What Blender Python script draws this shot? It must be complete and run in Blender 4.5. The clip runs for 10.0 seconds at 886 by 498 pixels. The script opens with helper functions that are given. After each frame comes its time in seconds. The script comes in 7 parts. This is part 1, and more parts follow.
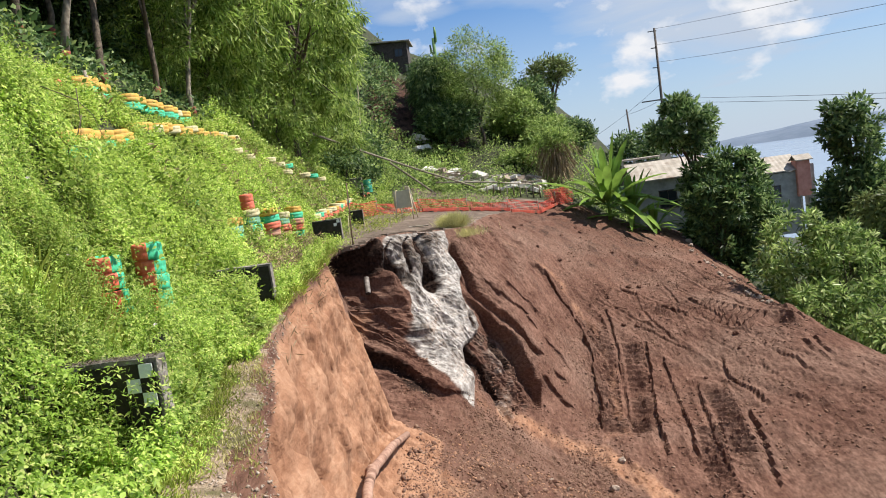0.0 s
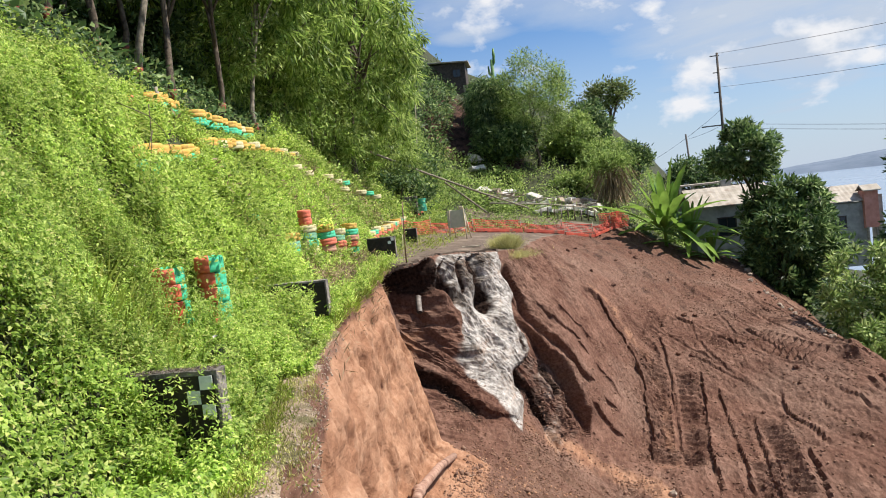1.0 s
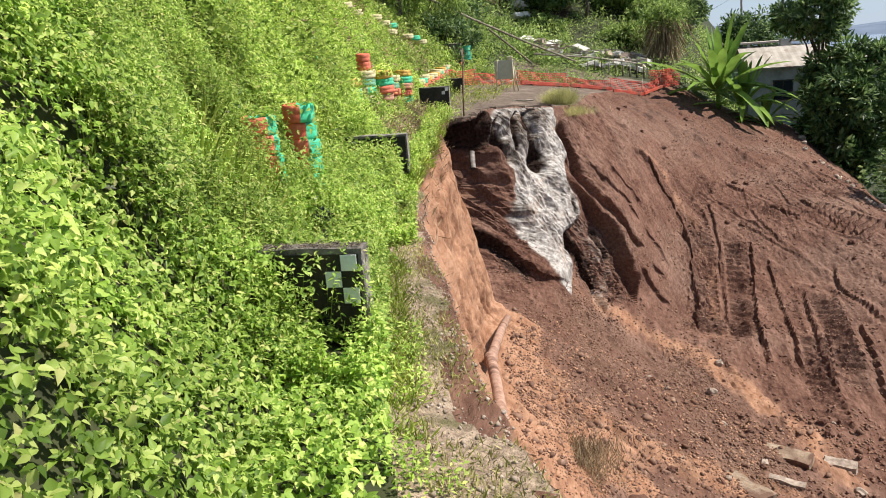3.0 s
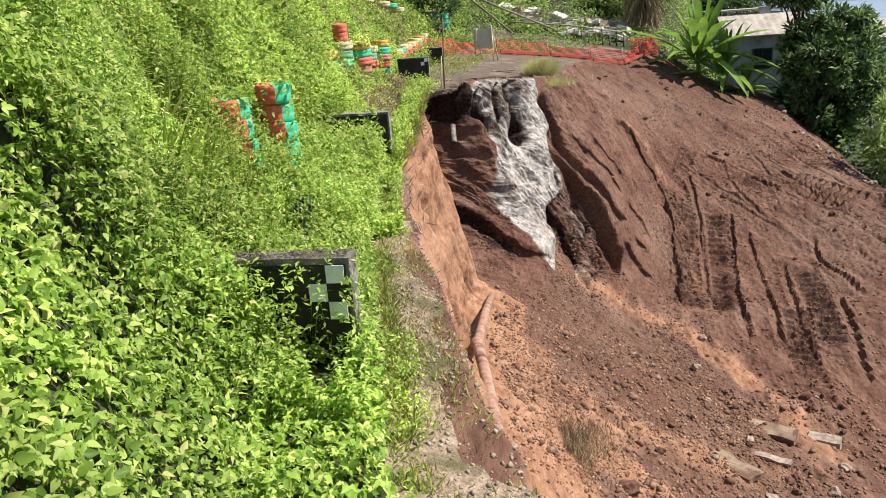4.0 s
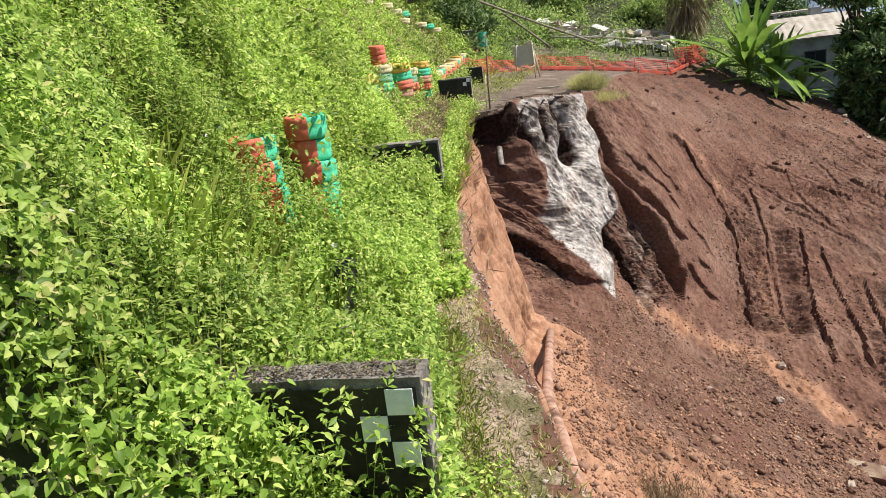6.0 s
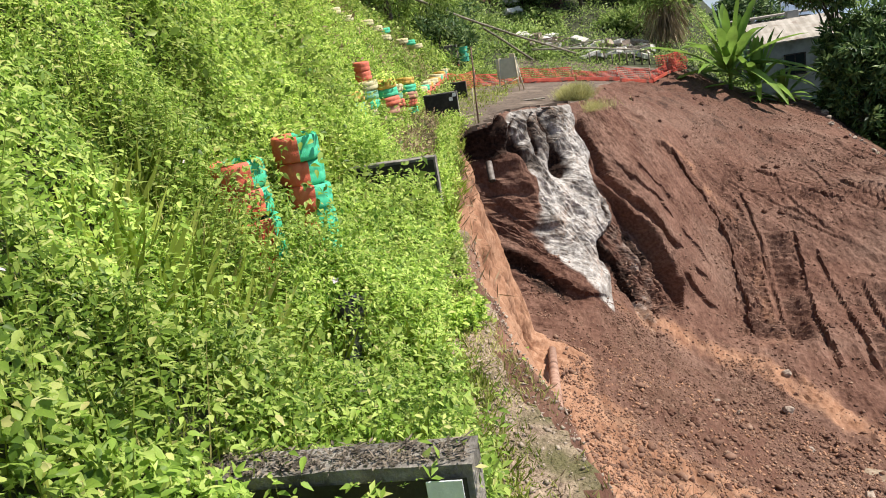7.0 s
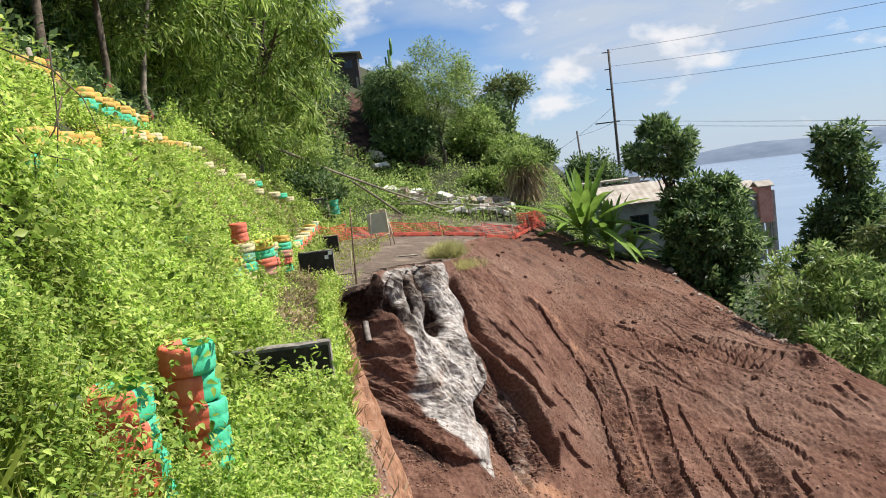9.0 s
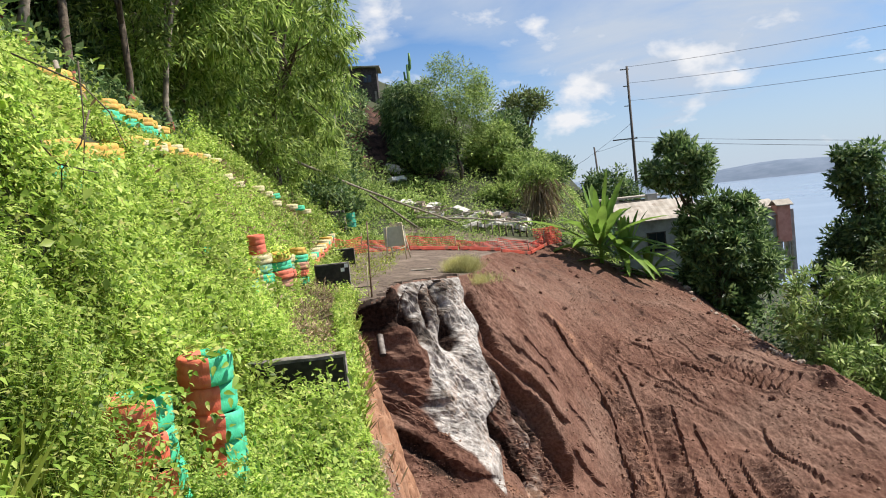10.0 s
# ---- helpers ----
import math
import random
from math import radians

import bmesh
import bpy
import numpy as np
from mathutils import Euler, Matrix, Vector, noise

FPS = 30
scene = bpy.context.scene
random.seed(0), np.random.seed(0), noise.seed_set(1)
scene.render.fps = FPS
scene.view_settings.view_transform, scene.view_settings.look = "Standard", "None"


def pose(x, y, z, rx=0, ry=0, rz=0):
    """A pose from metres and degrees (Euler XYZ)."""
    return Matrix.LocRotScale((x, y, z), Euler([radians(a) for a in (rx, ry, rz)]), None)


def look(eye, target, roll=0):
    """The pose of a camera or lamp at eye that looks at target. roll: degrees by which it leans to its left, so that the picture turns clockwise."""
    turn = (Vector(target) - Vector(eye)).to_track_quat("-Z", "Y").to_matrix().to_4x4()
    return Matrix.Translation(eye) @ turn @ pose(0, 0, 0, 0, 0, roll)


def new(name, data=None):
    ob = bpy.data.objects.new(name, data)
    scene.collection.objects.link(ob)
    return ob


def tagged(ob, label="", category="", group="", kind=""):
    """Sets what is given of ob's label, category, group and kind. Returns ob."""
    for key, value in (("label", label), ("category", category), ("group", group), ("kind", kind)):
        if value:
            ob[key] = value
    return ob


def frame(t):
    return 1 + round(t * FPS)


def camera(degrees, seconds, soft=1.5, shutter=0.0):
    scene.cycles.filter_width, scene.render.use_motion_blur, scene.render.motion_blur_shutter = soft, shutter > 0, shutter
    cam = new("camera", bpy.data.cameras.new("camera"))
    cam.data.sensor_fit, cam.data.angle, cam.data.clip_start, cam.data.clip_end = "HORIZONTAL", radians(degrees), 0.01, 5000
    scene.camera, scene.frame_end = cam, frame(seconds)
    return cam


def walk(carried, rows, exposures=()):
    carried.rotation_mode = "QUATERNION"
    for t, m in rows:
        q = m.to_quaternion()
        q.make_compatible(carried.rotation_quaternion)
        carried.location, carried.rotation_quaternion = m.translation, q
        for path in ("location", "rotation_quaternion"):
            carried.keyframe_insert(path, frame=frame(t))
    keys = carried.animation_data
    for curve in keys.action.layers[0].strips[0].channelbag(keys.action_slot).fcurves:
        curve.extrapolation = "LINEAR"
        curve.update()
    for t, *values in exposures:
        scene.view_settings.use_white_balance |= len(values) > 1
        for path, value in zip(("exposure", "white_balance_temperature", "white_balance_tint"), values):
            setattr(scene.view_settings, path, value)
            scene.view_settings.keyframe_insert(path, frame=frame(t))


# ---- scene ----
cam = camera(61.5, 10.0, 1.0)
PATH = [
    (0, (0.633, -0.342, 1.826), (0.494, 1.644, 1.637), -8.0),
    (0.5, (0.611, -0.318, 1.847), (0.398, 1.666, 1.7), -8.3),
    (1, (0.568, -0.338, 1.868), (0.299, 1.64, 1.748), -6.4),
    (1.5, (0.243, -0.184, 1.869), (-0.057, 1.791, 1.767), -5.0),
    (2, (-0.186, -0.121, 2.006), (-0.45, 1.846, 1.763), -5.3),
    (2.5, (-0.597, 0.28, 1.947), (-0.962, 2.205, 1.548), -3.9),
    (4, (-1.109, 1.367, 2.073), (-1.396, 3.256, 1.485), -4.2),
    (4.5, (-1.22, 1.652, 2.089), (-1.55, 3.537, 1.509), -4.0),
    (5, (-1.402, 2.013, 2.015), (-1.723, 3.919, 1.502), -3.3),
    (5.5, (-1.528, 2.422, 2.029), (-1.851, 4.329, 1.518), -4.7),
    (5.7, (-1.597, 2.714, 2.011), (-1.953, 4.61, 1.481), -6.0),
    (6.8, (-1.851, 3.491, 1.945), (-2.246, 5.381, 1.424), -8.6),
    (7, (-2.001, 3.702, 1.926), (-2.352, 5.609, 1.436), -9.3),
    (7.5, (-2.427, 4.064, 2.117), (-2.679, 5.993, 1.655), -9.7),
    (8, (-2.497, 4.341, 2.346), (-2.565, 6.308, 1.986), -7.5),
    (8.5, (-2.5, 4.337, 2.427), (-2.466, 6.324, 2.2), -7.7),
    (9, (-2.501, 4.455, 2.429), (-2.438, 6.447, 2.262), -6.9),
    (9.5, (-2.488, 4.402, 2.44), (-2.434, 6.396, 2.3), -6.7),
    (10, (-2.51, 4.406, 2.447), (-2.484, 6.402, 2.322), -6.1),
]
walk(cam, [(t, look(eye, target, roll)) for t, eye, target, roll in PATH])

# ---- world, sun and exposure ----
scene.view_settings.exposure = 0.84
SUN_AZ, SUN_EL = 83.0, 53.0          # degrees clockwise from +y, and above the horizon
world = bpy.data.worlds.new("world")
scene.world = world
world.use_nodes = True
wn, wl = world.node_tree.nodes, world.node_tree.links
wn.clear()


def wnode(kind, **values):
    n = wn.new(kind)
    for k, v in values.items():
        n.inputs[k].default_value = v
    return n


sky = wn.new("ShaderNodeTexSky")
sky.sky_type, sky.sun_disc = "NISHITA", False
sky.sun_elevation, sky.sun_rotation = radians(SUN_EL), radians(SUN_AZ)
sky.air_density, sky.dust_density, sky.ozone_density = 1.0, 0.1, 2.6
coord = wn.new("ShaderNodeTexCoord")
sep = wn.new("ShaderNodeSeparateXYZ")
wl.new(coord.outputs["Generated"], sep.inputs[0])
# the cloud deck: direction laid out on a high flat sheet
up = wn.new("ShaderNodeMath")
up.operation = "MAXIMUM"
up.inputs[1].default_value = 0.0
wl.new(sep.outputs["Z"], up.inputs[0])
den = wn.new("ShaderNodeMath")
den.operation = "ADD"
den.inputs[1].default_value = 0.16
wl.new(up.outputs[0], den.inputs[0])
flat = wn.new("ShaderNodeVectorMath")
flat.operation = "DIVIDE"
tri = wn.new("ShaderNodeCombineXYZ")
for k in range(3):
    wl.new(den.outputs[0], tri.inputs[k])
wl.new(coord.outputs["Generated"], flat.inputs[0])
wl.new(tri.outputs[0], flat.inputs[1])
cl = wnode("ShaderNodeTexNoise", Scale=0.95, Detail=9.0, Roughness=0.58, Distortion=0.35)
shift = wn.new("ShaderNodeVectorMath")
shift.operation = "ADD"
shift.inputs[1].default_value = (3.1, 1.7, 0.4)
wl.new(flat.outputs[0], shift.inputs[0])
wl.new(shift.outputs[0], cl.inputs["Vector"])


def bank(source, places):
    """Gathers a cloud noise round places in the sky, each (x, z, half width, half height, weight)."""
    total = source
    for x, z, w, h, weight in places:
        terms = []
        for out, mid, half in ((sep.outputs["X"], x, w), (sep.outputs["Z"], z, h)):
            o = wn.new("ShaderNodeMath")
            o.operation = "SUBTRACT"
            o.inputs[1].default_value = mid
            wl.new(out, o.inputs[0])
            d = wn.new("ShaderNodeMath")
            d.operation = "DIVIDE"
            d.inputs[1].default_value = half
            wl.new(o.outputs[0], d.inputs[0])
            q = wn.new("ShaderNodeMath")
            q.operation = "MULTIPLY"
            wl.new(d.outputs[0], q.inputs[0])
            wl.new(d.outputs[0], q.inputs[1])
            terms.append(q.outputs[0])
        r = wn.new("ShaderNodeMath")
        r.operation = "ADD"
        wl.new(terms[0], r.inputs[0])
        wl.new(terms[1], r.inputs[1])
        m = wn.new("ShaderNodeMapRange")
        m.interpolation_type = "SMOOTHSTEP"
        m.inputs["From Min"].default_value, m.inputs["From Max"].default_value = 0.0, 1.6
        m.inputs["To Min"].default_value, m.inputs["To Max"].default_value = weight, 0.0
        wl.new(r.outputs[0], m.inputs["Value"])
        t = wn.new("ShaderNodeMath")
        t.operation = "ADD"
        wl.new(total, t.inputs[0])
        wl.new(m.outputs[0], t.inputs[1])
        total = t.outputs[0]
    return total


ramp = wn.new("ShaderNodeValToRGB")
ramp.color_ramp.elements[0].position, ramp.color_ramp.elements[1].position = 0.42, 0.74
wl.new(bank(cl.outputs["Fac"], ((0.36, 0.21, 0.30, 0.10, 0.22), (0.0, 0.17, 0.12, 0.05, -0.12), (-0.06, 0.21, 0.05, 0.012, 0.18), (0.14, 0.135, 0.07, 0.02, -0.12))), ramp.inputs[0])
haze = wn.new("ShaderNodeMapRange")
haze.inputs["From Min"].default_value, haze.inputs["From Max"].default_value = 0.21, 0.0
haze.inputs["To Min"].default_value, haze.inputs["To Max"].default_value = 0.0, 0.9
wl.new(sep.outputs["Z"], haze.inputs["Value"])
# heaped clouds low over the sea
puff = wnode("ShaderNodeTexNoise", Scale=13.0, Detail=9.0, Roughness=0.55, Distortion=0.15)
squash = wn.new("ShaderNodeVectorMath")
squash.operation = "MULTIPLY"
squash.inputs[1].default_value = (1.0, 1.0, 1.7)
wl.new(coord.outputs["Generated"], squash.inputs[0])
wl.new(squash.outputs[0], puff.inputs["Vector"])
ramp2 = wn.new("ShaderNodeValToRGB")
ramp2.color_ramp.elements[0].position, ramp2.color_ramp.elements[1].position = 0.575, 0.73
wl.new(bank(puff.outputs["Fac"], ((0.215, 0.108, 0.06, 0.03, 0.11), (0.383, 0.14, 0.07, 0.045, 0.11), (0.2, 0.03, 0.5, 0.05, -0.1))), ramp2.inputs[0])
most = wn.new("ShaderNodeMath")
most.operation = "MAXIMUM"
wl.new(ramp.outputs[0], most.inputs[0])
wl.new(haze.outputs[0], most.inputs[1])
mixc = wn.new("ShaderNodeMix")
mixc.data_type = "RGBA"
wl.new(most.outputs[0], mixc.inputs["Factor"])
tint = wn.new("ShaderNodeMix")
tint.data_type, tint.blend_type = "RGBA", "MULTIPLY"
tint.inputs["Factor"].default_value = 1.0
tint.inputs["B"].default_value = (0.66, 0.84, 1.06, 1)
wl.new(sky.outputs[0], tint.inputs["A"])
wl.new(tint.outputs["Result"], mixc.inputs["A"])
mixc.inputs["B"].default_value = (4.5, 5.2, 6.3, 1)
mixp = wn.new("ShaderNodeMix")
mixp.data_type = "RGBA"
wl.new(ramp2.outputs[0], mixp.inputs["Factor"])
wl.new(mixc.outputs["Result"], mixp.inputs["A"])
mixp.inputs["B"].default_value = (7.2, 7.3, 7.6, 1)
back = wnode("ShaderNodeBackground", Strength=0.068)
wl.new(mixp.outputs["Result"], back.inputs["Color"])
wl.new(back.outputs[0], wn.new("ShaderNodeOutputWorld").inputs["Surface"])

lamp = bpy.data.lights.new("sun", "SUN")
lamp.energy, lamp.angle, lamp.color = 4.6, radians(0.53), (1.0, 0.945, 0.86)
sun = new("sun", lamp)
a, e = radians(SUN_AZ), radians(SUN_EL)
sun.matrix_world = look((60 * math.sin(a), 60 * math.cos(a), 60), (60 * math.sin(a) - math.sin(a) * math.cos(e), 60 * math.cos(a) - math.cos(a) * math.cos(e), 60 - math.sin(e)))


# ---- materials ----
def material(name, color, rough=0.85, metal=0.0, spec=0.3):
    m = bpy.data.materials.new(name)
    m.use_nodes = True
    b = m.node_tree.nodes["Principled BSDF"]
    b.inputs["Base Color"].default_value = (*color, 1)
    b.inputs["Roughness"].default_value = rough
    b.inputs["Metallic"].default_value = metal
    b.inputs["Specular IOR Level"].default_value = spec
    return m


def mixed(m, a, b, scale=4.0, detail=6.0, lo=0.35, hi=0.65, bump=0.0, bump_scale=40.0, stain=None, stain_scale=1.0, stain_lo=0.55, stain_hi=0.7, dist=0.02):
    """Two-tone grain, an optional larger stain and a fine relief on the material m."""
    n, l = m.node_tree.nodes, m.node_tree.links
    bs = n["Principled BSDF"]
    tc = n.new("ShaderNodeTexCoord")
    nz = n.new("ShaderNodeTexNoise")
    nz.inputs["Scale"].default_value, nz.inputs["Detail"].default_value, nz.inputs["Roughness"].default_value = scale, detail, 0.62
    l.new(tc.outputs["Object"], nz.inputs["Vector"])
    r = n.new("ShaderNodeValToRGB")
    r.color_ramp.elements[0].position, r.color_ramp.elements[1].position = lo, hi
    r.color_ramp.elements[0].color, r.color_ramp.elements[1].color = (*a, 1), (*b, 1)
    l.new(nz.outputs["Fac"], r.inputs[0])
    out = r.outputs[0]
    if stain:
        ns = n.new("ShaderNodeTexNoise")
        ns.inputs["Scale"].default_value, ns.inputs["Detail"].default_value = stain_scale, 5.0
        l.new(tc.outputs["Object"], ns.inputs["Vector"])
        rs = n.new("ShaderNodeMapRange")
        rs.inputs["From Min"].default_value, rs.inputs["From Max"].default_value = stain_lo, stain_hi
        l.new(ns.outputs["Fac"], rs.inputs["Value"])
        mx = n.new("ShaderNodeMix")
        mx.data_type = "RGBA"
        l.new(rs.outputs[0], mx.inputs["Factor"])
        l.new(out, mx.inputs["A"])
        mx.inputs["B"].default_value = (*stain, 1)
        out = mx.outputs["Result"]
    l.new(out, bs.inputs["Base Color"])
    if bump:
        nb = n.new("ShaderNodeTexNoise")
        nb.inputs["Scale"].default_value, nb.inputs["Detail"].default_value = bump_scale, 6.0
        l.new(tc.outputs["Object"], nb.inputs["Vector"])
        bp = n.new("ShaderNodeBump")
        bp.inputs["Strength"].default_value, bp.inputs["Distance"].default_value = bump, dist
        l.new(nb.outputs["Fac"], bp.inputs["Height"])
        l.new(bp.outputs[0], bs.inputs["Normal"])
    return m


def foliage(name, dark, mid, light, rough=0.5, through_light=0.35, yellow=None):
    """Leaves: colour by leaf, a little gloss, light that passes through."""
    m = bpy.data.materials.new(name)
    m.use_nodes = True
    n, l = m.node_tree.nodes, m.node_tree.links
    bs = n["Principled BSDF"]
    g = n.new("ShaderNodeNewGeometry")
    r = n.new("ShaderNodeValToRGB")
    r.color_ramp.elements[0].color, r.color_ramp.elements[1].color = (*dark, 1), (*light, 1)
    el = r.color_ramp.elements.new(0.5)
    el.color = (*mid, 1)
    if yellow:
        el = r.color_ramp.elements.new(0.93)
        el.color = (*light, 1)
        r.color_ramp.elements[-1].color = (*yellow, 1)
    l.new(g.outputs["Random Per Island"], r.inputs[0])
    tc = n.new("ShaderNodeTexCoord")
    nz = n.new("ShaderNodeTexNoise")
    nz.inputs["Scale"].default_value, nz.inputs["Detail"].default_value = 0.7, 3.0
    l.new(tc.outputs["Object"], nz.inputs["Vector"])
    hs = n.new("ShaderNodeHueSaturation")
    mr = n.new("ShaderNodeMapRange")
    mr.inputs["From Min"].default_value, mr.inputs["From Max"].default_value = 0.3, 0.7
    mr.inputs["To Min"].default_value, mr.inputs["To Max"].default_value = 0.58, 1.32
    l.new(nz.outputs["Fac"], mr.inputs["Value"])
    l.new(mr.outputs[0], hs.inputs["Value"])
    l.new(r.outputs[0], hs.inputs["Color"])
    l.new(hs.outputs[0], bs.inputs["Base Color"])
    bs.inputs["Roughness"].default_value = rough
    bs.inputs["Specular IOR Level"].default_value = 0.22
    tr = n.new("ShaderNodeBsdfTranslucent")
    l.new(hs.outputs[0], tr.inputs["Color"])
    mx = n.new("ShaderNodeMixShader")
    mx.inputs[0].default_value = through_light
    l.new(bs.outputs[0], mx.inputs[1])
    l.new(tr.outputs[0], mx.inputs[2])
    l.new(mx.outputs[0], n["Material Output"].inputs["Surface"])
    return m


def soil_material():
    """Bare earth: base tones chosen by the painted soil kinds (orange clay, pale rock, dark topsoil and painted shade),
    clods and fine grit.
    """
    m = bpy.data.materials.new("soil")
    m.use_nodes = True
    n, l = m.node_tree.nodes, m.node_tree.links
    bs = n["Principled BSDF"]
    bs.inputs["Roughness"].default_value, bs.inputs["Specular IOR Level"].default_value = 0.95, 0.12
    tc = n.new("ShaderNodeTexCoord")

    def noise_at(scale, detail=6.0, rough=0.6, stretch=None):
        nz = n.new("ShaderNodeTexNoise")
        nz.inputs["Scale"].default_value, nz.inputs["Detail"].default_value, nz.inputs["Roughness"].default_value = scale, detail, rough
        src = tc.outputs["Object"]
        if stretch:
            mp = n.new("ShaderNodeMapping")
            mp.inputs["Rotation"].default_value, mp.inputs["Scale"].default_value = stretch
            l.new(src, mp.inputs["Vector"])
            src = mp.outputs[0]
        l.new(src, nz.inputs["Vector"])
        return nz.outputs["Fac"]

    def two(fac, a, b, lo=0.35, hi=0.65):
        r = n.new("ShaderNodeValToRGB")
        r.color_ramp.elements[0].position, r.color_ramp.elements[1].position = lo, hi
        r.color_ramp.elements[0].color, r.color_ramp.elements[1].color = (*a, 1), (*b, 1)
        l.new(fac, r.inputs[0])
        return r.outputs[0]

    def mix(fac, a, b):
        mx = n.new("ShaderNodeMix")
        mx.data_type = "RGBA"
        l.new(fac, mx.inputs["Factor"])
        l.new(a, mx.inputs["A"])
        l.new(b, mx.inputs["B"])
        return mx.outputs["Result"]

    def scaled(a, b, op="MULTIPLY", clamp=True):
        q = n.new("ShaderNodeMath")
        q.operation, q.use_clamp = op, clamp
        for k, v in enumerate((a, b)):
            if isinstance(v, float):
                q.inputs[k].default_value = v
            else:
                l.new(v, q.inputs[k])
        return q.outputs[0]

    at = n.new("ShaderNodeAttribute")
    at.attribute_name = "kinds"
    sp = n.new("ShaderNodeSeparateColor")
    l.new(at.outputs["Color"], sp.inputs[0])
    lying = ((0, 0, 0), (1.0, 0.4, 1.0))
    fine, mid, big = noise_at(9.0, 6.0, 0.6, lying), noise_at(1.3, 6.0, 0.6, lying), noise_at(0.22, 4.0)
    dn = n.new("ShaderNodeAttribute")
    dn.attribute_name = "down"

    def streak(sx, sy, detail=7.0):
        mp = n.new("ShaderNodeMapping")
        mp.inputs["Scale"].default_value = (sx, sy, 1.0)
        l.new(dn.outputs["Vector"], mp.inputs["Vector"])
        nz = n.new("ShaderNodeTexNoise")
        nz.inputs["Scale"].default_value, nz.inputs["Detail"].default_value, nz.inputs["Roughness"].default_value = 1.0, detail, 0.66
        l.new(mp.outputs[0], nz.inputs["Vector"])
        return nz.outputs["Fac"]

    run = streak(1.4, 0.2, 1.5)
    grit = noise_at(30.0, 3.0, 0.6, lying)
    base = mix(two(mid, (0, 0, 0), (1, 1, 1), 0.40, 0.60), two(fine, SOIL_DARK, SOIL_MID, 0.2, 0.62), two(fine, SOIL_MID, SOIL_LIGHT, 0.38, 0.85))
    base = mix(two(run, (0.75, 0.75, 0.75), (0, 0, 0), 0.36, 0.56), base, two(fine, SOIL_DARK, SOIL_MID))
    base = mix(two(big, (0, 0, 0), (0.55, 0.55, 0.55), 0.45, 0.7), base, two(fine, SOIL_GREY, SOIL_TAN))
    washed = n.new("ShaderNodeMapping")
    washed.vector_type = "TEXTURE"
    washed.inputs["Rotation"].default_value, washed.inputs["Scale"].default_value = (0.0, math.radians(28), 0.0), (0.8, 1.7, 3.4)
    l.new(tc.outputs["Object"], washed.inputs["Vector"])

    def clay_noise(scale):
        nz = n.new("ShaderNodeTexNoise")
        nz.inputs["Scale"].default_value, nz.inputs["Detail"].default_value, nz.inputs["Roughness"].default_value = scale, 7.0, 0.68
        l.new(washed.outputs[0], nz.inputs["Vector"])
        return nz.outputs["Fac"]

    clay_fine, clay_mid = clay_noise(9.0), clay_noise(1.4)
    orange = mix(two(clay_mid, (0, 0, 0), (1, 1, 1), 0.40, 0.58), two(clay_fine, CLAY_DARK, CLAY_MID), two(clay_fine, CLAY_MID, CLAY_LIGHT))
    cracked = n.new("ShaderNodeMath")
    cracked.operation = "MULTIPLY_ADD"
    cracked.inputs[1].default_value = -0.16
    l.new(at.outputs["Alpha"], cracked.inputs[0])
    both = scaled(scaled(streak(1.5, 0.45, 5.0), 0.5), scaled(noise_at(3.4, 6.0, 0.6), 0.5), "ADD")
    l.new(both, cracked.inputs[2])
    rock = two(cracked.outputs[0], ROCK_DARK, ROCK_PALE, 0.36, 0.53)
    rock = mix(two(fine, (0.4, 0.4, 0.4), (0, 0, 0), 0.4, 0.6), rock, two(mid, ROCK_DARK, ROCK_WARM))
    rock = mix(two(mid, (0, 0, 0), (0.7, 0.7, 0.7), 0.6, 0.74), rock, two(fine, CLAY_MID, ROCK_WARM))
    # near-black: dark topsoil, and the shade painted into hollows of the face
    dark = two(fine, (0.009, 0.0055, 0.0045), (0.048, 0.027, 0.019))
    wob = scaled(scaled(mid, 0.9, "MULTIPLY"), -0.45, "ADD", False)

    def edge(channel):
        s = scaled(channel, wob, "ADD", False)
        r = n.new("ShaderNodeMapRange")
        r.interpolation_type = "SMOOTHSTEP"
        r.inputs["From Min"].default_value, r.inputs["From Max"].default_value = 0.28, 0.62
        l.new(s, r.inputs["Value"])
        return r.outputs[0]

    col = mix(edge(sp.outputs[0]), base, orange)
    col = mix(edge(sp.outputs[1]), col, rock)
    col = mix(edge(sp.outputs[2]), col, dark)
    specks = noise_at(5.0, 8.0, 0.75, lying)
    col = mix(two(specks, (0.3, 0.3, 0.3), (0, 0, 0), 0.28, 0.42), col, two(grit, (0.03, 0.015, 0.010), (0.085, 0.045, 0.030)))
    peb = n.new("ShaderNodeTexVoronoi")
    peb.inputs["Scale"].default_value = 7.0
    l.new(tc.outputs["Object"], peb.inputs["Vector"])
    col = mix(two(peb.outputs["Distance"], (0.22, 0.22, 0.22), (0, 0, 0), 0.0, 0.16), col, two(grit, SOIL_TAN, SOIL_LIGHT))
    l.new(col, bs.inputs["Base Color"])
    # damp hollows between the clods
    lump = n.new("ShaderNodeTexVoronoi")
    lump.feature = "SMOOTH_F1"
    lump.inputs["Scale"].default_value, lump.inputs["Smoothness"].default_value = 4.2, 0.3
    flatter = n.new("ShaderNodeMapping")
    flatter.inputs["Scale"].default_value = (1.0, 0.45, 1.0)
    l.new(tc.outputs["Object"], flatter.inputs["Vector"])
    l.new(flatter.outputs[0], lump.inputs["Vector"])
    h = scaled(scaled(fine, 0.45), scaled(grit, 0.22), "ADD")
    h = scaled(h, scaled(lump.outputs["Distance"], -0.55, "MULTIPLY", False), "ADD", False)
    bp = n.new("ShaderNodeBump")
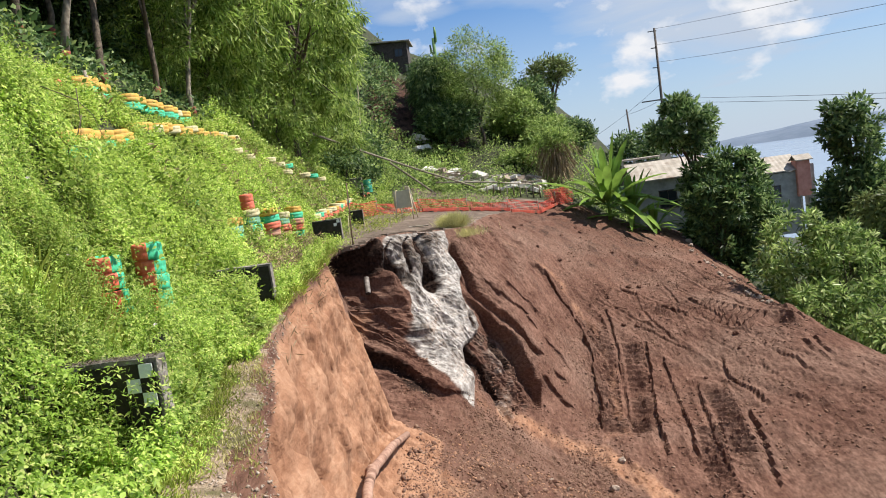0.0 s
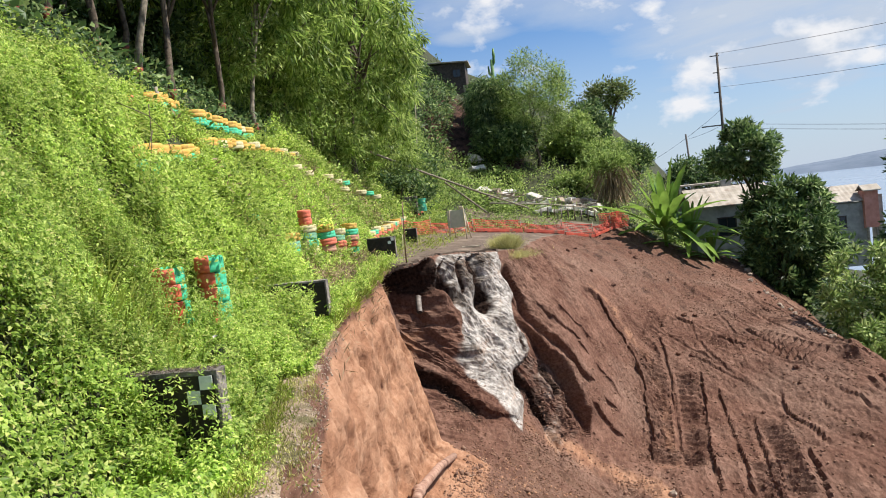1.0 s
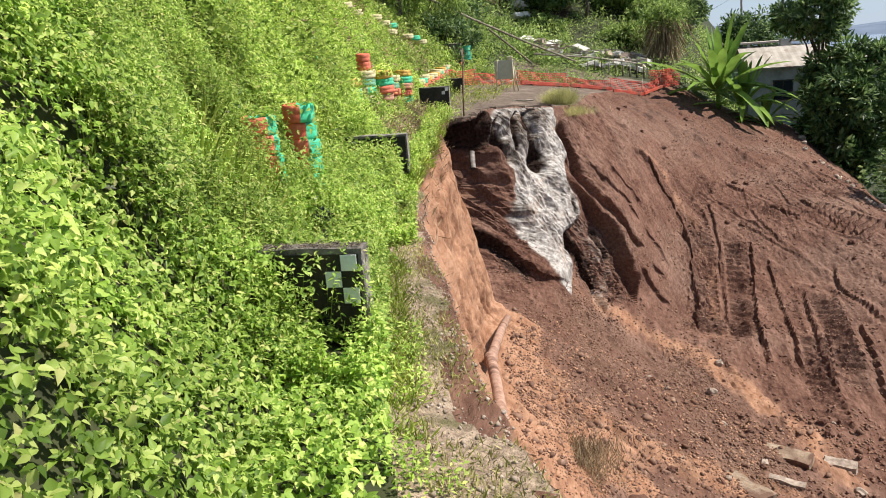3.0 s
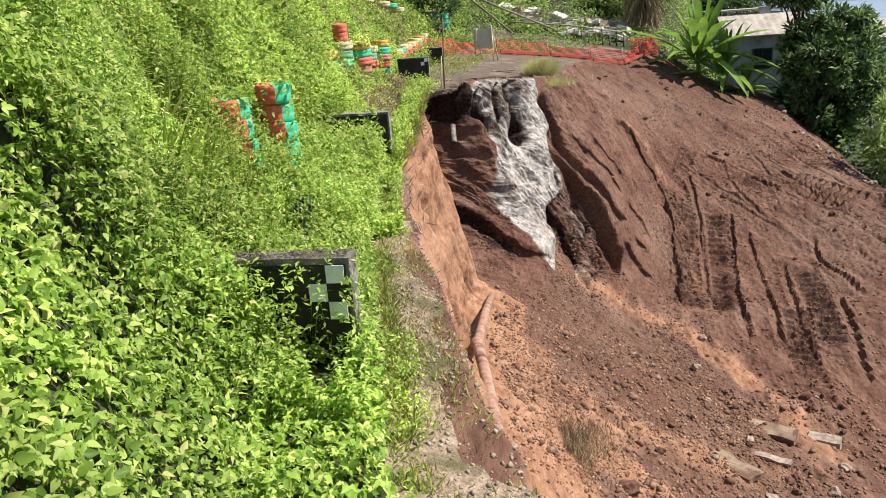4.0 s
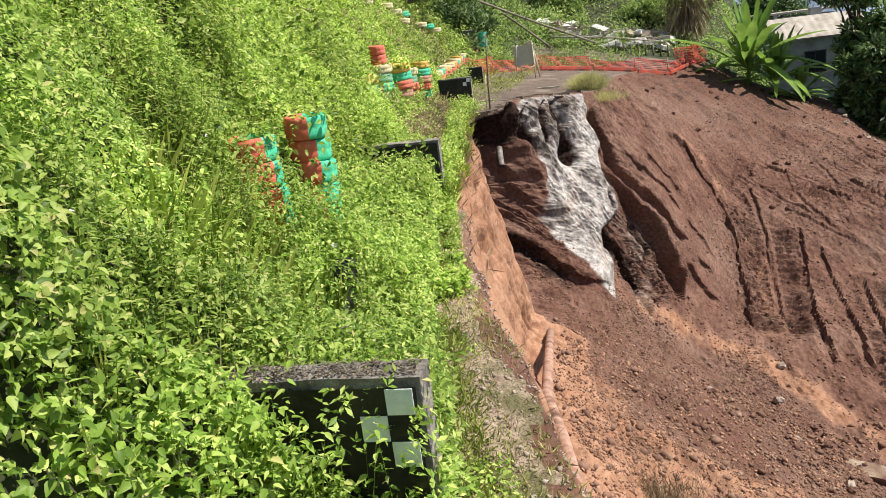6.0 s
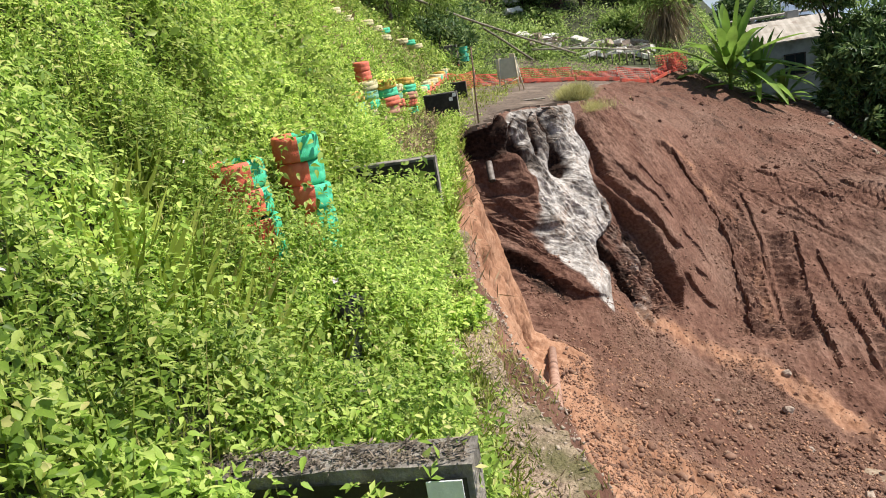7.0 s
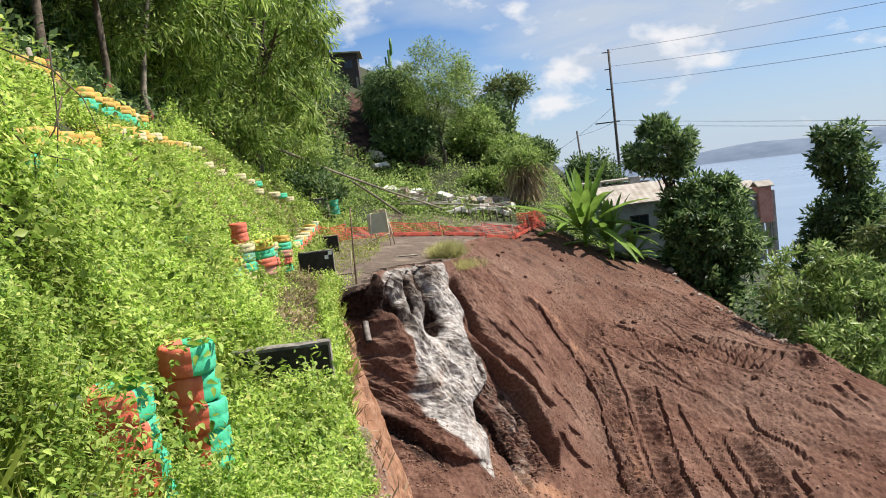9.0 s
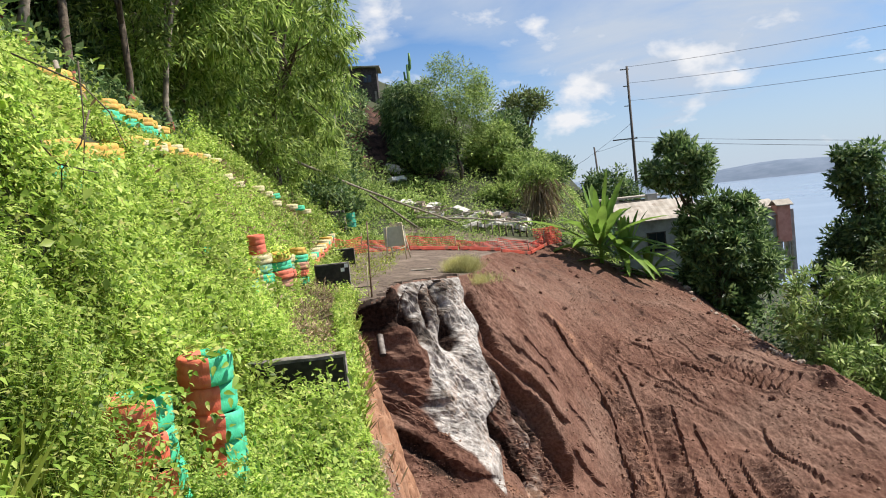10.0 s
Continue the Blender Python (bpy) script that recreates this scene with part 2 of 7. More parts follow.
    bp.inputs["Strength"].default_value, bp.inputs["Distance"].default_value = 0.8, 0.08
    l.new(h, bp.inputs["Height"])
    l.new(bp.outputs[0], bs.inputs["Normal"])
    return m


SOIL_DARK, SOIL_MID, SOIL_LIGHT = (0.052, 0.0235, 0.016), (0.134, 0.068, 0.0475), (0.265, 0.155, 0.112)
SOIL_GREY, SOIL_TAN = (0.138, 0.085, 0.064), (0.268, 0.18, 0.134)
CLAY_DARK, CLAY_MID, CLAY_LIGHT = (0.185, 0.088, 0.05), (0.275, 0.139, 0.081), (0.385, 0.228, 0.144)
ROCK_DARK, ROCK_PALE, ROCK_WARM = (0.062, 0.053, 0.046), (0.47, 0.44, 0.405), (0.36, 0.25, 0.18)
SOIL = soil_material()
HUMUS = mixed(material("humus", (0.05, 0.05, 0.02)), (0.018, 0.022, 0.009), (0.05, 0.056, 0.02), 3.0, bump=0.6, bump_scale=12)
ASPHALT = mixed(material("asphalt", (0.12, 0.09, 0.07), 0.93), (0.075, 0.054, 0.041), (0.165, 0.122, 0.093), 5.0, bump=0.5, bump_scale=50, stain=(0.23, 0.175, 0.135), stain_scale=0.8, stain_lo=0.52, stain_hi=0.72)
GRAVEL = mixed(material("gravel", (0.2125, 0.17, 0.1275), 0.95), (0.17, 0.118, 0.082), (0.40, 0.30, 0.215), 14.0, bump=0.9, bump_scale=38, stain=(0.115, 0.10, 0.045), stain_scale=1.8, stain_lo=0.5, stain_hi=0.62, dist=0.04)
CONCRETE = mixed(material("concrete", (0.3, 0.28, 0.25), 0.9), (0.12, 0.105, 0.09), (0.32, 0.29, 0.25), 9.0, bump=0.7, bump_scale=45, stain=(0.075, 0.065, 0.055), stain_scale=3.0, stain_lo=0.45, stain_hi=0.6)
BLACK_PAINT = mixed(material("black_paint", (0.02, 0.02, 0.02), 0.6), (0.010, 0.009, 0.008), (0.028, 0.025, 0.022), 8.0, bump=0.3, bump_scale=30, stain=(0.06, 0.045, 0.035), stain_scale=2.2, stain_lo=0.55, stain_hi=0.75)
WHITE_PAINT = mixed(material("white_paint", (0.6, 0.62, 0.62), 0.6), (0.6, 0.63, 0.63), (0.8, 0.82, 0.82), 7.0, bump=0.2, bump_scale=40)
LEAF_VINE = foliage("vine_leaf", (0.115, 0.21, 0.027), (0.39, 0.55, 0.088), (0.66, 0.76, 0.215), 0.45, 0.5, (0.68, 0.62, 0.24))
LEAF_NEAR = foliage("creeper_leaf", (0.115, 0.205, 0.03), (0.325, 0.475, 0.08), (0.64, 0.74, 0.215), 0.45, 0.52, (0.68, 0.63, 0.26))
LEAF_HILL = foliage("hill_leaf", (0.115, 0.195, 0.03), (0.33, 0.455, 0.08), (0.56, 0.64, 0.2), 0.5, 0.48, (0.58, 0.5, 0.22))
LEAF_TREE = foliage("tree_leaf", (0.068, 0.128, 0.022), (0.25, 0.365, 0.07), (0.55, 0.65, 0.20), 0.42, 0.54)
# dark leaves; under the hillside trees they also carry the wood's shade
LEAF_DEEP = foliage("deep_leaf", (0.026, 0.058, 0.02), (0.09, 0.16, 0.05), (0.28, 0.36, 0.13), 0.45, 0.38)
LEAF_MANGO = foliage("mango_leaf", (0.035, 0.074, 0.023), (0.12, 0.20, 0.06), (0.36, 0.46, 0.19), 0.42, 0.4)
LEAF_SPRAY = foliage("spray_leaf", (0.07, 0.13, 0.034), (0.25, 0.36, 0.09), (0.54, 0.62, 0.26), 0.35, 0.45)
LEAF_GREY = foliage("grey_leaf", (0.075, 0.095, 0.03), (0.19, 0.22, 0.075), (0.25, 0.34, 0.12), 0.5, 0.35)
LEAF_MID = foliage("mid_leaf", (0.08, 0.14, 0.03), (0.25, 0.355, 0.085), (0.50, 0.59, 0.20), 0.45, 0.45)
LEAF_LIME = foliage("lime_leaf", (0.095, 0.165, 0.022), (0.245, 0.35, 0.055), (0.45, 0.53, 0.14), 0.42, 0.58)
GRASS = foliage("grass_blade", (0.12, 0.17, 0.02), (0.25, 0.32, 0.04), (0.42, 0.46, 0.10), 0.55, 0.35, (0.5, 0.42, 0.17))
STRAW = foliage("straw", (0.25, 0.24, 0.07), (0.42, 0.42, 0.12), (0.58, 0.52, 0.25), 0.6, 0.3)
DRY = foliage("dry_stalk", (0.16, 0.11, 0.06), (0.27, 0.19, 0.11), (0.42, 0.32, 0.2), 0.7, 0.15)
BARK = mixed(material("bark", (0.12, 0.09, 0.06), 0.95), (0.045, 0.034, 0.025), (0.16, 0.125, 0.09), 7.0, bump=0.8, bump_scale=22)
PALE_BARK = mixed(material("pale_bark", (0.3, 0.26, 0.2), 0.9), (0.11, 0.09, 0.065), (0.30, 0.26, 0.2), 6.0, bump=0.5, bump_scale=22)


# ---- helpers for shapes ----
TABLE = np.random.RandomState(7).rand(257, 257)
TABLE[256, :], TABLE[:, 256] = TABLE[0, :], TABLE[:, 0]


def value_noise(x, y):
    x, y = np.asarray(x, float) % 256.0, np.asarray(y, float) % 256.0
    i, j = np.minimum(x.astype(int), 255), np.minimum(y.astype(int), 255)
    u, v = x - i, y - j
    u, v = u * u * (3 - 2 * u), v * v * (3 - 2 * v)
    return (TABLE[i, j] * (1 - u) + TABLE[i + 1, j] * u) * (1 - v) + (TABLE[i, j + 1] * (1 - u) + TABLE[i + 1, j + 1] * u) * v - 0.5


def fbm(x, y, octaves=4, gain=0.5):
    out, amp = 0.0, 1.0
    for k in range(octaves):
        out = out + amp * value_noise(x * 2.03**k + 17.3 * k, y * 2.03**k + 41.7 * k)
        amp *= gain
    return out


def mesh_of(name, verts, faces, smooth=False):
    me = bpy.data.meshes.new(name)
    me.from_pydata([tuple(v) for v in verts], [], [tuple(f) for f in faces])
    if smooth:
        me.shade_smooth()
    return me


def array_mesh(name, verts, quads, smooth=False):
    """A mesh straight from arrays of corners and of quads or triangles."""
    me = bpy.data.meshes.new(name)
    k = quads.shape[1]
    me.vertices.add(len(verts))
    me.vertices.foreach_set("co", np.ascontiguousarray(verts, np.float32).ravel())
    me.loops.add(quads.size)
    me.loops.foreach_set("vertex_index", np.ascontiguousarray(quads, np.int32).ravel())
    me.polygons.add(len(quads))
    me.polygons.foreach_set("loop_start", np.arange(0, quads.size, k, dtype=np.int32))
    me.update(calc_edges=True)
    if smooth:
        me.shade_smooth()
    return me


def thing(name, label, category, at=(0, 0, 0), turn=(0, 0, 0), group="", kind=""):
    ob = new(name)
    ob.empty_display_size = 0.1
    ob.matrix_basis = pose(*at, *turn)
    return tagged(ob, label, category, group, kind)


def solid(name, me, mat, label="", category="", group="", kind="", at=None):
    ob = new(name, me)
    if mat:
        me.materials.append(mat)
    if at is not None:
        ob.matrix_basis = at if isinstance(at, Matrix) else pose(*at)
    return tagged(ob, label, category, group, kind)


def part(name, bm, mat, parent, label="", smooth=False):
    """Links a bmesh or a mesh as one part under a thing or a part."""
    if isinstance(bm, bmesh.types.BMesh):
        me = bpy.data.meshes.new(name)
        bm.to_mesh(me)
        bm.free()
    else:
        me = bm
    if smooth:
        me.shade_smooth()
    if mat and not me.materials:
        me.materials.append(mat)
    ob = new(name, me)
    ob.parent = parent
    return tagged(ob, label)


def box(cx, cy, cz, sx, sy, sz, bevel=0.0, rot=None, bm=None):
    bm = bm or bmesh.new()
    r = bmesh.ops.create_cube(bm, size=1.0)["verts"]
    m = Matrix.Translation((cx, cy, cz)) @ (rot or Matrix()) @ Matrix.Diagonal((sx, sy, sz, 1))
    bmesh.ops.transform(bm, matrix=m, verts=r)
    if bevel:
        bmesh.ops.bevel(bm, geom=list({e for v in r for e in v.link_edges}), offset=bevel, segments=2, affect="EDGES", profile=0.6)
    return bm


def rough_box(sx, sy, sz, seed, amount=0.02, cuts=3, bevel=0.02):
    """A block with worn, uneven faces, its base at z = 0."""
    bm = bmesh.new()
    bmesh.ops.create_cube(bm, size=1.0)
    bmesh.ops.subdivide_edges(bm, edges=bm.edges[:], cuts=cuts, use_grid_fill=True)
    for v in bm.verts:
        v.co = Vector((v.co.x * sx, v.co.y * sy, (v.co.z + 0.5) * sz))
        n = noise.noise_vector(v.co * 3.1 + Vector((seed * 7.7, seed * 3.3, 0)))
        v.co += n * amount
    return bm


def tube(points, radii, sides=8, closed_ends=True):
    """A round tube along points with a radius at each."""
    pts = [Vector(p) for p in points]
    verts, faces = [], []
    ref = Vector((0.31, 0.17, 0.94))
    for k, p in enumerate(pts):
        d = (pts[min(k + 1, len(pts) - 1)] - pts[max(k - 1, 0)]).normalized()
        x = d.cross(ref)
        if x.length < 0.1:
            x = d.cross(Vector((1, 0, 0)))
        x.normalize()
        y = d.cross(x)
        for s in range(sides):
            c = 2 * math.pi * s / sides
            verts.append(p + (x * math.cos(c) + y * math.sin(c)) * radii[k])
    for k in range(len(pts) - 1):
        for s in range(sides):
            a, b = k * sides + s, k * sides + (s + 1) % sides
            faces.append((a, b, b + sides, a + sides))
    if closed_ends:
        faces.append(tuple(range(sides))[::-1])
        faces.append(tuple((len(pts) - 1) * sides + s for s in range(sides)))
    return verts, faces


def tube_mesh(name, points, radii, sides=8):
    return mesh_of(name, *tube(points, radii, sides), smooth=True)


def ovate_mesh(name, base, along, normal, length, width, fold=0.2, bend=0.2):
    """Many nearer leaves: an ovate blade with a folded midrib and a drooping pointed tip for each base point."""
    along = along / np.maximum(np.linalg.norm(along, axis=1, keepdims=True), 1e-6)
    side = np.cross(along, normal)
    side = side / np.maximum(np.linalg.norm(side, axis=1, keepdims=True), 1e-6)
    nrm = np.cross(side, along)
    L, W = length[:, None], width[:, None]

    def at(f, w):
        return base + along * L * f - nrm * L * bend * f * f + side * W * w + nrm * W * fold * abs(w) * 2

    pts = [at(0, 0), at(0.22, 0), at(0.58, 0), at(1.0, 0), at(0.16, -0.4), at(0.40, -0.5), at(0.72, -0.27), at(0.16, 0.4), at(0.40, 0.5), at(0.72, 0.27)]
    verts = np.stack(pts, 1).reshape(-1, 3)
    k = np.arange(len(base))[:, None] * 10
    tris = []
    for q in (k + [0, 1, 5, 4], k + [1, 2, 6, 5], k + [0, 7, 8, 1], k + [1, 8, 9, 2]):
        tris += [q[:, [0, 1, 2]], q[:, [0, 2, 3]]]
    tris += [k + [2, 3, 6], k + [2, 9, 3]]
    return array_mesh(name, verts, np.concatenate(tris, 1).reshape(-1, 3), True)


def diamond_mesh(name, base, along, normal, length, width, fold=0.2):
    """Many small leaves: one folded diamond of two triangles for each base point."""
    along = along / np.maximum(np.linalg.norm(along, axis=1, keepdims=True), 1e-6)
    side = np.cross(along, normal)
    side = side / np.maximum(np.linalg.norm(side, axis=1, keepdims=True), 1e-6)
    nrm = np.cross(side, along)
    L, W = length[:, None], width[:, None]
    mid = base + along * L * 0.5
    verts = np.stack([base, mid - side * W * 0.5 + nrm * W * fold, base + along * L, mid + side * W * 0.5 + nrm * W * fold], 1).reshape(-1, 3)
    k = np.arange(len(base))[:, None] * 4
    tris = np.concatenate([k + [0, 2, 1], k + [0, 3, 2]], 1).reshape(-1, 3)
    return array_mesh(name, verts, tris)


def unit(rs, n):
    v = rs.normal(size=(n, 3))
    return v / np.linalg.norm(v, axis=1, keepdims=True)


# ---- the ground: lines that run along the road, lofted across ----
# each knot: y, x, z
HILL_TOP = [(-12, -24, 17), (10, -29, 20), (30, -33, 23), (60, -38, 30), (80, -40, 38), (110, -46, 48)]
HILL_BENCH = [(-12, -4.2, 6.6), (0, -6.4, 6.5), (5, -7.7, 6.4), (10, -8.9, 6.5), (14, -9.8, 6.6), (22, -11.3, 6.6), (30, -12.3, 6.8), (45, -14.5, 7.6), (62, -17, 12), (80, -19, 21), (110, -22, 33)]
HILL_MID = [(-12, -1.6, 3.8), (0, -3.75, 3.75), (5, -5.05, 3.7), (8, -5.8, 3.7), (11, -6.5, 3.75), (14, -7.15, 3.8), (22, -8.6, 3.75), (30, -9.4, 3.8), (45, -10.6, 4.2), (62, -12.5, 7), (80, -13.5, 15), (110, -15, 26)]
TOE = [(-12, 0.9, 0.05), (0, -1.35, 0.05), (4, -2.55, -0.1), (7.5, -3.45, 0.0), (8.6, -4.3, 0.25), (11.4, -4.62, 0.25), (12.6, -4.8, 0.1), (14, -4.95, 0.05), (22, -6.3, 0.1), (30, -7.0, 0.1), (45, -8.0, 0.3), (58, -9.0, 1.0), (70, -9.5, 5.5), (80, -9.5, 11.0), (110, -11, 22)]
ROAD_LEFT = [(-12, 1.6, 0.2), (1, -0.9, 0.12), (5, -2.1, -0.2), (8, -2.85, -0.25), (14, -4.0, -0.25), (22, -5.3, -0.2), (30, -6.0, -0.15), (45, -6.8, 0.0), (58, -6.0, 0.2), (70, -5, 3.2), (80, -4.5, 8.0), (110, -5, 19)]
EDGE = [(-12, 4.6, 0.15), (-3, 2.2, 0.15), (0, 1.35, 0.1), (3, -0.5, -0.15), (5, -1.5, -0.3), (7.6, -2.1, -0.3), (10, -2.88, -0.3), (14, -3.62, -0.28), (20, -4.4, -0.25), (24.2, -4.95, -0.2), (25.3, -4.75, -0.19), (26.2, -4.3, -0.17), (28, -4.22, -0.16), (29.2, -4.2, -0.15), (30.4, -3.85, -0.18), (32.5, -2.8, -0.38), (34.6, -1.6, -0.6), (38, -0.6, -0.85), (44, -0.2, -0.95), (50, 0.4, -1.1), (57, 2.4, -1.45), (63, 7.4, -1.7), (70, 8.2, -0.3), (80, 8.8, 3.6), (110, 12, 10)]
FACE = [(-12, 5.6, -4.0), (0, 2.2, -4.0), (5, -0.6, -4.2), (10, -1.95, -4.4), (15, -2.85, -4.6), (20, -3.6, -5.4), (24, -3.55, -6.0), (27, -4.1, -4.4), (28.5, -4.05, -3.0), (30, -3.0, -3.3), (32, -1.8, -3.0), (34.6, -0.3, -2.8), (38, 0.8, -2.7), (44, 1.6, -2.6), (50, 3, -2.4), (57, 5, -2.4), (63, 8.5, -2.2), (70, 9.5, -1.2), (80, 10, 2.4), (110, 14, 8)]
FOOT = [(-12, 8, -6), (0, 4.2, -6), (5, 1.6, -6.3), (10, 0.1, -6.5), (15, -0.8, -6.6), (20, -1.3, -7.2), (24, -0.8, -7.6), (28, -0.8, -7.3), (30, -0.9, -6.9), (31.5, 0.3, -6.6), (33.5, 2.0, -6.8), (36, 2.6, -6.5), (38, 3, -6.0), (44, 4.2, -4.8), (50, 6, -4.0), (57, 8, -3.4), (63, 10, -3.0), (70, 11, -3.0), (80, 12, 0.5), (110, 17, 5)]
SIDE = [(-12, 12, -9), (0, 9, -9.2), (10, 5.2, -9.6), (16, 4.0, -9.7), (22, 4.2, -10.2), (28, 2.4, -9.8), (30, 2.4, -9.4), (33, 4.4, -10.2), (36, 5.2, -9.4), (38, 5.4, -8.5), (43, 6.5, -7.1), (50, 9, -5.4), (57, 11, -4.4), (63, 12, -4.0), (70, 12.5, -4.2), (80, 14, -3), (110, 21, 0)]
LOW = [(-12, 18, -11.5), (0, 15, -11.8), (15.16, 9.81, -11.35), (22.57, 8.82, -11.09), (28.04, 9.04, -10.74), (30.83, 8.86, -10.09), (35.55, 10.72, -9.15), (40.31, 9.86, -7.41), (50, 12, -5.9), (57, 13.2, -4.9), (63, 14, -4.7), (70, 14.5, -5.2), (80, 17, -5), (110, 26, -5)]
CREST = [(-12, 28, -13), (0, 26, -12.5), (16, 22, -11.5), (28, 18.5, -9.6), (35, 16.6, -8.3), (41, 14.9, -7.3), (46, 14.7, -6.8), (53, 14.9, -6.2), (58, 15.6, -5.7), (63, 16.2, -5.4), (70, 16, -6.2), (80, 19, -7), (110, 32, -9)]
DROP = [(-12, 36, -17), (16, 29, -16), (35, 23, -13), (53, 20.5, -10.5), (63, 21.5, -9.5), (80, 24, -9.5), (110, 40, -13)]
FALL = [(-12, 70, -26), (35, 62, -24), (63, 62, -20), (110, 80, -22)]
LINES = [HILL_TOP, HILL_BENCH, HILL_MID, TOE, ROAD_LEFT, EDGE, FACE, FOOT, SIDE, LOW, CREST, DROP, FALL]
SPANS = [10, 12, 14, 5, 26, 38, 56, 54, 66, 62, 12, 8]


def line_at(line, y, soft=0.7):
    k = np.array(line, float)
    out = []
    for c in (1, 2):
        acc = 0
        for d, w in ((-1, 0.25), (0, 0.5), (1, 0.25)):
            acc = acc + w * np.interp(y + d * soft, k[:, 0], k[:, c])
        out.append(acc)
    return out


rows_y = np.concatenate([np.arange(-12, 2, 0.5), np.arange(2, 13, 0.16), np.arange(13, 24, 0.09), np.arange(24, 28, 0.05), np.arange(28, 44, 0.04), np.arange(44, 46, 0.1), np.arange(46, 66, 0.2), np.arange(66, 110.1, 0.8)])
cols = []                    # (line index, share of the way to the next)
for k, s in enumerate(SPANS):
    cols += [(k, j / s) for j in range(s)]
cols.append((len(SPANS), 0.0))
LX = np.stack([line_at(q, rows_y, 0.35 if q is EDGE or q is FACE else 0.8)[0] for q in LINES])
LZ = np.stack([line_at(q, rows_y, 0.35 if q is EDGE or q is FACE else 0.8)[1] for q in LINES])
GX, GZ = np.zeros((len(rows_y), len(cols))), np.zeros((len(rows_y), len(cols)))
for c, (k, s) in enumerate(cols):
    j = min(k + 1, len(LINES) - 1)
    # a gentle curve through the neighbours softens the bends below the face
    if 6 <= k <= 9:
        p0, p1, p2, p3 = (np.clip(q, 5, 11) for q in (k - 1, k, k + 1, k + 2))
        for grid, src in ((GX, LX), (GZ, LZ)):
            m1, m2 = 0.35 * (src[p2] - src[p0]), 0.35 * (src[p3] - src[p1])
            s2, s3 = s * s, s * s * s
            grid[:, c] = (2 * s3 - 3 * s2 + 1) * src[k] + (s3 - 2 * s2 + s) * m1 + (3 * s2 - 2 * s3) * src[j] + (s3 - s2) * m2
    else:
        GX[:, c] = LX[k] * (1 - s) + LX[j] * s
        GZ[:, c] = LZ[k] * (1 - s) + LZ[j] * s
GY = np.repeat(rows_y[:, None], len(cols), 1)
GU = np.repeat(np.array([k + s for k, s in cols])[None], len(rows_y), 0)


def bell(v, mid, half):
    return np.exp(-(((v - mid) / half) ** 2))


def step(v, lo, hi):
    t = np.clip((v - lo) / (hi - lo), 0, 1)
    return t * t * (3 - 2 * t)


# roughness of the cut and of the dumped earth
bare = step(GU, 5.02, 5.3) * (1 - step(GU, 10.2, 10.8)) * (1 - step(GY, 60, 66))
face = step(GU, 5.02, 5.25) * (1 - step(GU, 6.1, 6.9))


def near_line(px, py, knots):
    """Distance in plan or elevation from a bent line, which side of it, and the way along it."""
    best, side, way, run = np.full(px.shape, 1e9), np.zeros(px.shape), np.zeros(px.shape), 0.0
    for (x0, y0), (x1, y1) in zip(knots[:-1], knots[1:]):
        dx, dy = x1 - x0, y1 - y0
        ln = math.hypot(dx, dy)
        s = np.clip(((px - x0) * dx + (py - y0) * dy) / ln**2, 0, 1)
        d = np.hypot(px - x0 - s * dx, py - y0 - s * dy)
        near = d < best
        best = np.where(near, d, best)
        side = np.where(near, np.sign((px - x0) * dy - (py - y0) * dx), side)
        way = np.where(near, run + s * ln, way)
        run += ln
    return best, side, way, run


def between(z, x, left, right, soft=0.12):
    """Inside a strip of the face whose left and right edges are given as (z, x), z rising."""
    lo = np.interp(z, [k[0] for k in left], [k[1] for k in left])
    hi = np.interp(z, [k[0] for k in right], [k[1] for k in right])
    return step(x, lo - soft, lo + soft) * (1 - step(x, hi - soft, hi + soft)) * step(z, left[0][0] - 0.3, left[0][0]) * (1 - step(z, left[-1][0], left[-1][0] + 0.1))


def ridged(x, y, octaves=4, gain=0.55):
    """Sharp crests between rounded hollows."""
    out, amp = 0.0, 1.0
    for k in range(octaves):
        out = out + amp * (0.25 - np.abs(value_noise(x * 2.07**k + 11.3 * k, y * 2.07**k + 5.9 * k)))
        amp *= gain
    return out


def ledge(off, carve, reach, proud, run, wall=0.05):
    """Across a line: hollowed out before it, a steep wall, and a proud edge that eases away behind it."""
    before = -carve * np.exp(-np.maximum(-off, 0) / reach) * (off < 0)
    behind = proud * np.exp(-np.maximum(off, 0) / run)
    rise = step(off, -wall, wall)
    return before * (1 - rise) + behind * rise


def on_way(way, run, start=0.5, end=0.6):
    return step(way, 0.0, start) * (1 - step(way, run - end, run))


on_face = step(GU, 5.0, 5.04) * (1 - step(GU, 7.6, 8.0)) * step(GY, 26.9, 27.6) * (1 - step(GY, 36, 37))
WX = GX + 0.2 * fbm(GX * 1.1, GZ * 1.1, 2)
ROCK_L = [(-7.2, -0.95), (-6.25, -1.75), (-5.54, -2.2), (-4.77, -2.6), (-3.96, -3.0), (-3.42, -3.15), (-2.72, -3.2), (-1.81, -3.6), (-1.02, -3.95), (0.3, -4.0)]
ROCK_R = [(-7.2, -0.9), (-6.66, -1.0), (-6.02, -1.21), (-5.47, -1.3), (-5.26, -0.89), (-4.8, -0.47), (-4.02, -0.76), (-3.41, -1.1), (-2.51, -1.2), (-1.63, -1.47), (-0.7, -1.62), (0.3, -1.55)]
rock = on_face * between(GZ, WX, ROCK_L, ROCK_R) * step(GY + 0.25 * fbm(GZ * 2.0, GX, 3), 27.7 + 1.3 * step(GZ, -4.0, -2.6), 28.0 + 1.3 * step(GZ, -4.0, -2.6))
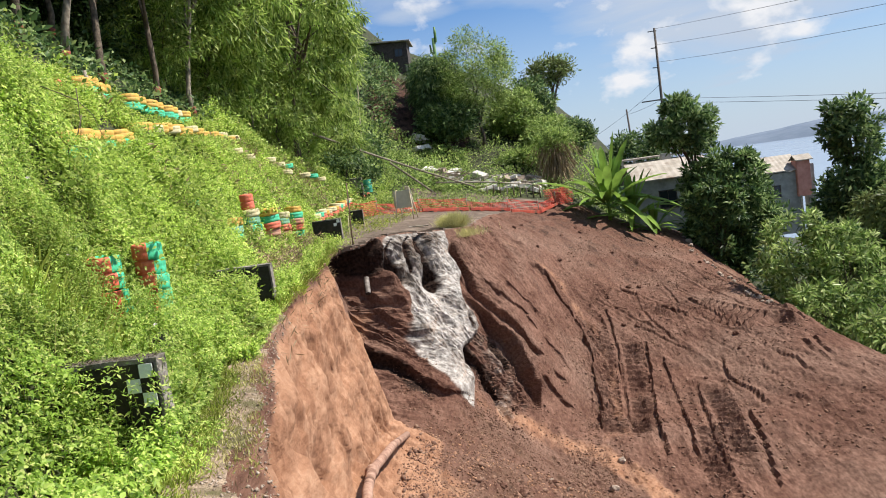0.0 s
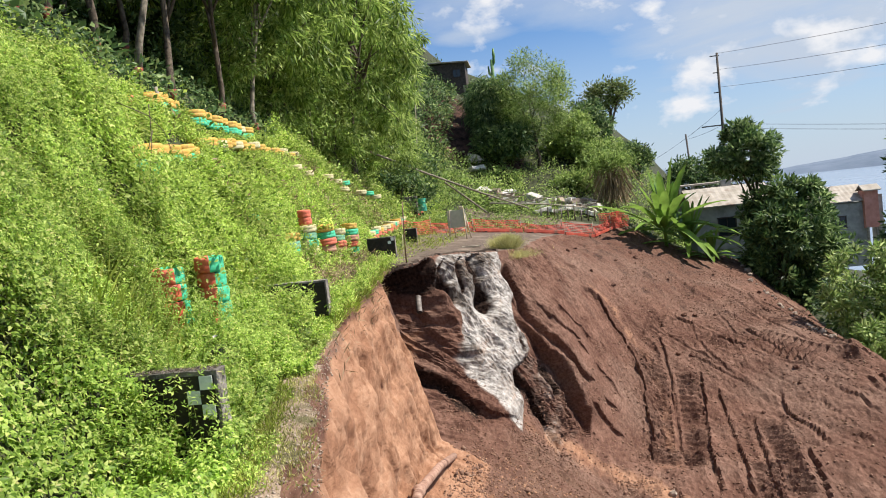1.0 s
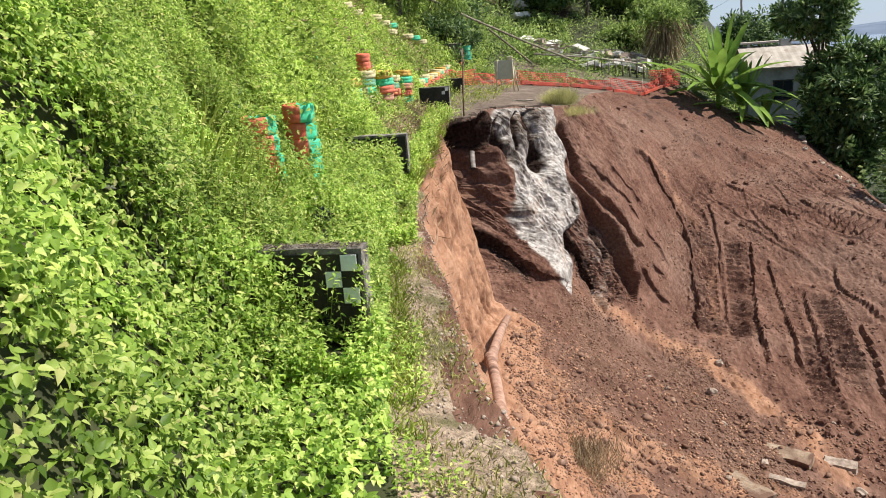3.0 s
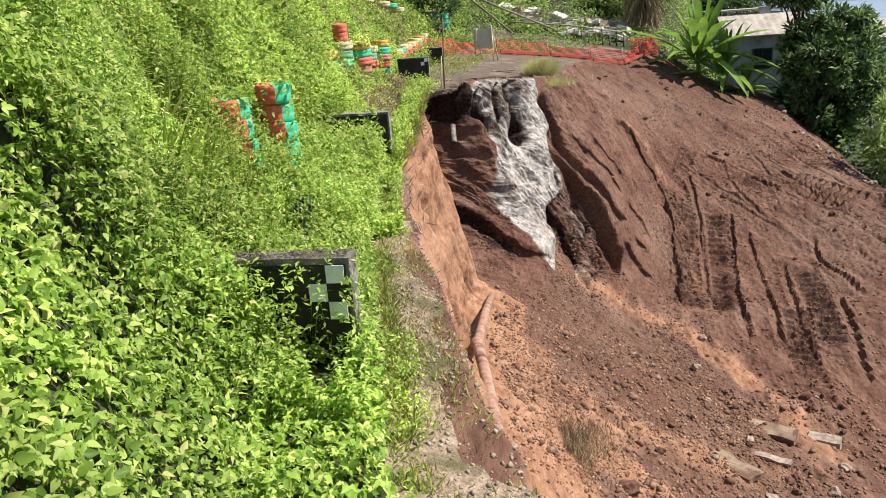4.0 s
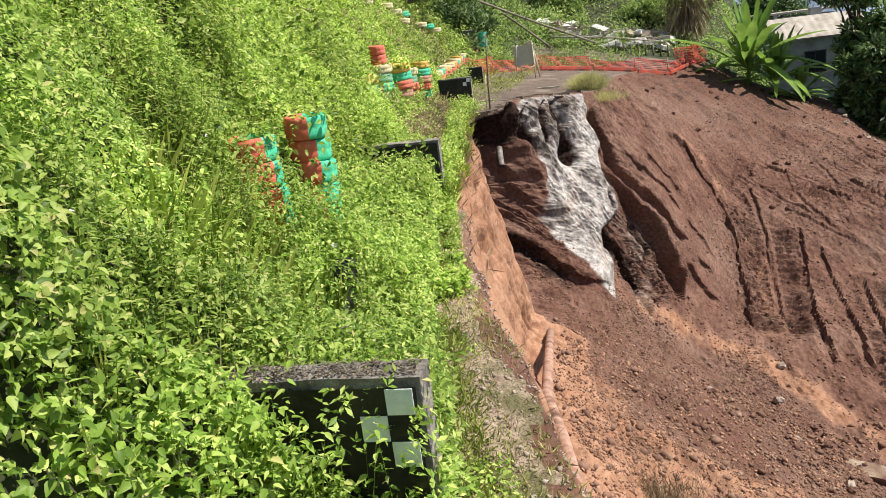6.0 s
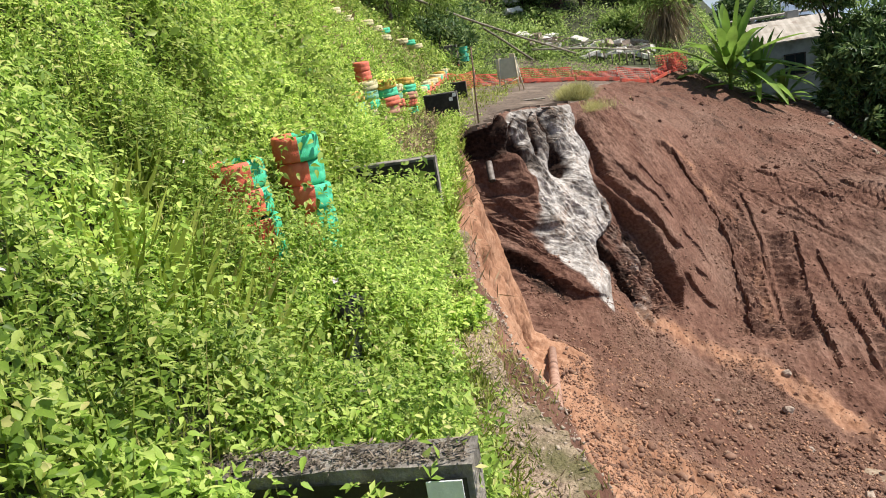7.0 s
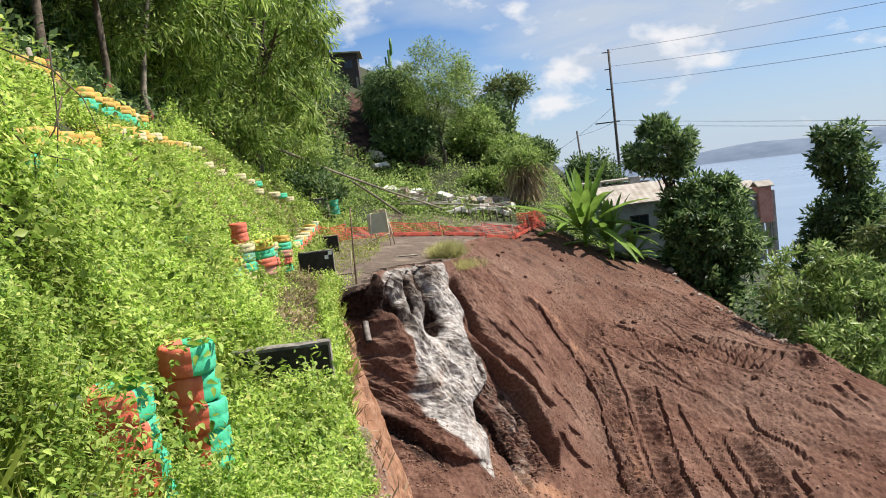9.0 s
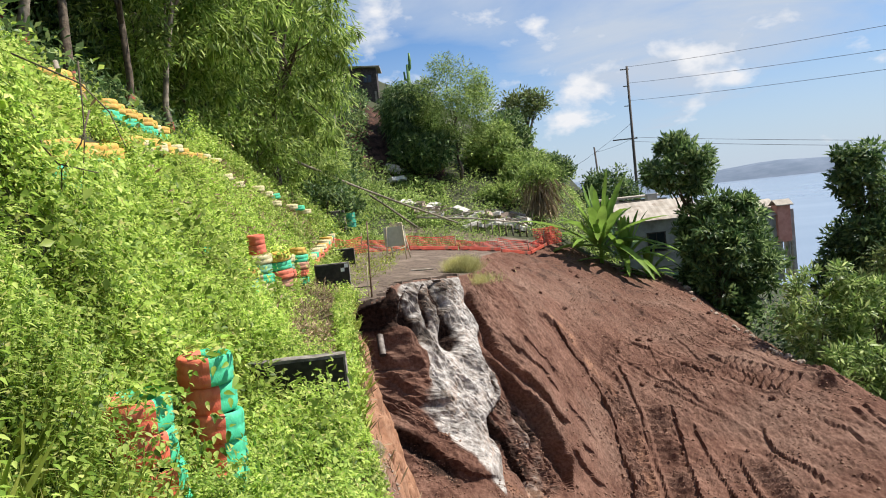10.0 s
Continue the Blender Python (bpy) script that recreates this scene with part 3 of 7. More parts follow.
rib_dark = on_face * between(GZ, WX, [(-8.3, 0.3), (-7.5, -0.3), (-6.9, -0.75), (-6.0, -1.2), (-5.45, -1.25), (-5.1, -0.7)], [(-8.3, 1.4), (-7.3, 1.3), (-6.5, 1.0), (-5.6, 0.5), (-5.45, 0.35), (-5.1, 0.05)])
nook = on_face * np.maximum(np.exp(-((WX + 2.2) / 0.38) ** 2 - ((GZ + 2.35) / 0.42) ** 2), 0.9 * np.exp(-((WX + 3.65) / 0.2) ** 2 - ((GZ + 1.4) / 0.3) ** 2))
cave = step(GU, 5.025, 5.06) * np.clip((6.75 - GU) / 1.0, 0, 1) * step(GY, 23.5, 25.5) * (1 - step(GY, 28.9, 29.5))
# streaks of the face run down to the right
ACROSS, ALONG = GX + 0.6 * GZ, GZ + 0.12 * GY
orange_end = 20.9 + 2.9 * step(GU, 5.05, 5.75) + 1.2 * fbm(GZ * 1.3, GY * 0.5, 3)
orange = step(GU, 4.98, 5.1) * (1 - step(GU, 6.3, 6.85)) * (1 - step(GY, orange_end, orange_end + 1.3))
below_road = 1 - step(GY, 28.2, 29.4)                                 # the wall under the slab faces the gully
RUN = (1 - below_road) * (ACROSS * 1.5 + GY * 0.4) + below_road * (GY * 1.7 + 0.7 * GZ)
rill = fbm(RUN + GY * 0.5, ALONG * 0.35, 4)
OUT = np.zeros(GX.shape)                                              # metres outward from the face
OUT += face * (1 - rock) * (1 - orange) * (0.20 * rill + 0.34 * ridged(RUN, ALONG * 0.4 + 3, 4) + 0.12 * fbm(GY * 2.4 + 0.8 * GZ, GZ * 1.9 + GX, 4, 0.62))
down_clay = GY * 0.75 + 0.35 * GZ + 0.3 * fbm(GY * 0.4, GZ * 0.6, 2)   # steady along a rill
OUT += orange * (0.34 * fbm(GY * 0.32 + 0.3 * GZ, GZ * 0.8, 4, 0.6) + 0.55 * ridged(down_clay, GZ * 0.32, 5, 0.66) + 0.16 * ridged(GY * 1.1 + GZ, GZ * 1.7, 4, 0.65) + 0.14 * fbm(down_clay * 4.0, GZ * 1.4, 3, 0.6))
# a hole washed out of the clay, and a smaller one below the road edge
hole = np.exp(-((GY - 10.6) / 1.5) ** 2 - ((GZ + 2.7) / 0.55) ** 2) + 0.7 * np.exp(-((GY - 18.6) / 0.7) ** 2 - ((GZ + 1.0) / 0.28) ** 2) + 0.6 * np.exp(-((GY - 14.5) / 0.9) ** 2 - ((GZ + 3.9) / 0.3) ** 2)
hole = hole * step(GU, 5.05, 5.2) * (1 - step(GU, 6.3, 6.8))
OUT -= hole * (0.45 + 0.5 * ridged(GY * 0.8 + GZ, GZ * 2.2, 3))
ribs = fbm(ACROSS * 1.6, ALONG * 0.16 + 2.0, 4, 0.55)
crag = ridged(ACROSS * 1.5, ALONG * 0.55 + 2.0, 5, 0.62)
splint = ridged(ACROSS * 4.2 + 0.6 * fbm(ACROSS, ALONG, 2), ALONG * 1.3 + 8.0, 4, 0.6)
OUT += rock * (0.34 * ribs + 0.5 * crag + 0.13 * splint + 0.06)
OUT += rib_dark * (0.3 * ribs + 0.55 * crag + 0.3 * splint - 0.2) - 0.6 * nook
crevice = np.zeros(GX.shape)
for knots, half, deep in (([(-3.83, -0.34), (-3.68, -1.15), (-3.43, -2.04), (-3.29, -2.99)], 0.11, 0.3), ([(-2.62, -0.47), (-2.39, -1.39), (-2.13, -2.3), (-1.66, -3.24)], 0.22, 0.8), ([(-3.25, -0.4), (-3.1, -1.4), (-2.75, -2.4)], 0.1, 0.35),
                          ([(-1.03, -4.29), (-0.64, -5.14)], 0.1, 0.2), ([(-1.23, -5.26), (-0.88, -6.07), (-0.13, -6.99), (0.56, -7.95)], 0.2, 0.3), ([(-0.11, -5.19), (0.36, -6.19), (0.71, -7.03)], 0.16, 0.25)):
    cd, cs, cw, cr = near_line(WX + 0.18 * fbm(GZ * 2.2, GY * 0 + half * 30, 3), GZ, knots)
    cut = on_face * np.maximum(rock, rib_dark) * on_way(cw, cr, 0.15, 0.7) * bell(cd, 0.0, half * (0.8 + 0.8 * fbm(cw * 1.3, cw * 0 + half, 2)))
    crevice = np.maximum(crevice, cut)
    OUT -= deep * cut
# the broken foot of the rock, the wall of the hollow beside it, and the long crack above
low_face = step(GU, 5.0, 5.04) * (1 - step(GU, 7.7, 8.1)) * step(GY, 25.0, 26.0) * (1 - step(GY, 36, 37))
scarp_d, scarp_side, scarp_way, scarp_run = near_line(WX, GZ, [(-4.3, -2.4), (-4.1, -3.12), (-3.8, -4.1), (-2.93, -4.95), (-2.0, -6.12), (-1.15, -6.97), (-0.75, -7.3)])
scarp_in = low_face * (1 - step(GY, 31, 32)) * on_way(scarp_way, scarp_run, 0.6, 2.6) * (scarp_d < 2)
OUT += scarp_in * ledge(-scarp_d * scarp_side + 0.2 * fbm(scarp_way * 0.9, scarp_way * 0, 2), 0.5, 0.2, 0.26, 0.7, 0.06) + scarp_in * 0.42 * bell(scarp_d, 0.2, 0.8) * ridged(ACROSS * 1.3, ALONG * 0.9, 5, 0.66)
wall_d, wall_side, wall_way, wall_run = near_line(WX, GZ, [(-1.2, -3.2), (-0.21, -4.64), (0.5, -5.5), (1.2, -6.7), (1.5, -7.8), (1.7, -8.8)])
wall_in = low_face * step(GY, 28.5, 29.5) * on_way(wall_way, wall_run, 2.4, 1.0) * (wall_d < 2)
wall_off = -wall_d * wall_side + 0.16 * fbm(wall_way * 0.9, wall_way * 0 + 4, 2)
OUT += wall_in * (ledge(wall_off, 0.8, 0.4, 0.4, 0.55) + 0.4 * bell(wall_d, 0, 0.7) * ridged(ACROSS * 1.4, ALONG * 0.8 + 7, 5, 0.66))
seam_d, seam_side, seam_way, seam_run = near_line(WX, GZ, [(-1.3, -5.2), (-0.7, -6.1), (-0.25, -6.97), (0.45, -7.96)])
OUT += low_face * on_way(seam_way, seam_run) * (seam_d < 1.5) * ledge(-seam_d * seam_side, 0.3, 0.25, 0.15, 0.3)
crack_d, crack_side, crack_way, crack_run = near_line(GX + 0.14 * fbm(GZ * 1.1, GZ * 0 + 3, 2), GZ, [(-1.45, -1.2), (-0.9, -2.49), (-0.52, -3.47), (0.11, -4.46), (0.96, -5.43), (1.76, -6.49), (2.25, -7.1)])
crack = step(GU, 5.05, 5.15) * step(GY, 31.0, 31.8) * (1 - step(GY, 36.5, 37.5)) * on_way(crack_way, crack_run, 0.4, 0.8) * (crack_d < 2)
OUT += crack * ledge(-crack_d * crack_side, 0.5, 0.13, 0.2, 0.7, 0.05)
for knots, deep in (([(-0.32, -3.1), (0.63, -4.3), (1.63, -5.3), (2.2, -6.2)], 0.16), ([(1.68, -7.5), (2.48, -8.5), (3.26, -9.5)], 0.2), ([(2.38, -7.4), (3.18, -8.6)], 0.16), ([(0.7, -3.6), (1.9, -5.0), (2.6, -5.9)], 0.12), ([(2.3, -6.3), (3.0, -7.3), (3.5, -8.2)], 0.14)):
    cd, cs, cw, cr = near_line(GX + 0.12 * fbm(GZ * 1.8, GZ * 0 + deep, 3), GZ, knots)
    OUT += step(GU, 5.3, 5.5) * (1 - step(GU, 7.7, 8.0)) * step(GY, 31.0, 31.8) * (1 - step(GY, 37.5, 38.5)) * on_way(cw, cr) * (cd < 2) * ledge(-cd * cs, deep, 0.12, 0.5 * deep, 0.5)
GX += 0.62 * OUT
GY2 = -0.45 * OUT
GZ += 0.5 * OUT * step(GU, 5.1, 5.3)
GX -= 2.7 * cave * (1.0 + 0.28 * fbm(GY * 1.1, GU * 0.7, 3) + 0.3 * ridged(RUN, ALONG * 0.35, 3))
flow = step(GU, 6.2, 6.9) * (1 - step(GU, 8.4, 9.0)) * (1 - step(GY, 27.5, 30))
graded = step(GU, 7.6, 8.1) * step(GY, 30, 34)
GZ += bare * (1 - rock) * ((0.20 - 0.06 * graded) * fbm(GX * 0.5, GY * 0.5, 4) + (0.10 - 0.06 * graded) * fbm(GX * 2.2, GY * 1.0, 4, 0.62) + (0.04 + 0.05 * flow) * fbm(GX * 6.5, GY * 3.5, 2))
GZ += flow * 0.22 * np.maximum(fbm(GX * 3.0, GY * 3.0, 3), 0) ** 1.3
EROAD = step(GU, 3.9, 4.1) * (1 - step(GU, 5.0, 5.02))
GZ += EROAD * (0.06 * fbm(GX * 1.2, GY * 1.2, 4))
GX += bell(GU, 5.0, 0.12) * 0.22 * fbm(GY * 1.7, GU * 0 + 3, 4)
hill = 1 - step(GU, 3.0, 3.4)
GZ += hill * 0.5 * fbm(GX * 0.35, GY * 0.35, 3)


def gash(knots, half, depth):
    """A cut scraped into the slope along plan points: a narrow groove under a steep edge that eases away uphill."""
    d, side, way, run = near_line(GX, GY, knots)
    off = -d * side + 0.11 * fbm(way * 1.1 + knots[0][0], way * 0 + knots[0][1], 4, 0.6)
    uneven = np.clip(0.95 + 0.7 * fbm(way * 0.5, way * 0 + knots[0][0], 3), 0.55, 1.25)
    return on_way(way, run, 0.3, 0.7) * (d < 3) * 0.9 * depth * uneven * (ledge(off, 0.75, 0.9 * half, 0.8, 3.4 * half, 0.085) + 0.3 * bell(off, -3.0 * half, 1.2 * half))


def crawler(knots, width, depth, pitch=0.42):
    """A crawler track's print: a sunk strip with narrow cleat marks across it."""
    d, side, way, run = near_line(GX, GY, knots)
    off = d * side
    inside = 1 - step(d, width * 0.5 - 0.05, width * 0.5 + 0.05)
    worn = np.clip(0.85 + 1.1 * fbm(GX * 0.8, GY * 0.8, 2), 0.3, 1.0)
    phase = (way + 0.05 * np.sin(off * 4) + 0.06 * fbm(way, off, 2)) * 2 * math.pi / pitch
    cleat = np.sin(phase) + 0.4 * np.sin(2 * phase)
    return on_way(way, run, 0.4, 0.5) * (d < 3) * (inside * depth * (-0.5 + 1.25 * worn * cleat) + 0.4 * depth * bell(d, width * 0.5 + 0.12, 0.08))


for knots, width, depth in (
    (((5.2, 43.6), (5.58, 41.3), (5.49, 38.4), (5.1, 35.5), (4.82, 33.4), (4.7, 30.5)), 1.1, 0.085), (((7.1, 39.2), (6.82, 36.4), (6.4, 33.6), (5.7, 30.2)), 0.95, 0.08), (((11.0, 41.6), (12.06, 39.9), (13.7, 38.1)), 1.9, 0.11),
    (((9.79, 34.38), (9.6, 31.5), (9.2, 28.2)), 1.0, 0.085), (((8.69, 43.05), (10.22, 39.92)), 0.9, 0.06), (((8.6, 31.0), (7.9, 27.4), (7.5, 24.4)), 0.95, 0.09), (((12.5, 47.0), (13.3, 42.5)), 0.9, 0.06), (((7.12, 46.43), (5.84, 42.67)), 0.8, 0.05), (((9.9, 42.6), (8.9, 41.0)), 0.9, 0.05)):
    GZ += bare * crawler(knots, width, 1.5 * depth)
for knots, half, depth in (
    (((1.87, 53.0), (2.78, 48.6)), 0.1, 0.16), (((5.54, 48.6), (6.59, 48.4), (7.74, 48.0)), 0.12, 0.16), (((6.87, 50.8), (7.87, 49.6)), 0.1, 0.16), (((9.12, 52.6), (9.96, 49.4)), 0.11, 0.2),
    (((7.35, 47.0), (8.69, 44.6), (8.5, 42.4), (8.79, 39.7), (9.45, 38.1)), 0.1, 0.2), (((4.11, 44.6), (5.96, 44.2), (7.64, 42.8), (8.08, 40.0), (10.0, 36.9)), 0.08, 0.13),
    (((10.5, 46.6), (10.61, 42.5), (11.37, 39.8), (12.9, 37.2)), 0.09, 0.13), (((9.9, 41.8), (10.2, 40.2)), 0.12, 0.2), (((11.2, 42.8), (11.91, 39.8), (12.96, 37.6)), 0.11, 0.24),
    (((10.95, 36.2), (10.75, 34.6), (11.15, 32.8), (11.4, 31.0)), 0.11, 0.26), (((13.11, 35.9), (13.71, 34.3), (13.95, 32.3)), 0.11, 0.2), (((14.52, 35.8), (14.85, 33.3)), 0.12, 0.24),
    (((6.59, 43.2), (6.48, 40.7), (6.33, 38.5), (5.97, 36.0)), 0.13, 0.26), (((5.1, 40.0), (5.85, 38.5)), 0.12, 0.24), (((7.85, 38.9), (7.5, 36.6), (7.0, 33.6), (6.5, 30.2), (6.3, 28.3)), 0.17, 0.4),
    (((8.3, 37.4), (8.15, 34.4), (7.85, 31.2), (7.4, 27.4)), 0.13, 0.28), (((9.23, 34.8), (8.6, 30.0), (8.3, 26.7)), 0.12, 0.22), (((8.1, 28.6), (9.6, 27.6)), 0.1, 0.16), (((10.47, 31.4), (10.18, 28.3), (9.5, 25.4)), 0.16, 0.3),
    (((4.64, 28.9), (4.75, 27.8), (5.4, 27.2)), 0.1, 0.18), (((10.06, 51.2), (10.91, 46.4), (11.64, 43.3)), 0.09, 0.13), (((11.97, 49.4), (12.71, 43.6), (13.62, 39.9)), 0.09, 0.13), (((12.42, 31.65), (12.95, 30.4)), 0.12, 0.2),
    (((15.1, 35.7), (15.2, 33.2)), 0.12, 0.2), (((13.14, 50.29), (13.11, 44.3)), 0.1, 0.16), (((6.02, 35.9), (5.66, 33.0), (5.5, 30.4)), 0.1, 0.18), (((12.3, 35.1), (12.76, 32.1)), 0.08, 0.12), (((5.6, 46.6), (7.2, 43.2), (8.9, 39.1)), 0.08, 0.16), (((5.8, 49.4), (8.9, 44.3), (10.6, 39.7)), 0.09, 0.18), (((8.8, 52.8), (10.1, 49.8), (11.5, 42.6), (12.8, 37.7)), 0.08, 0.16), (((11.9, 53.0), (14.1, 44.9), (14.5, 41.0), (15.6, 37.0)), 0.1, 0.2)):
    GZ += bare * gash(knots, 0.85 * half, 0.72 * depth)
# the lumpy step where the graded slope meets the cut
d, side, way, run = near_line(GX, GY, [(1.9, 42.4), (3.3, 42.4), (3.94, 40.6), (4.69, 39.4), (4.88, 37.9), (4.61, 35.9), (4.55, 33.6), (4.2, 31.0)])
off = d * side + 0.25 * fbm(way * 0.9, way * 0, 3)
GZ += bare * (d < 3) * on_way(way, run, 1.2, 1.0) * (0.7 * ledge(-off, 0.3, 0.2, 0.24, 0.5) + 0.55 * bell(off, 0.0, 0.7) * ridged(GX * 1.8, GY * 1.4, 4, 0.6))
across = GX * 0.90 + GY * 0.43
ahead = -GX * 0.43 + GY * 0.90
loose = bare * step(GU, 6.9, 7.4) * step(GY, 27, 33)
GZ += loose * (0.10 * (0.17 - np.abs(fbm(across * 1.5, ahead * 0.13 + 4, 3))) + 0.03 * fbm(across * 3.2, ahead * 0.45, 2) + 0.034 * fbm(GX * 3.6, GY * 1.6, 4, 0.65))
GZ += bare * graded * 0.34 * np.minimum(np.abs(value_noise(across * 0.8 + 0.15 * fbm(GX * 0.3, GY * 0.3, 2), ahead * 0.035)) - 0.06, 0) * step(GY, 36, 40)
GZ += 0.34 * bell(GX + 0.55 * (GY - 38.5), 1.9, 1.1) * step(GY, 35.5, 37) * (1 - step(GY, 42, 44)) * np.maximum(fbm(GX * 1.3, GY * 1.3, 4), -0.1) * 2
# a heap pushed up at the rim
GZ += 0.5 * np.exp(-((GX - 15.3) / 0.9) ** 2 - ((GY - 38.4) / 1.3) ** 2) * (0.7 + ridged(GX * 1.1, GY * 1.1, 3)) - 0.3 * np.exp(-((GX - 14.4) / 0.5) ** 2 - ((GY - 37.9) / 0.6) ** 2)

kinds = np.zeros((*GX.shape, 4))
fan_d = near_line(GX, GY, [(-0.63, 28.9), (0.44, 29.4), (1.53, 29.6), (3.42, 28.8), (5.0, 26.6), (6.28, 24.3), (6.7, 21.5)])[0]
kinds[..., 0] = 0.95 * orange + 0.5 * bell(GU, 6.45, 0.4) * (1 - step(GY, 20, 25))
kinds[..., 0] = np.clip(np.maximum(kinds[..., 0], step(GU, 6.3, 6.8) * (1 - step(GU, 8.2, 9.2)) * (1 - step(GY, 18, 24)) * (0.47 + 0.16 * (1 - step(GU, 7.2, 7.9)) * (1 - step(GY, 15, 19)) + 0.75 * fbm(GY * 0.7 + 3.0, GU * 2.2, 4))), 0, 1)
kinds[..., 0] = np.maximum(kinds[..., 0], 0.66 * step(GU, 6.0, 6.3) * (1 - step(GU + 0.7 * fbm(GY * 0.5, GU * 1.1, 3), 6.75, 7.3)) * (1 - step(GY, 20.5, 22.5)) * step(GY, 11.5, 14))
kinds[..., 0] = np.maximum(kinds[..., 0], 0.5 * bell(fan_d, 0, 1.15) * step(GU, 6.6, 6.8))
kinds[..., 0] = np.maximum(kinds[..., 0], 0.45 * on_face * bell(WX + 3.55, 0, 0.35) * bell(GZ, -3.5, 0.9))
kinds[..., 0] = np.maximum(kinds[..., 0], 0.36 * bare * bell(off, -0.9, 0.8) * (d < 3))
kinds[..., 0] = np.maximum(kinds[..., 0], 0.30 * flow * step(GY, 12, 16))
kinds[..., 0] = np.maximum(kinds[..., 0], 0.34 * step(GU, 4.3, 4.8) * (1 - step(GY, 20, 23)))
kinds[..., 1] = np.clip(1.0 * rock + 0.36 * rib_dark, 0, 1)
# hollow wall and crevices mix dark earth with painted shade
# shade is painted under the slab, along the scarp and in the nooks
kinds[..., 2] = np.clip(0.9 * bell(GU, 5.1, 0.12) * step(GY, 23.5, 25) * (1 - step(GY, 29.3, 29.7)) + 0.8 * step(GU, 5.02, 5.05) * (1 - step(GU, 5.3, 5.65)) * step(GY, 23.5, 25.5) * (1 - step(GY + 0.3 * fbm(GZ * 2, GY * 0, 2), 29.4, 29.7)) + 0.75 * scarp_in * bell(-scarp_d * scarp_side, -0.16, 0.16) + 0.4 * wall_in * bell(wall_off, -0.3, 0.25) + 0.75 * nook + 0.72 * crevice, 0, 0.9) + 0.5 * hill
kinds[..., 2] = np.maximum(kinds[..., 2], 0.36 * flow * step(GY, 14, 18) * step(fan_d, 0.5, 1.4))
# the washed-out holes are coloured darker inside
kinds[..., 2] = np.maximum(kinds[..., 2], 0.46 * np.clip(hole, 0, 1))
# the far bare bank's shade is painted on as near-black earth
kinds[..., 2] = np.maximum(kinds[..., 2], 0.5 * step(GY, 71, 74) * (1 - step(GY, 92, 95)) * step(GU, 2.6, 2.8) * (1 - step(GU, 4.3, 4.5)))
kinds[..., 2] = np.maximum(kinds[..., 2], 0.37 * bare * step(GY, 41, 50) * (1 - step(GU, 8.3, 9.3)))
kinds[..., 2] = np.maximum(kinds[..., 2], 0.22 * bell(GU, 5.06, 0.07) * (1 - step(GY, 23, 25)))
kinds[..., 3] = np.clip(0.5 * step(GZ, -3.1, -2.1) * (1 - 0.85 * step(WX, -2.05, -1.75)) * (1 - 0.7 * bell(WX, -3.85, 0.16)) + 0.75 * rib_dark + 0.08, 0, 1)
down = np.stack([np.where(on_face > 0.5, ACROSS, across), np.where(on_face > 0.5, ALONG, ahead), np.zeros(GX.shape)], -1)
nr, nc = GX.shape
verts = np.stack([GX, GY + GY2, GZ], -1).reshape(-1, 3)
i = np.arange(nr * nc).reshape(nr, nc)
quads = np.stack([i[:-1, :-1], i[:-1, 1:], i[1:, 1:], i[1:, :-1]], -1)
ground_me = array_mesh("ground", verts, quads.reshape(-1, 4), smooth=True)
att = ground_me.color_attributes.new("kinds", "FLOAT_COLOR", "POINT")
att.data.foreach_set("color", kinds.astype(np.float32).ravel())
att = ground_me.attributes.new("down", "FLOAT_VECTOR", "POINT")
att.data.foreach_set("vector", down.astype(np.float32).ravel())
sharp = ((rock + rib_dark) > 0.4) | ((bare > 0.5) & (GY > 26) & (GY < 46))
sharp = sharp[:-1, :-1]
ground_me.polygons.foreach_set("use_smooth", (~sharp).ravel())
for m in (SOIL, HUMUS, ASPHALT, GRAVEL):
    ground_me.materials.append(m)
slot = np.zeros((nr - 1, nc - 1), np.int32)
umid, ymid = GU[:-1, :-1], GY[:-1, :-1]
slot[umid < 4.0] = 1
ragged = 4.9 + 0.6 * fbm(GX * 1.6, GY * 1.6, 4)[:-1, :-1]
slot[(umid >= 4.0) & (umid < 5.0)] = np.where(ymid < 23, np.where(umid < ragged, 3, 0), 2)[(umid >= 4.0) & (umid < 5.0)]
slot[umid >= 10.6] = 1
slot[ymid > 62.5] = 1
slot[(ymid > 73) & (ymid < 92) & (umid > 2.7) & (umid < 4.3)] = 0
ground_me.polygons.foreach_set("material_index", slot.ravel())
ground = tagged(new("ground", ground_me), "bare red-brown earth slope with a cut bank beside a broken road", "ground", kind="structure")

EDGE_COL = [c for c, (k, s) in enumerate(cols) if (k, s) == (5, 0.0)][0]


def ground_z(x, y):
    """The height of the ground at a plan point."""
    r = int(np.clip(np.searchsorted(rows_y, y), 0, nr - 1))
    if x <= GX[r, EDGE_COL]:
        return float(np.interp(x, GX[r, : EDGE_COL + 1], GZ[r, : EDGE_COL + 1]))
    gx = np.maximum.accumulate(GX[r, EDGE_COL:])
    return float(np.interp(x, gx, GZ[r, EDGE_COL:]))


def line_x(line, y):
    return float(line_at(line, np.array([float(y)]))[0][0])


# ---- sea and distance ----
WATER = mixed(material("water", (0.2, 0.26, 0.33), 0.25), (0.17, 0.225, 0.30), (0.22, 0.275, 0.35), 0.004, bump=0.1, bump_scale=0.3)
FAR_LAND = mixed(material("far_land", (0.16, 0.2, 0.26), 1.0), (0.10, 0.135, 0.185), (0.145, 0.18, 0.235), 0.01)
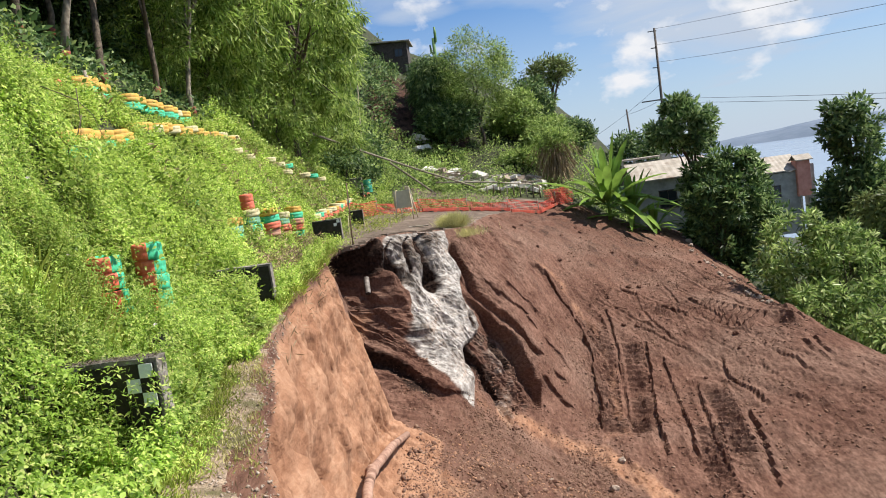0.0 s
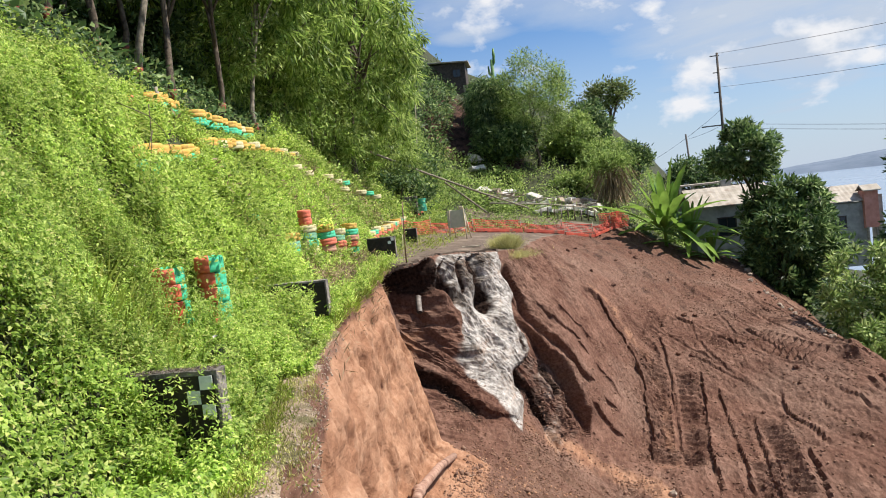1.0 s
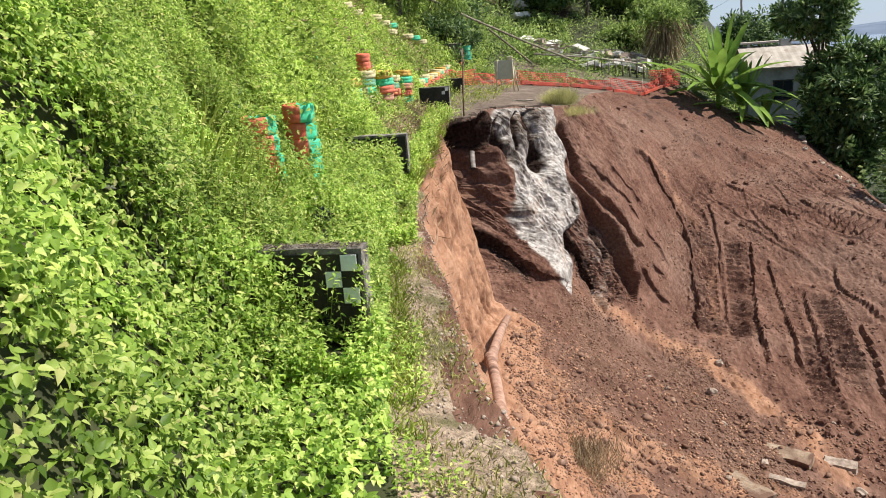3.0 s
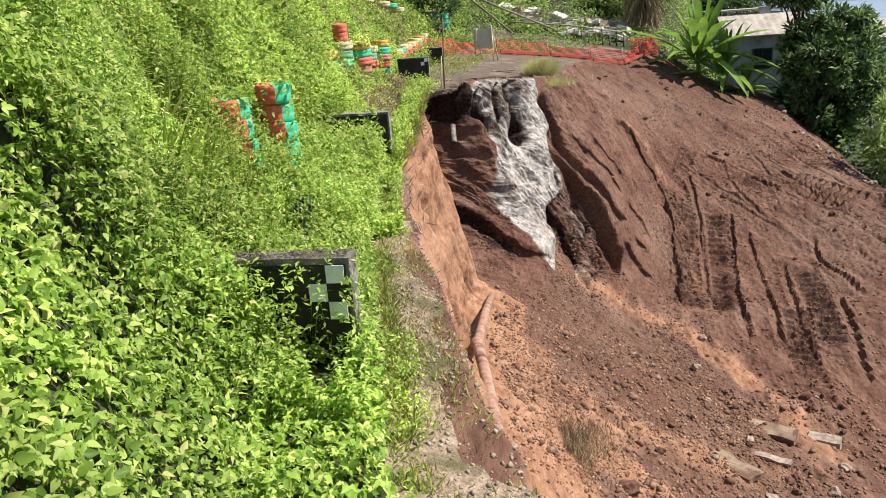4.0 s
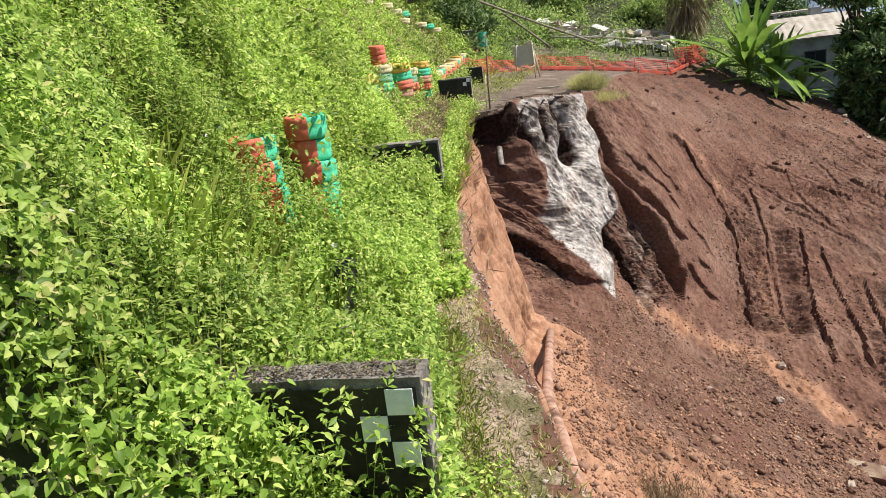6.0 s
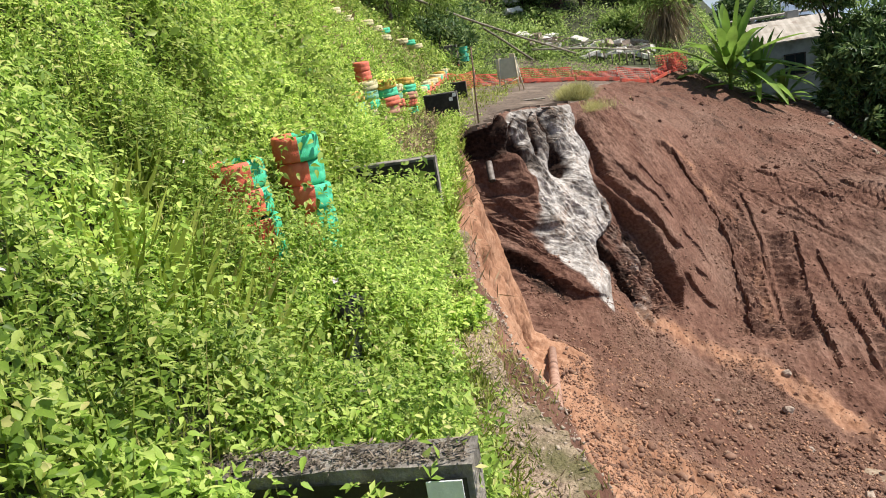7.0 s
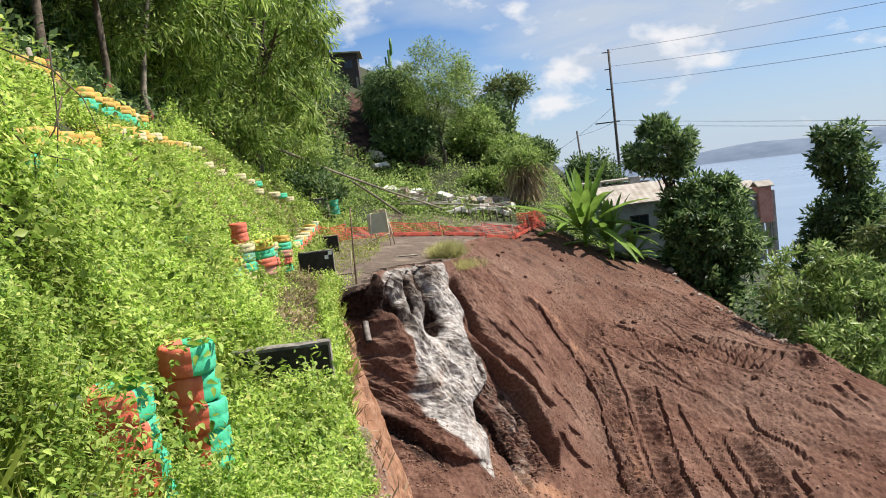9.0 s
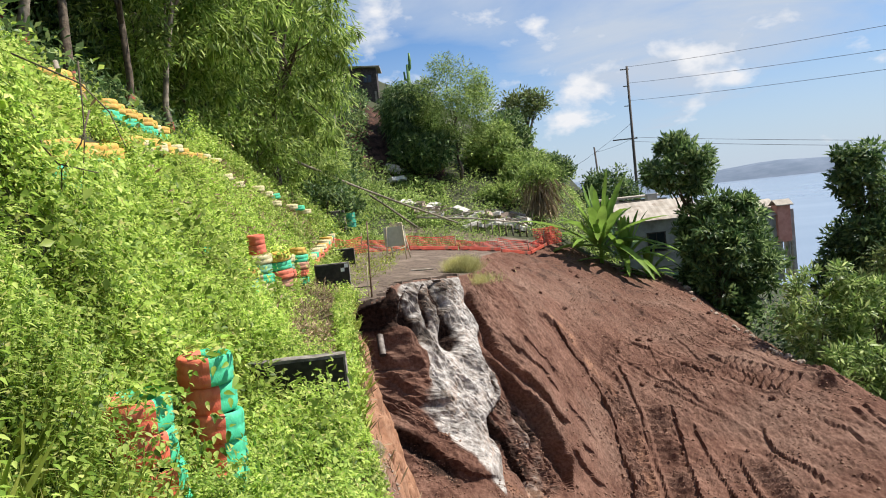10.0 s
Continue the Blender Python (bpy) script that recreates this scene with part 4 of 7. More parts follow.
LOWLAND = mixed(material("lowland", (0.05, 0.08, 0.03), 1.0), (0.03, 0.05, 0.015), (0.09, 0.11, 0.04), 0.08, bump=0.8, bump_scale=0.6)
sea = bpy.data.meshes.new("water")
bm = bmesh.new()
bmesh.ops.create_circle(bm, cap_ends=True, segments=64, radius=4700)
bm.to_mesh(sea)
bm.free()
solid("water", sea, WATER, "calm pale blue sea reaching to distant hills", "sea", kind="structure", at=(0, 0, -42))
xs, ys = np.meshgrid(np.linspace(-260, 420, 70), np.linspace(-300, 420, 70))
dist = np.maximum(np.hypot((xs - 25) / 1.0, (ys - 45) / 1.2) - 40, 0)
zs = -22 - 24 * np.clip(dist / 190, 0, 1) + 3 * fbm(xs * 0.03, ys * 0.03, 4)
zs = np.where(xs < 10, np.where((ys > -5) & (ys < 105), -26, zs), zs)
lv = np.stack([xs, ys, zs], -1).reshape(-1, 3)
li = np.arange(4900).reshape(70, 70)
solid("ground_far", array_mesh("ground_far", lv, np.stack([li[:-1, :-1], li[:-1, 1:], li[1:, 1:], li[1:, :-1]], -1).reshape(-1, 4), True), LOWLAND, "wooded lowland falling away towards the sea", "land", kind="structure")


def far_ridge(az0, az1, far, height, seed, foot=-44.0):
    n = 120
    az = np.radians(np.linspace(az0, az1, n))
    ends = step(np.linspace(0, 1, n), 0, 0.12) * (1 - step(np.linspace(0, 1, n), 0.9, 1.0))
    top = foot + 8 + ends * height * (0.75 + 0.55 * fbm(np.linspace(0, 9, n) + seed, np.full(n, seed * 1.7), 5))
    v, f = [], []
    for r, (shift, share) in enumerate(((0, 0.0), (90, 0.45), (220, 0.8), (380, 1.0), (700, 0.0))):
        for q in range(n):
            d = far + shift
            v.append((d * math.sin(az[q]), d * math.cos(az[q]), foot + (top[q] - foot) * share))
    for r in range(4):
        for q in range(n - 1):
            f.append((r * n + q, r * n + q + 1, r * n + n + q + 1, r * n + n + q))
    return mesh_of("backdrop", v, f, True)


solid("backdrop", far_ridge(13.5, 75, 3600, 78, 5.1), FAR_LAND, "hazy blue-grey hills across the bay", "hills", kind="structure")
solid("backdrop", far_ridge(2, 18, 1500, 62, 8.1), FAR_LAND, "hazy wooded headland", "hills", kind="structure")


def on_grid(r, c):
    """Place and normal of the ground at fractional rows and columns."""
    r0, c0 = np.clip(r.astype(int), 0, nr - 2), np.clip(c.astype(int), 0, nc - 2)
    fr, fc = (r - r0)[:, None], (c - c0)[:, None]
    g = np.stack([GX, GY, GZ], -1)
    p00, p01, p10, p11 = g[r0, c0], g[r0, c0 + 1], g[r0 + 1, c0], g[r0 + 1, c0 + 1]
    p = p00 * (1 - fr) * (1 - fc) + p01 * (1 - fr) * fc + p10 * fr * (1 - fc) + p11 * fr * fc
    q = np.cross(p01 - p00, p10 - p00)
    return p, q / np.maximum(np.linalg.norm(q, axis=1, keepdims=True), 1e-9)


COL_U = np.array([k + s for k, s in cols])


def scatter(rs, n, y_range, u_range):
    """Random ground places between two rows and two of the lines, even over the area."""
    y = rs.uniform(*y_range, n * 2)
    u = rs.uniform(*u_range, n * 2)
    r = np.interp(y, rows_y, np.arange(nr))
    c = np.interp(u, COL_U, np.arange(nc))
    p, q = on_grid(r, c)
    k = np.clip(np.floor(u).astype(int), 0, len(LINES) - 2)
    ri = np.clip(r.astype(int), 0, nr - 1)
    span = np.hypot(LX[k + 1, ri] - LX[k, ri], LZ[k + 1, ri] - LZ[k, ri])
    keep = rs.rand(n * 2) < span / span.max()
    return p[keep][:n], q[keep][:n]


# ---- trees ----
def crown_points(rs, n, centre, radii, clumps, clump_r, hollow=0.55):
    """Leaf places gathered in clumps over an uneven ellipsoid."""
    c = unit(rs, clumps) * (hollow + (1 - hollow) * rs.rand(clumps, 1) ** 0.5)
    c = c * np.array(radii) + np.array(centre)
    pick = rs.randint(0, clumps, n)
    size = clump_r * (0.55 + 0.9 * rs.rand(clumps))
    d = unit(rs, n) * (rs.rand(n, 1) ** 0.45) * size[pick][:, None] * np.array([1, 1, 0.75])
    return c, c[pick] + d, d


def tree(name, label, base, height, lean, crown, leaf, mat, seed, count, clumps, clump_r, trunk_r=0.14, limbs=7, bark=None, droop=0.0, trunk_top=0.75, category="tree", wide=0.35, band=None, group=""):
    """A tapered trunk with limbs to the clumps of a leafy crown. crown: (centre, radii) from the base."""
    rs = np.random.RandomState(seed)
    count, leaf = int(count * 0.68), leaf * 1.18
    ob = thing(name, label, category, base, group=group)
    centre, radii = crown
    c, p, d = crown_points(rs, count, centre, radii, clumps, clump_r)
    top = Vector((lean[0], lean[1], height * trunk_top))
    knots = 8
    spine = [Vector((0, 0, -0.4)).lerp(top, k / (knots - 1)) + Vector((*(rs.normal(size=2) * 0.018 * height * (0.2 if k in (0, knots - 1) else 1)), 0)) for k in range(knots)]
    part("trunk", tube_mesh("trunk", spine, [trunk_r * (1.25 if k == 0 else 1 - 0.6 * k / (knots - 1)) for k in range(knots)], 10), bark or BARK, ob)
    if band:
        d0 = (spine[1] - spine[0]).normalized()
        a0, a1 = spine[0] + d0 * 0.6, spine[0] + d0 * 0.95
        part("painted_band", tube_mesh("painted_band", [a0, a0.lerp(a1, 0.5), a1], [trunk_r * 1.22] * 3, 12), band, ob, "faded red paint band")
    for k in range(limbs):
        s = spine[2 + int(rs.randint(0, knots - 2))]
        goal = Vector(c[rs.randint(0, clumps)])
        if goal.z < s.z:
            s = spine[3]
        midp = s.lerp(goal, 0.5) + Vector((0, 0, 0.06 * height))
        part("limb", tube_mesh("limb", [s, s.lerp(midp, 0.55), midp, goal], [trunk_r * 0.5, trunk_r * 0.38, trunk_r * 0.27, trunk_r * 0.09], 6), bark or BARK, ob)
    out = d / np.maximum(np.linalg.norm(d, axis=1, keepdims=True), 1e-5)
    along = out * 0.7 + unit(rs, count) * 0.7 + np.array([0, 0, -droop])
    ln = leaf * (0.6 + 0.8 * rs.rand(count))
    part("crown", diamond_mesh("crown", p, along, out + unit(rs, count) * 0.6 + np.array([0, 0, 0.6]), ln, ln * wide), mat, ob)
    return ob


RED_BAND = mixed(material("red_band", (0.25, 0.05, 0.03), 0.85), (0.16, 0.035, 0.025), (0.34, 0.08, 0.045), 9.0, stain=(0.12, 0.09, 0.06), stain_scale=5, stain_lo=0.45)

# the wood on the hillside: feathery crowns that hang low over the bank
for x, y, top, r, n, seed in ((-10.2, 44, 19, 4.2, 22000, 1), (-12.6, 36, 18, 4.4, 22000, 2), (-14.5, 47, 21, 5.0, 20000, 3), (-16.5, 30, 19, 4.6, 20000, 4), (-18.5, 40, 23, 5.5, 20000, 5), (-17.0, 23, 19, 4.2, 18000, 6), (-11.5, 53, 18, 3.8, 18000, 8)):
    gz = ground_z(x, y)
    h = top - gz
    tree("feathery_tree", "tall feathery light-green tree leaning over the hillside", (x, y, gz), h, (0.9, -0.4), ((0.6, -0.3, h * 0.56), (r, r, h * 0.47)), 0.40, LEAF_TREE, seed, int(n * 1.25), 190, 0.72, 0.2, 12, droop=0.8, wide=0.19, group="hillside wood")
for x, y, top, lean, seed in ((-11.3, 17.5, 19, 0.3, 31), (-11.1, 19.1, 19, 0.5, 32), (-10.9, 20.8, 19, 0.9, 33), (-10.7, 22.5, 18, 0.3, 34), (-11.4, 27.6, 18, 0.2, 35), (-11.1, 30.8, 18, 0.7, 36), (-13.4, 21.5, 19, 0.3, 37), (-13.6, 25.0, 19, -0.3, 38), (-10.2, 14.6, 19, 0.2, 39)):
    gz = ground_z(x, y)
    h = top - gz
    tree("slender_tree", "slender grey-barked tree with a red painted band at its foot", (x, y, gz), h, (lean, 0.3), ((lean + 0.6, 0.3, h * 0.74), (3.0, 2.8, h * 0.27)), 0.36, LEAF_TREE, seed, 7000, 60, 0.9, 0.12, 8, PALE_BARK if seed % 3 == 0 else BARK, 0.4, 0.85, wide=0.24, band=RED_BAND, group="hillside wood")
# undergrowth: the wood's shade is put into the bushes' dark leaf colour
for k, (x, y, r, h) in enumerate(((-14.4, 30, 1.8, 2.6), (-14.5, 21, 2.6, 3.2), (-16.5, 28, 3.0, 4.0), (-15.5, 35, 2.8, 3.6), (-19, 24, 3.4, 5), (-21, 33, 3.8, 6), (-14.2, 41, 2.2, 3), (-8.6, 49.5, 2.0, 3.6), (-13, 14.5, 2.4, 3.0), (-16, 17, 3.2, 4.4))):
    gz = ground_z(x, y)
    tree("understory_bush", "dark bush under the hillside trees, shade put into its leaf colour", (x, y, gz), h, (0, 0), ((0, 0, h * 0.5), (r, r, h * 0.5)), 0.26, LEAF_DEEP, 50 + k, 5000, 34, 0.9, 0.06, 4, category="bush", group="hillside undergrowth")

# low hanging feathery growth at the edge of the wood
for k, (x, y, r, h) in enumerate(((-10.6, 41, 2.2, 4.4), (-10.4, 46.5, 2.3, 5.0), (-11.8, 36.5, 2.4, 4.6), (-12.6, 31.5, 2.4, 4.4), (-9.8, 51, 2.2, 5.2), (-10.2, 56, 2.4, 6.0))):
    gz = ground_z(x, y)
    tree("feathery_bush", "low feathery light-green bush at the edge of the wood", (x, y, gz), h, (0.3, 0), ((0, 0, h * 0.55), (r, r, h * 0.5)), 0.26, LEAF_TREE, 150 + k, 8000, 44, 0.75, 0.06, 6, droop=0.5, wide=0.2, category="bush", group="hillside wood")

# behind the end of the road
def bank_tree(name, label, x, y, top, r, ry, n, mat, seed, leaf=0.32, low=0.1, trunk=0.16, sink=0.0, **more):
    gz = ground_z(x, y) - sink
    h = top - gz
    return tree(name, label, (x, y, gz), h, (0, 0), ((0, 0, h * (0.5 + low)), (r, ry, h * (0.5 - low))), leaf, mat, seed, n, 70, 0.28 * r + 0.25, trunk, 8, **more)


bank_tree("round_tree", "round-crowned green tree behind the road end", 0.8, 76, 15.4, 3.6, 3.3, 26000, LEAF_MID, 61, 0.26, 0.14, wide=0.24)
bank_tree("dark_tree", "dense dark tree with drooping leaves", -3.4, 79, 14.6, 2.6, 2.6, 14000, LEAF_DEEP, 62, 0.5, droop=0.9, wide=0.18)
bank_tree("dark_tree", "dense dark tree beside a bare red bank", -4.3, 84, 15.2, 1.9, 2.4, 12000, LEAF_DEEP, 63, 0.55, droop=1.0, wide=0.18)
bank_tree("dark_tree", "tall dark tree shading the bare bank", -3.5, 77, 12.4, 1.9, 2.2, 12000, LEAF_DEEP, 73, 0.5, droop=0.9, wide=0.18)
bank_tree("dark_tree", "low dark tree in the shade of taller ones", -2.4, 75, 9.0, 2.6, 2.4, 12000, LEAF_DEEP, 64, 0.36)
bank_tree("leafy_bush", "leafy green bush on the bank", 4.6, 80, 9.6, 2.6, 2.6, 12000, LEAF_MID, 65, 0.34, 0.0, group="bank bushes")
bank_tree("leafy_bush", "dense bush on the bank top", 6.6, 85, 11.4, 2.2, 2.4, 12000, LEAF_DEEP, 66, 0.36, 0.0, group="bank bushes")
bank_tree("leafy_bush", "light green bush below the bank top", 7.2, 77, 6.2, 2.4, 2.2, 10000, LEAF_MID, 67, 0.32, 0.0, group="bank bushes")
bank_tree("leafy_bush", "rounded bush at the bank's end", 10.6, 83, 6.0, 2.1, 2.0, 12000, LEAF_DEEP, 68, 0.32, 0.0, group="bank bushes")
bank_tree("leafy_bush", "low green bush over the rubble", 4.6, 73, 3.2, 2.2, 1.8, 8000, LEAF_MID, 69, 0.3, 0.0, group="bank bushes")
bank_tree("flat_topped_tree", "tall thin-trunked tree with an open flat crown", 9.9, 92, 14.0, 2.6, 2.3, 4200, LEAF_GREY, 71, 0.4, 0.33, 0.26)
bank_tree("distant_tree", "broad dark tree behind the houses", 20.9, 100, 4.6, 3.5, 3.2, 12000, LEAF_DEEP, 72, 0.45, 0.05, sink=2)

# below the slope
tree("leafy_tree", "dark broad-leaved tree rising from below the slope", (17.9, 61.5, -9.5), 15.4, (-0.6, 0), ((-0.8, 0, 12.7), (2.7, 2.3, 2.3)), 0.46, LEAF_MANGO, 81, 9000, 44, 0.6, 0.2, 10, wide=0.27)
tree("leafy_tree", "dense dark tree with glossy leaves beside a house", (19.3, 60, -10), 11.4, (0, 0), ((0.2, 0, 5.9), (4.0, 2.9, 5.3)), 0.46, LEAF_MANGO, 82, 26000, 110, 0.66, 0.22, 9, wide=0.28)
tree("leafy_tree", "dark tree hanging over the slope's edge", (17.7, 58.0, -10), 9.5, (0, 0), ((0.2, 0, 4.6), (2.2, 1.9, 4.2)), 0.4, LEAF_DEEP, 83, 14000, 60, 0.7, 0.18, 7, wide=0.34)
tree("crooked_tree", "tall open-crowned tree with clustered leaves", (25.8, 52, -12), 15.8, (0.2, 0), ((0, 0, 13.3), (1.9, 1.9, 2.4)), 0.4, LEAF_DEEP, 84, 4600, 24, 0.62, 0.16, 12, wide=0.34)
tree("leafy_tree", "dense dark tree at the edge of the view", (26.8, 51, -13), 13, (0, 0), ((0.5, 0, 7.4), (4.2, 3.4, 5.2)), 0.36, LEAF_DEEP, 85, 26000, 76, 1.0, 0.24, 9, wide=0.34)
tree("leafy_tree", "dark tree low beside the slope", (25.3, 53, -13), 11.5, (0, 0), ((0, 0, 7.0), (2.2, 2.4, 4.4)), 0.36, LEAF_DEEP, 86, 16000, 50, 0.9, 0.18, 8, wide=0.34)
tree("leafy_tree", "tree with lighter leaf clusters beside the slope", (24.2, 46, -13), 10.5, (0, 0), ((0, 0, 6.6), (2.6, 2.4, 4.0)), 0.36, LEAF_GREY, 87, 9000, 40, 0.8, 0.16, 8, wide=0.34)
for k, (x, y, zb, h, r, n) in enumerate(((17.6, 43.2, -9.8, 7.0, 2.0, 5200), (19.8, 42.0, -10.5, 6.4, 2.2, 5200), (20.4, 39.0, -11.5, 5.2, 2.0, 4200), (18.6, 36.0, -11.2, 3.6, 1.8, 3600), (17.2, 39.6, -10.0, 3.4, 1.5, 3000), (21.5, 36.0, -12, 5.0, 2.2, 4000))):
    tree("spray_shrub", "open shrub with sprays of light green leaves at the slope's edge", (x, y, zb), h, (0.2, 0), ((0, 0, h * 0.58), (r, r * 0.9, h * 0.48)), 0.36, LEAF_SPRAY, 90 + k, n, 74, 0.4, 0.05, 16, wide=0.26, category="shrub", group="edge shrubs")


# ---- low plants ----
WALKED = np.array([(0.63, -0.34), (0.2, -0.15), (-0.6, 0.3), (-1.1, 1.4), (-1.5, 2.4), (-1.85, 3.5), (-2.45, 4.2)])


def clear_of_walk(p, reach):
    d = np.full(len(p), 9e9)
    for a, b in zip(WALKED[:-1], WALKED[1:]):
        ab = b - a
        s = np.clip(((p[:, :2] - a) @ ab) / (ab @ ab), 0, 1)[:, None]
        d = np.minimum(d, np.linalg.norm(p[:, :2] - a - s * ab, axis=1))
    return d > reach


KEEP_OFF = [(-4.5, 9.15, 0.28), (-4.3, 8.72, 0.24), (-4.34, 10.15, 0.24), (-4.12, 9.65, 0.16), (-3.66, 8.6, 0.17), (-3.6, 8.2, 0.12), (-2.6, 5.58, 0.2)]
# weeds stay low before the rows and stacks of tyres: two plan ends, the half width, and the height at each end
KEEP_LOW = [((-6.3, 12.0), (-7.75, 16.9), 0.5, 3.3, 3.65), ((-8.0, 18.2), (-9.4, 24.4), 0.55, 4.05, 4.45), ((-9.6, 25.4), (-10.5, 33.2), 0.55, 4.6, 4.75), ((-8.8, 17.3), (-9.4, 19.4), 0.55, 5.05, 5.25),
            ((-9.7, 21.8), (-10.9, 28.8), 0.55, 5.2, 5.45), ((-6.35, 20.6), (-6.45, 21.9), 0.55, 0.75, 0.75), ((-6.2, 22.3), (-6.4, 23.4), 0.5, 0.8, 0.8), ((-6.3, 18.6), (-6.4, 19.7), 0.5, 1.0, 1.0), ((-6.6, 25.2), (-6.6, 27.5), 0.5, 0.7, 0.6), ((-7.2, 33.0), (-8.1, 46.0), 0.5, 0.75, 1.0)]


def off_things(p):
    ok = np.ones(len(p), bool)
    for x, y, r in KEEP_OFF:
        ok &= np.hypot(p[:, 0] - x, p[:, 1] - y) > r
    for a, b, half, za, zb in KEEP_LOW:
        ax, ay, dx, dy = a[0], a[1], b[0] - a[0], b[1] - a[1]
        s = np.clip(((p[:, 0] - ax) * dx + (p[:, 1] - ay) * dy) / (dx * dx + dy * dy), 0, 1)
        near = np.hypot(p[:, 0] - 0.2 - ax - s * dx, p[:, 1] - ay - s * dy) < 0.75 * half
        ok &= ~(near & (p[:, 2] > za + (zb - za) * s))
    return ok


VERGE_Y, VERGE_X = (-8.0, 0.0, 4.5, 5.5, 6.1, 7.4, 9.0, 9.6), (0.6, -0.9, -1.92, -2.25, -2.38, -2.62, -3.1, -2.9)


def off_path(p, rs):
    """Which points lie on the hill's side of the trodden path's ragged verge."""
    limit = np.interp(p[:, 1], VERGE_Y, VERGE_X) + 0.16 * fbm(p[:, 0] * 2.0, p[:, 1] * 2.0, 3) + 0.08 * rs.rand(len(p))
    return (p[:, 0] < limit) | (p[:, 1] > 9.5)


def cover(name, label, seed, n, y_range, u_range, leaf, height, mat, wide=0.8, fine=False, patch=0.8, thin=-0.6, clear=0.0, floor=0.04):
    """A shell of leaves over the ground, in humps and hollows."""
    rs = np.random.RandomState(seed)
    p, q = scatter(rs, n, y_range, u_range)
    hump = fbm(p[:, 0] * patch + seed, p[:, 1] * patch, 4) + 0.5 * fbm(p[:, 0] * 3.1, p[:, 1] * 3.1 + seed, 2)
    keep = hump + 0.35 * rs.rand(len(p)) > thin
    p, q, hump = p[keep], q[keep], hump[keep]
    h = floor + 1.15 * height * np.clip(0.42 + 1.5 * hump, 0.05, 1.7)
    lift = rs.rand(len(p)) ** 0.55
    upward = q * 0.55 + np.array([0, 0, 0.65])
    base = p + upward * (h * lift)[:, None] + rs.normal(size=p.shape) * leaf * 0.5
    ok = off_things(base)
    if name != "path_weeds":
        ok &= off_path(base, rs)
    if clear:
        ok &= clear_of_walk(base, clear) | (h * lift < 0.3)
    base, q, lift = base[ok], q[ok], lift[ok]
    m = len(base)
    along = unit(rs, m) + q * 0.15 + np.array([0.25, -0.1, -0.15])
    nrm = q * 0.5 + np.array([0.55, 0.1, 0.65]) + unit(rs, m) * 0.7
    ln = leaf * (0.5 + 0.9 * rs.rand(m))
    if fine:                                                         # each leaf is three leaflets from one stalk
        side = np.cross(along, nrm)
        side /= np.maximum(np.linalg.norm(side, axis=1, keepdims=True), 1e-6)
        long = along / np.maximum(np.linalg.norm(along, axis=1, keepdims=True), 1e-6)
        along = np.concatenate([long, long * 0.45 + side * 0.85, long * 0.45 - side * 0.85])
        nrm = np.concatenate([nrm] * 3) + 0.35 * unit(rs, 3 * m)
        base = np.concatenate([base + long * (ln * 0.12)[:, None], base, base])
        ln = np.concatenate([ln, ln * 0.85, ln * 0.85])
    maker = ovate_mesh if fine == 2 else diamond_mesh
    return solid(name, maker(name, base, along, nrm, ln, ln * wide), mat, label, "plants", kind="stuff")


cover("vine_cover", "dense bright green creepers covering the near hillside", 101, 24000, (2.2, 5.8), (1.6, 4.0), 0.050, 0.6, LEAF_NEAR, 0.6, 2, clear=0.85)
cover("vine_cover", "bright green creepers on the hillside above the drain", 117, 44000, (5.6, 9.5), (1.35, 4.0), 0.050, 0.6, LEAF_NEAR, 0.42, True, clear=0.85)
cover("vine_cover", "leafy green creepers on the hillside", 102, 46000, (9.0, 16.0), (1.4, 4.0), 0.066, 0.55, LEAF_VINE, 0.5, True)
cover("vine_cover", "leafy green creepers beside the start of the way", 103, 14000, (-3, 2.4), (1.6, 4.2), 0.055, 0.5, LEAF_NEAR, 0.6, 2, clear=0.85)
cover("weed_cover", "bright green weeds over the old drain", 104, 26000, (5.0, 14.2), (3.0, 4.02), 0.05, 0.28, LEAF_NEAR, 0.5, True, 1.4, clear=0.85)
cover("weed_cover", "green weeds between the low walls", 105, 22000, (9.0, 14.0), (4.0, 4.8), 0.05, 0.16, LEAF_VINE, 0.55, False, 1.6, -0.08)
cover("path_weeds", "small weeds scattered over the trodden path", 119, 4000, (3.8, 9.0), (4.0, 4.5), 0.035, 0.07, LEAF_VINE, 0.5, False, 1.3, 0.22)
cover("weed_cover", "green weeds beside the broken road edge", 106, 15000, (14.0, 28.5), (2.9, 4.9), 0.08, 0.24, LEAF_VINE, 0.4, False, 0.9, 0.12)
cover("dry_weeds", "dry brown weeds in the old drain", 114, 16000, (14.4, 29), (2.8, 4.2), 0.13, 0.3, DRY, 0.2, False, 0.7, -0.35)
cover("dry_weeds", "dry stalks between the tyres on the hillside", 115, 9000, (16, 44), (1.8, 3.1), 0.2, 0.4, DRY, 0.2, False, 0.5, 0.12)
cover("verge_weeds", "leafy green weeds along the broken road edge", 116, 9000, (13.8, 25.5), (4.45, 5.0), 0.07, 0.4, LEAF_VINE, 0.5, False, 1.2, -0.4)
cover("hill_cover", "green weeds among painted tyres on the hillside", 107, 110000, (15.5, 34.0), (1.42, 3.2), 0.092, 0.5, LEAF_VINE, 0.5)
cover("hill_cover", "green weeds on the farther hillside", 108, 80000, (33, 62), (1.0, 3.6), 0.17, 0.6, LEAF_HILL, 0.5)
cover("road_weeds", "thin grass and weeds at the road side", 109, 12000, (28, 58), (3.3, 4.35), 0.14, 0.2, GRASS, 0.25, False, 0.5, 0.0)
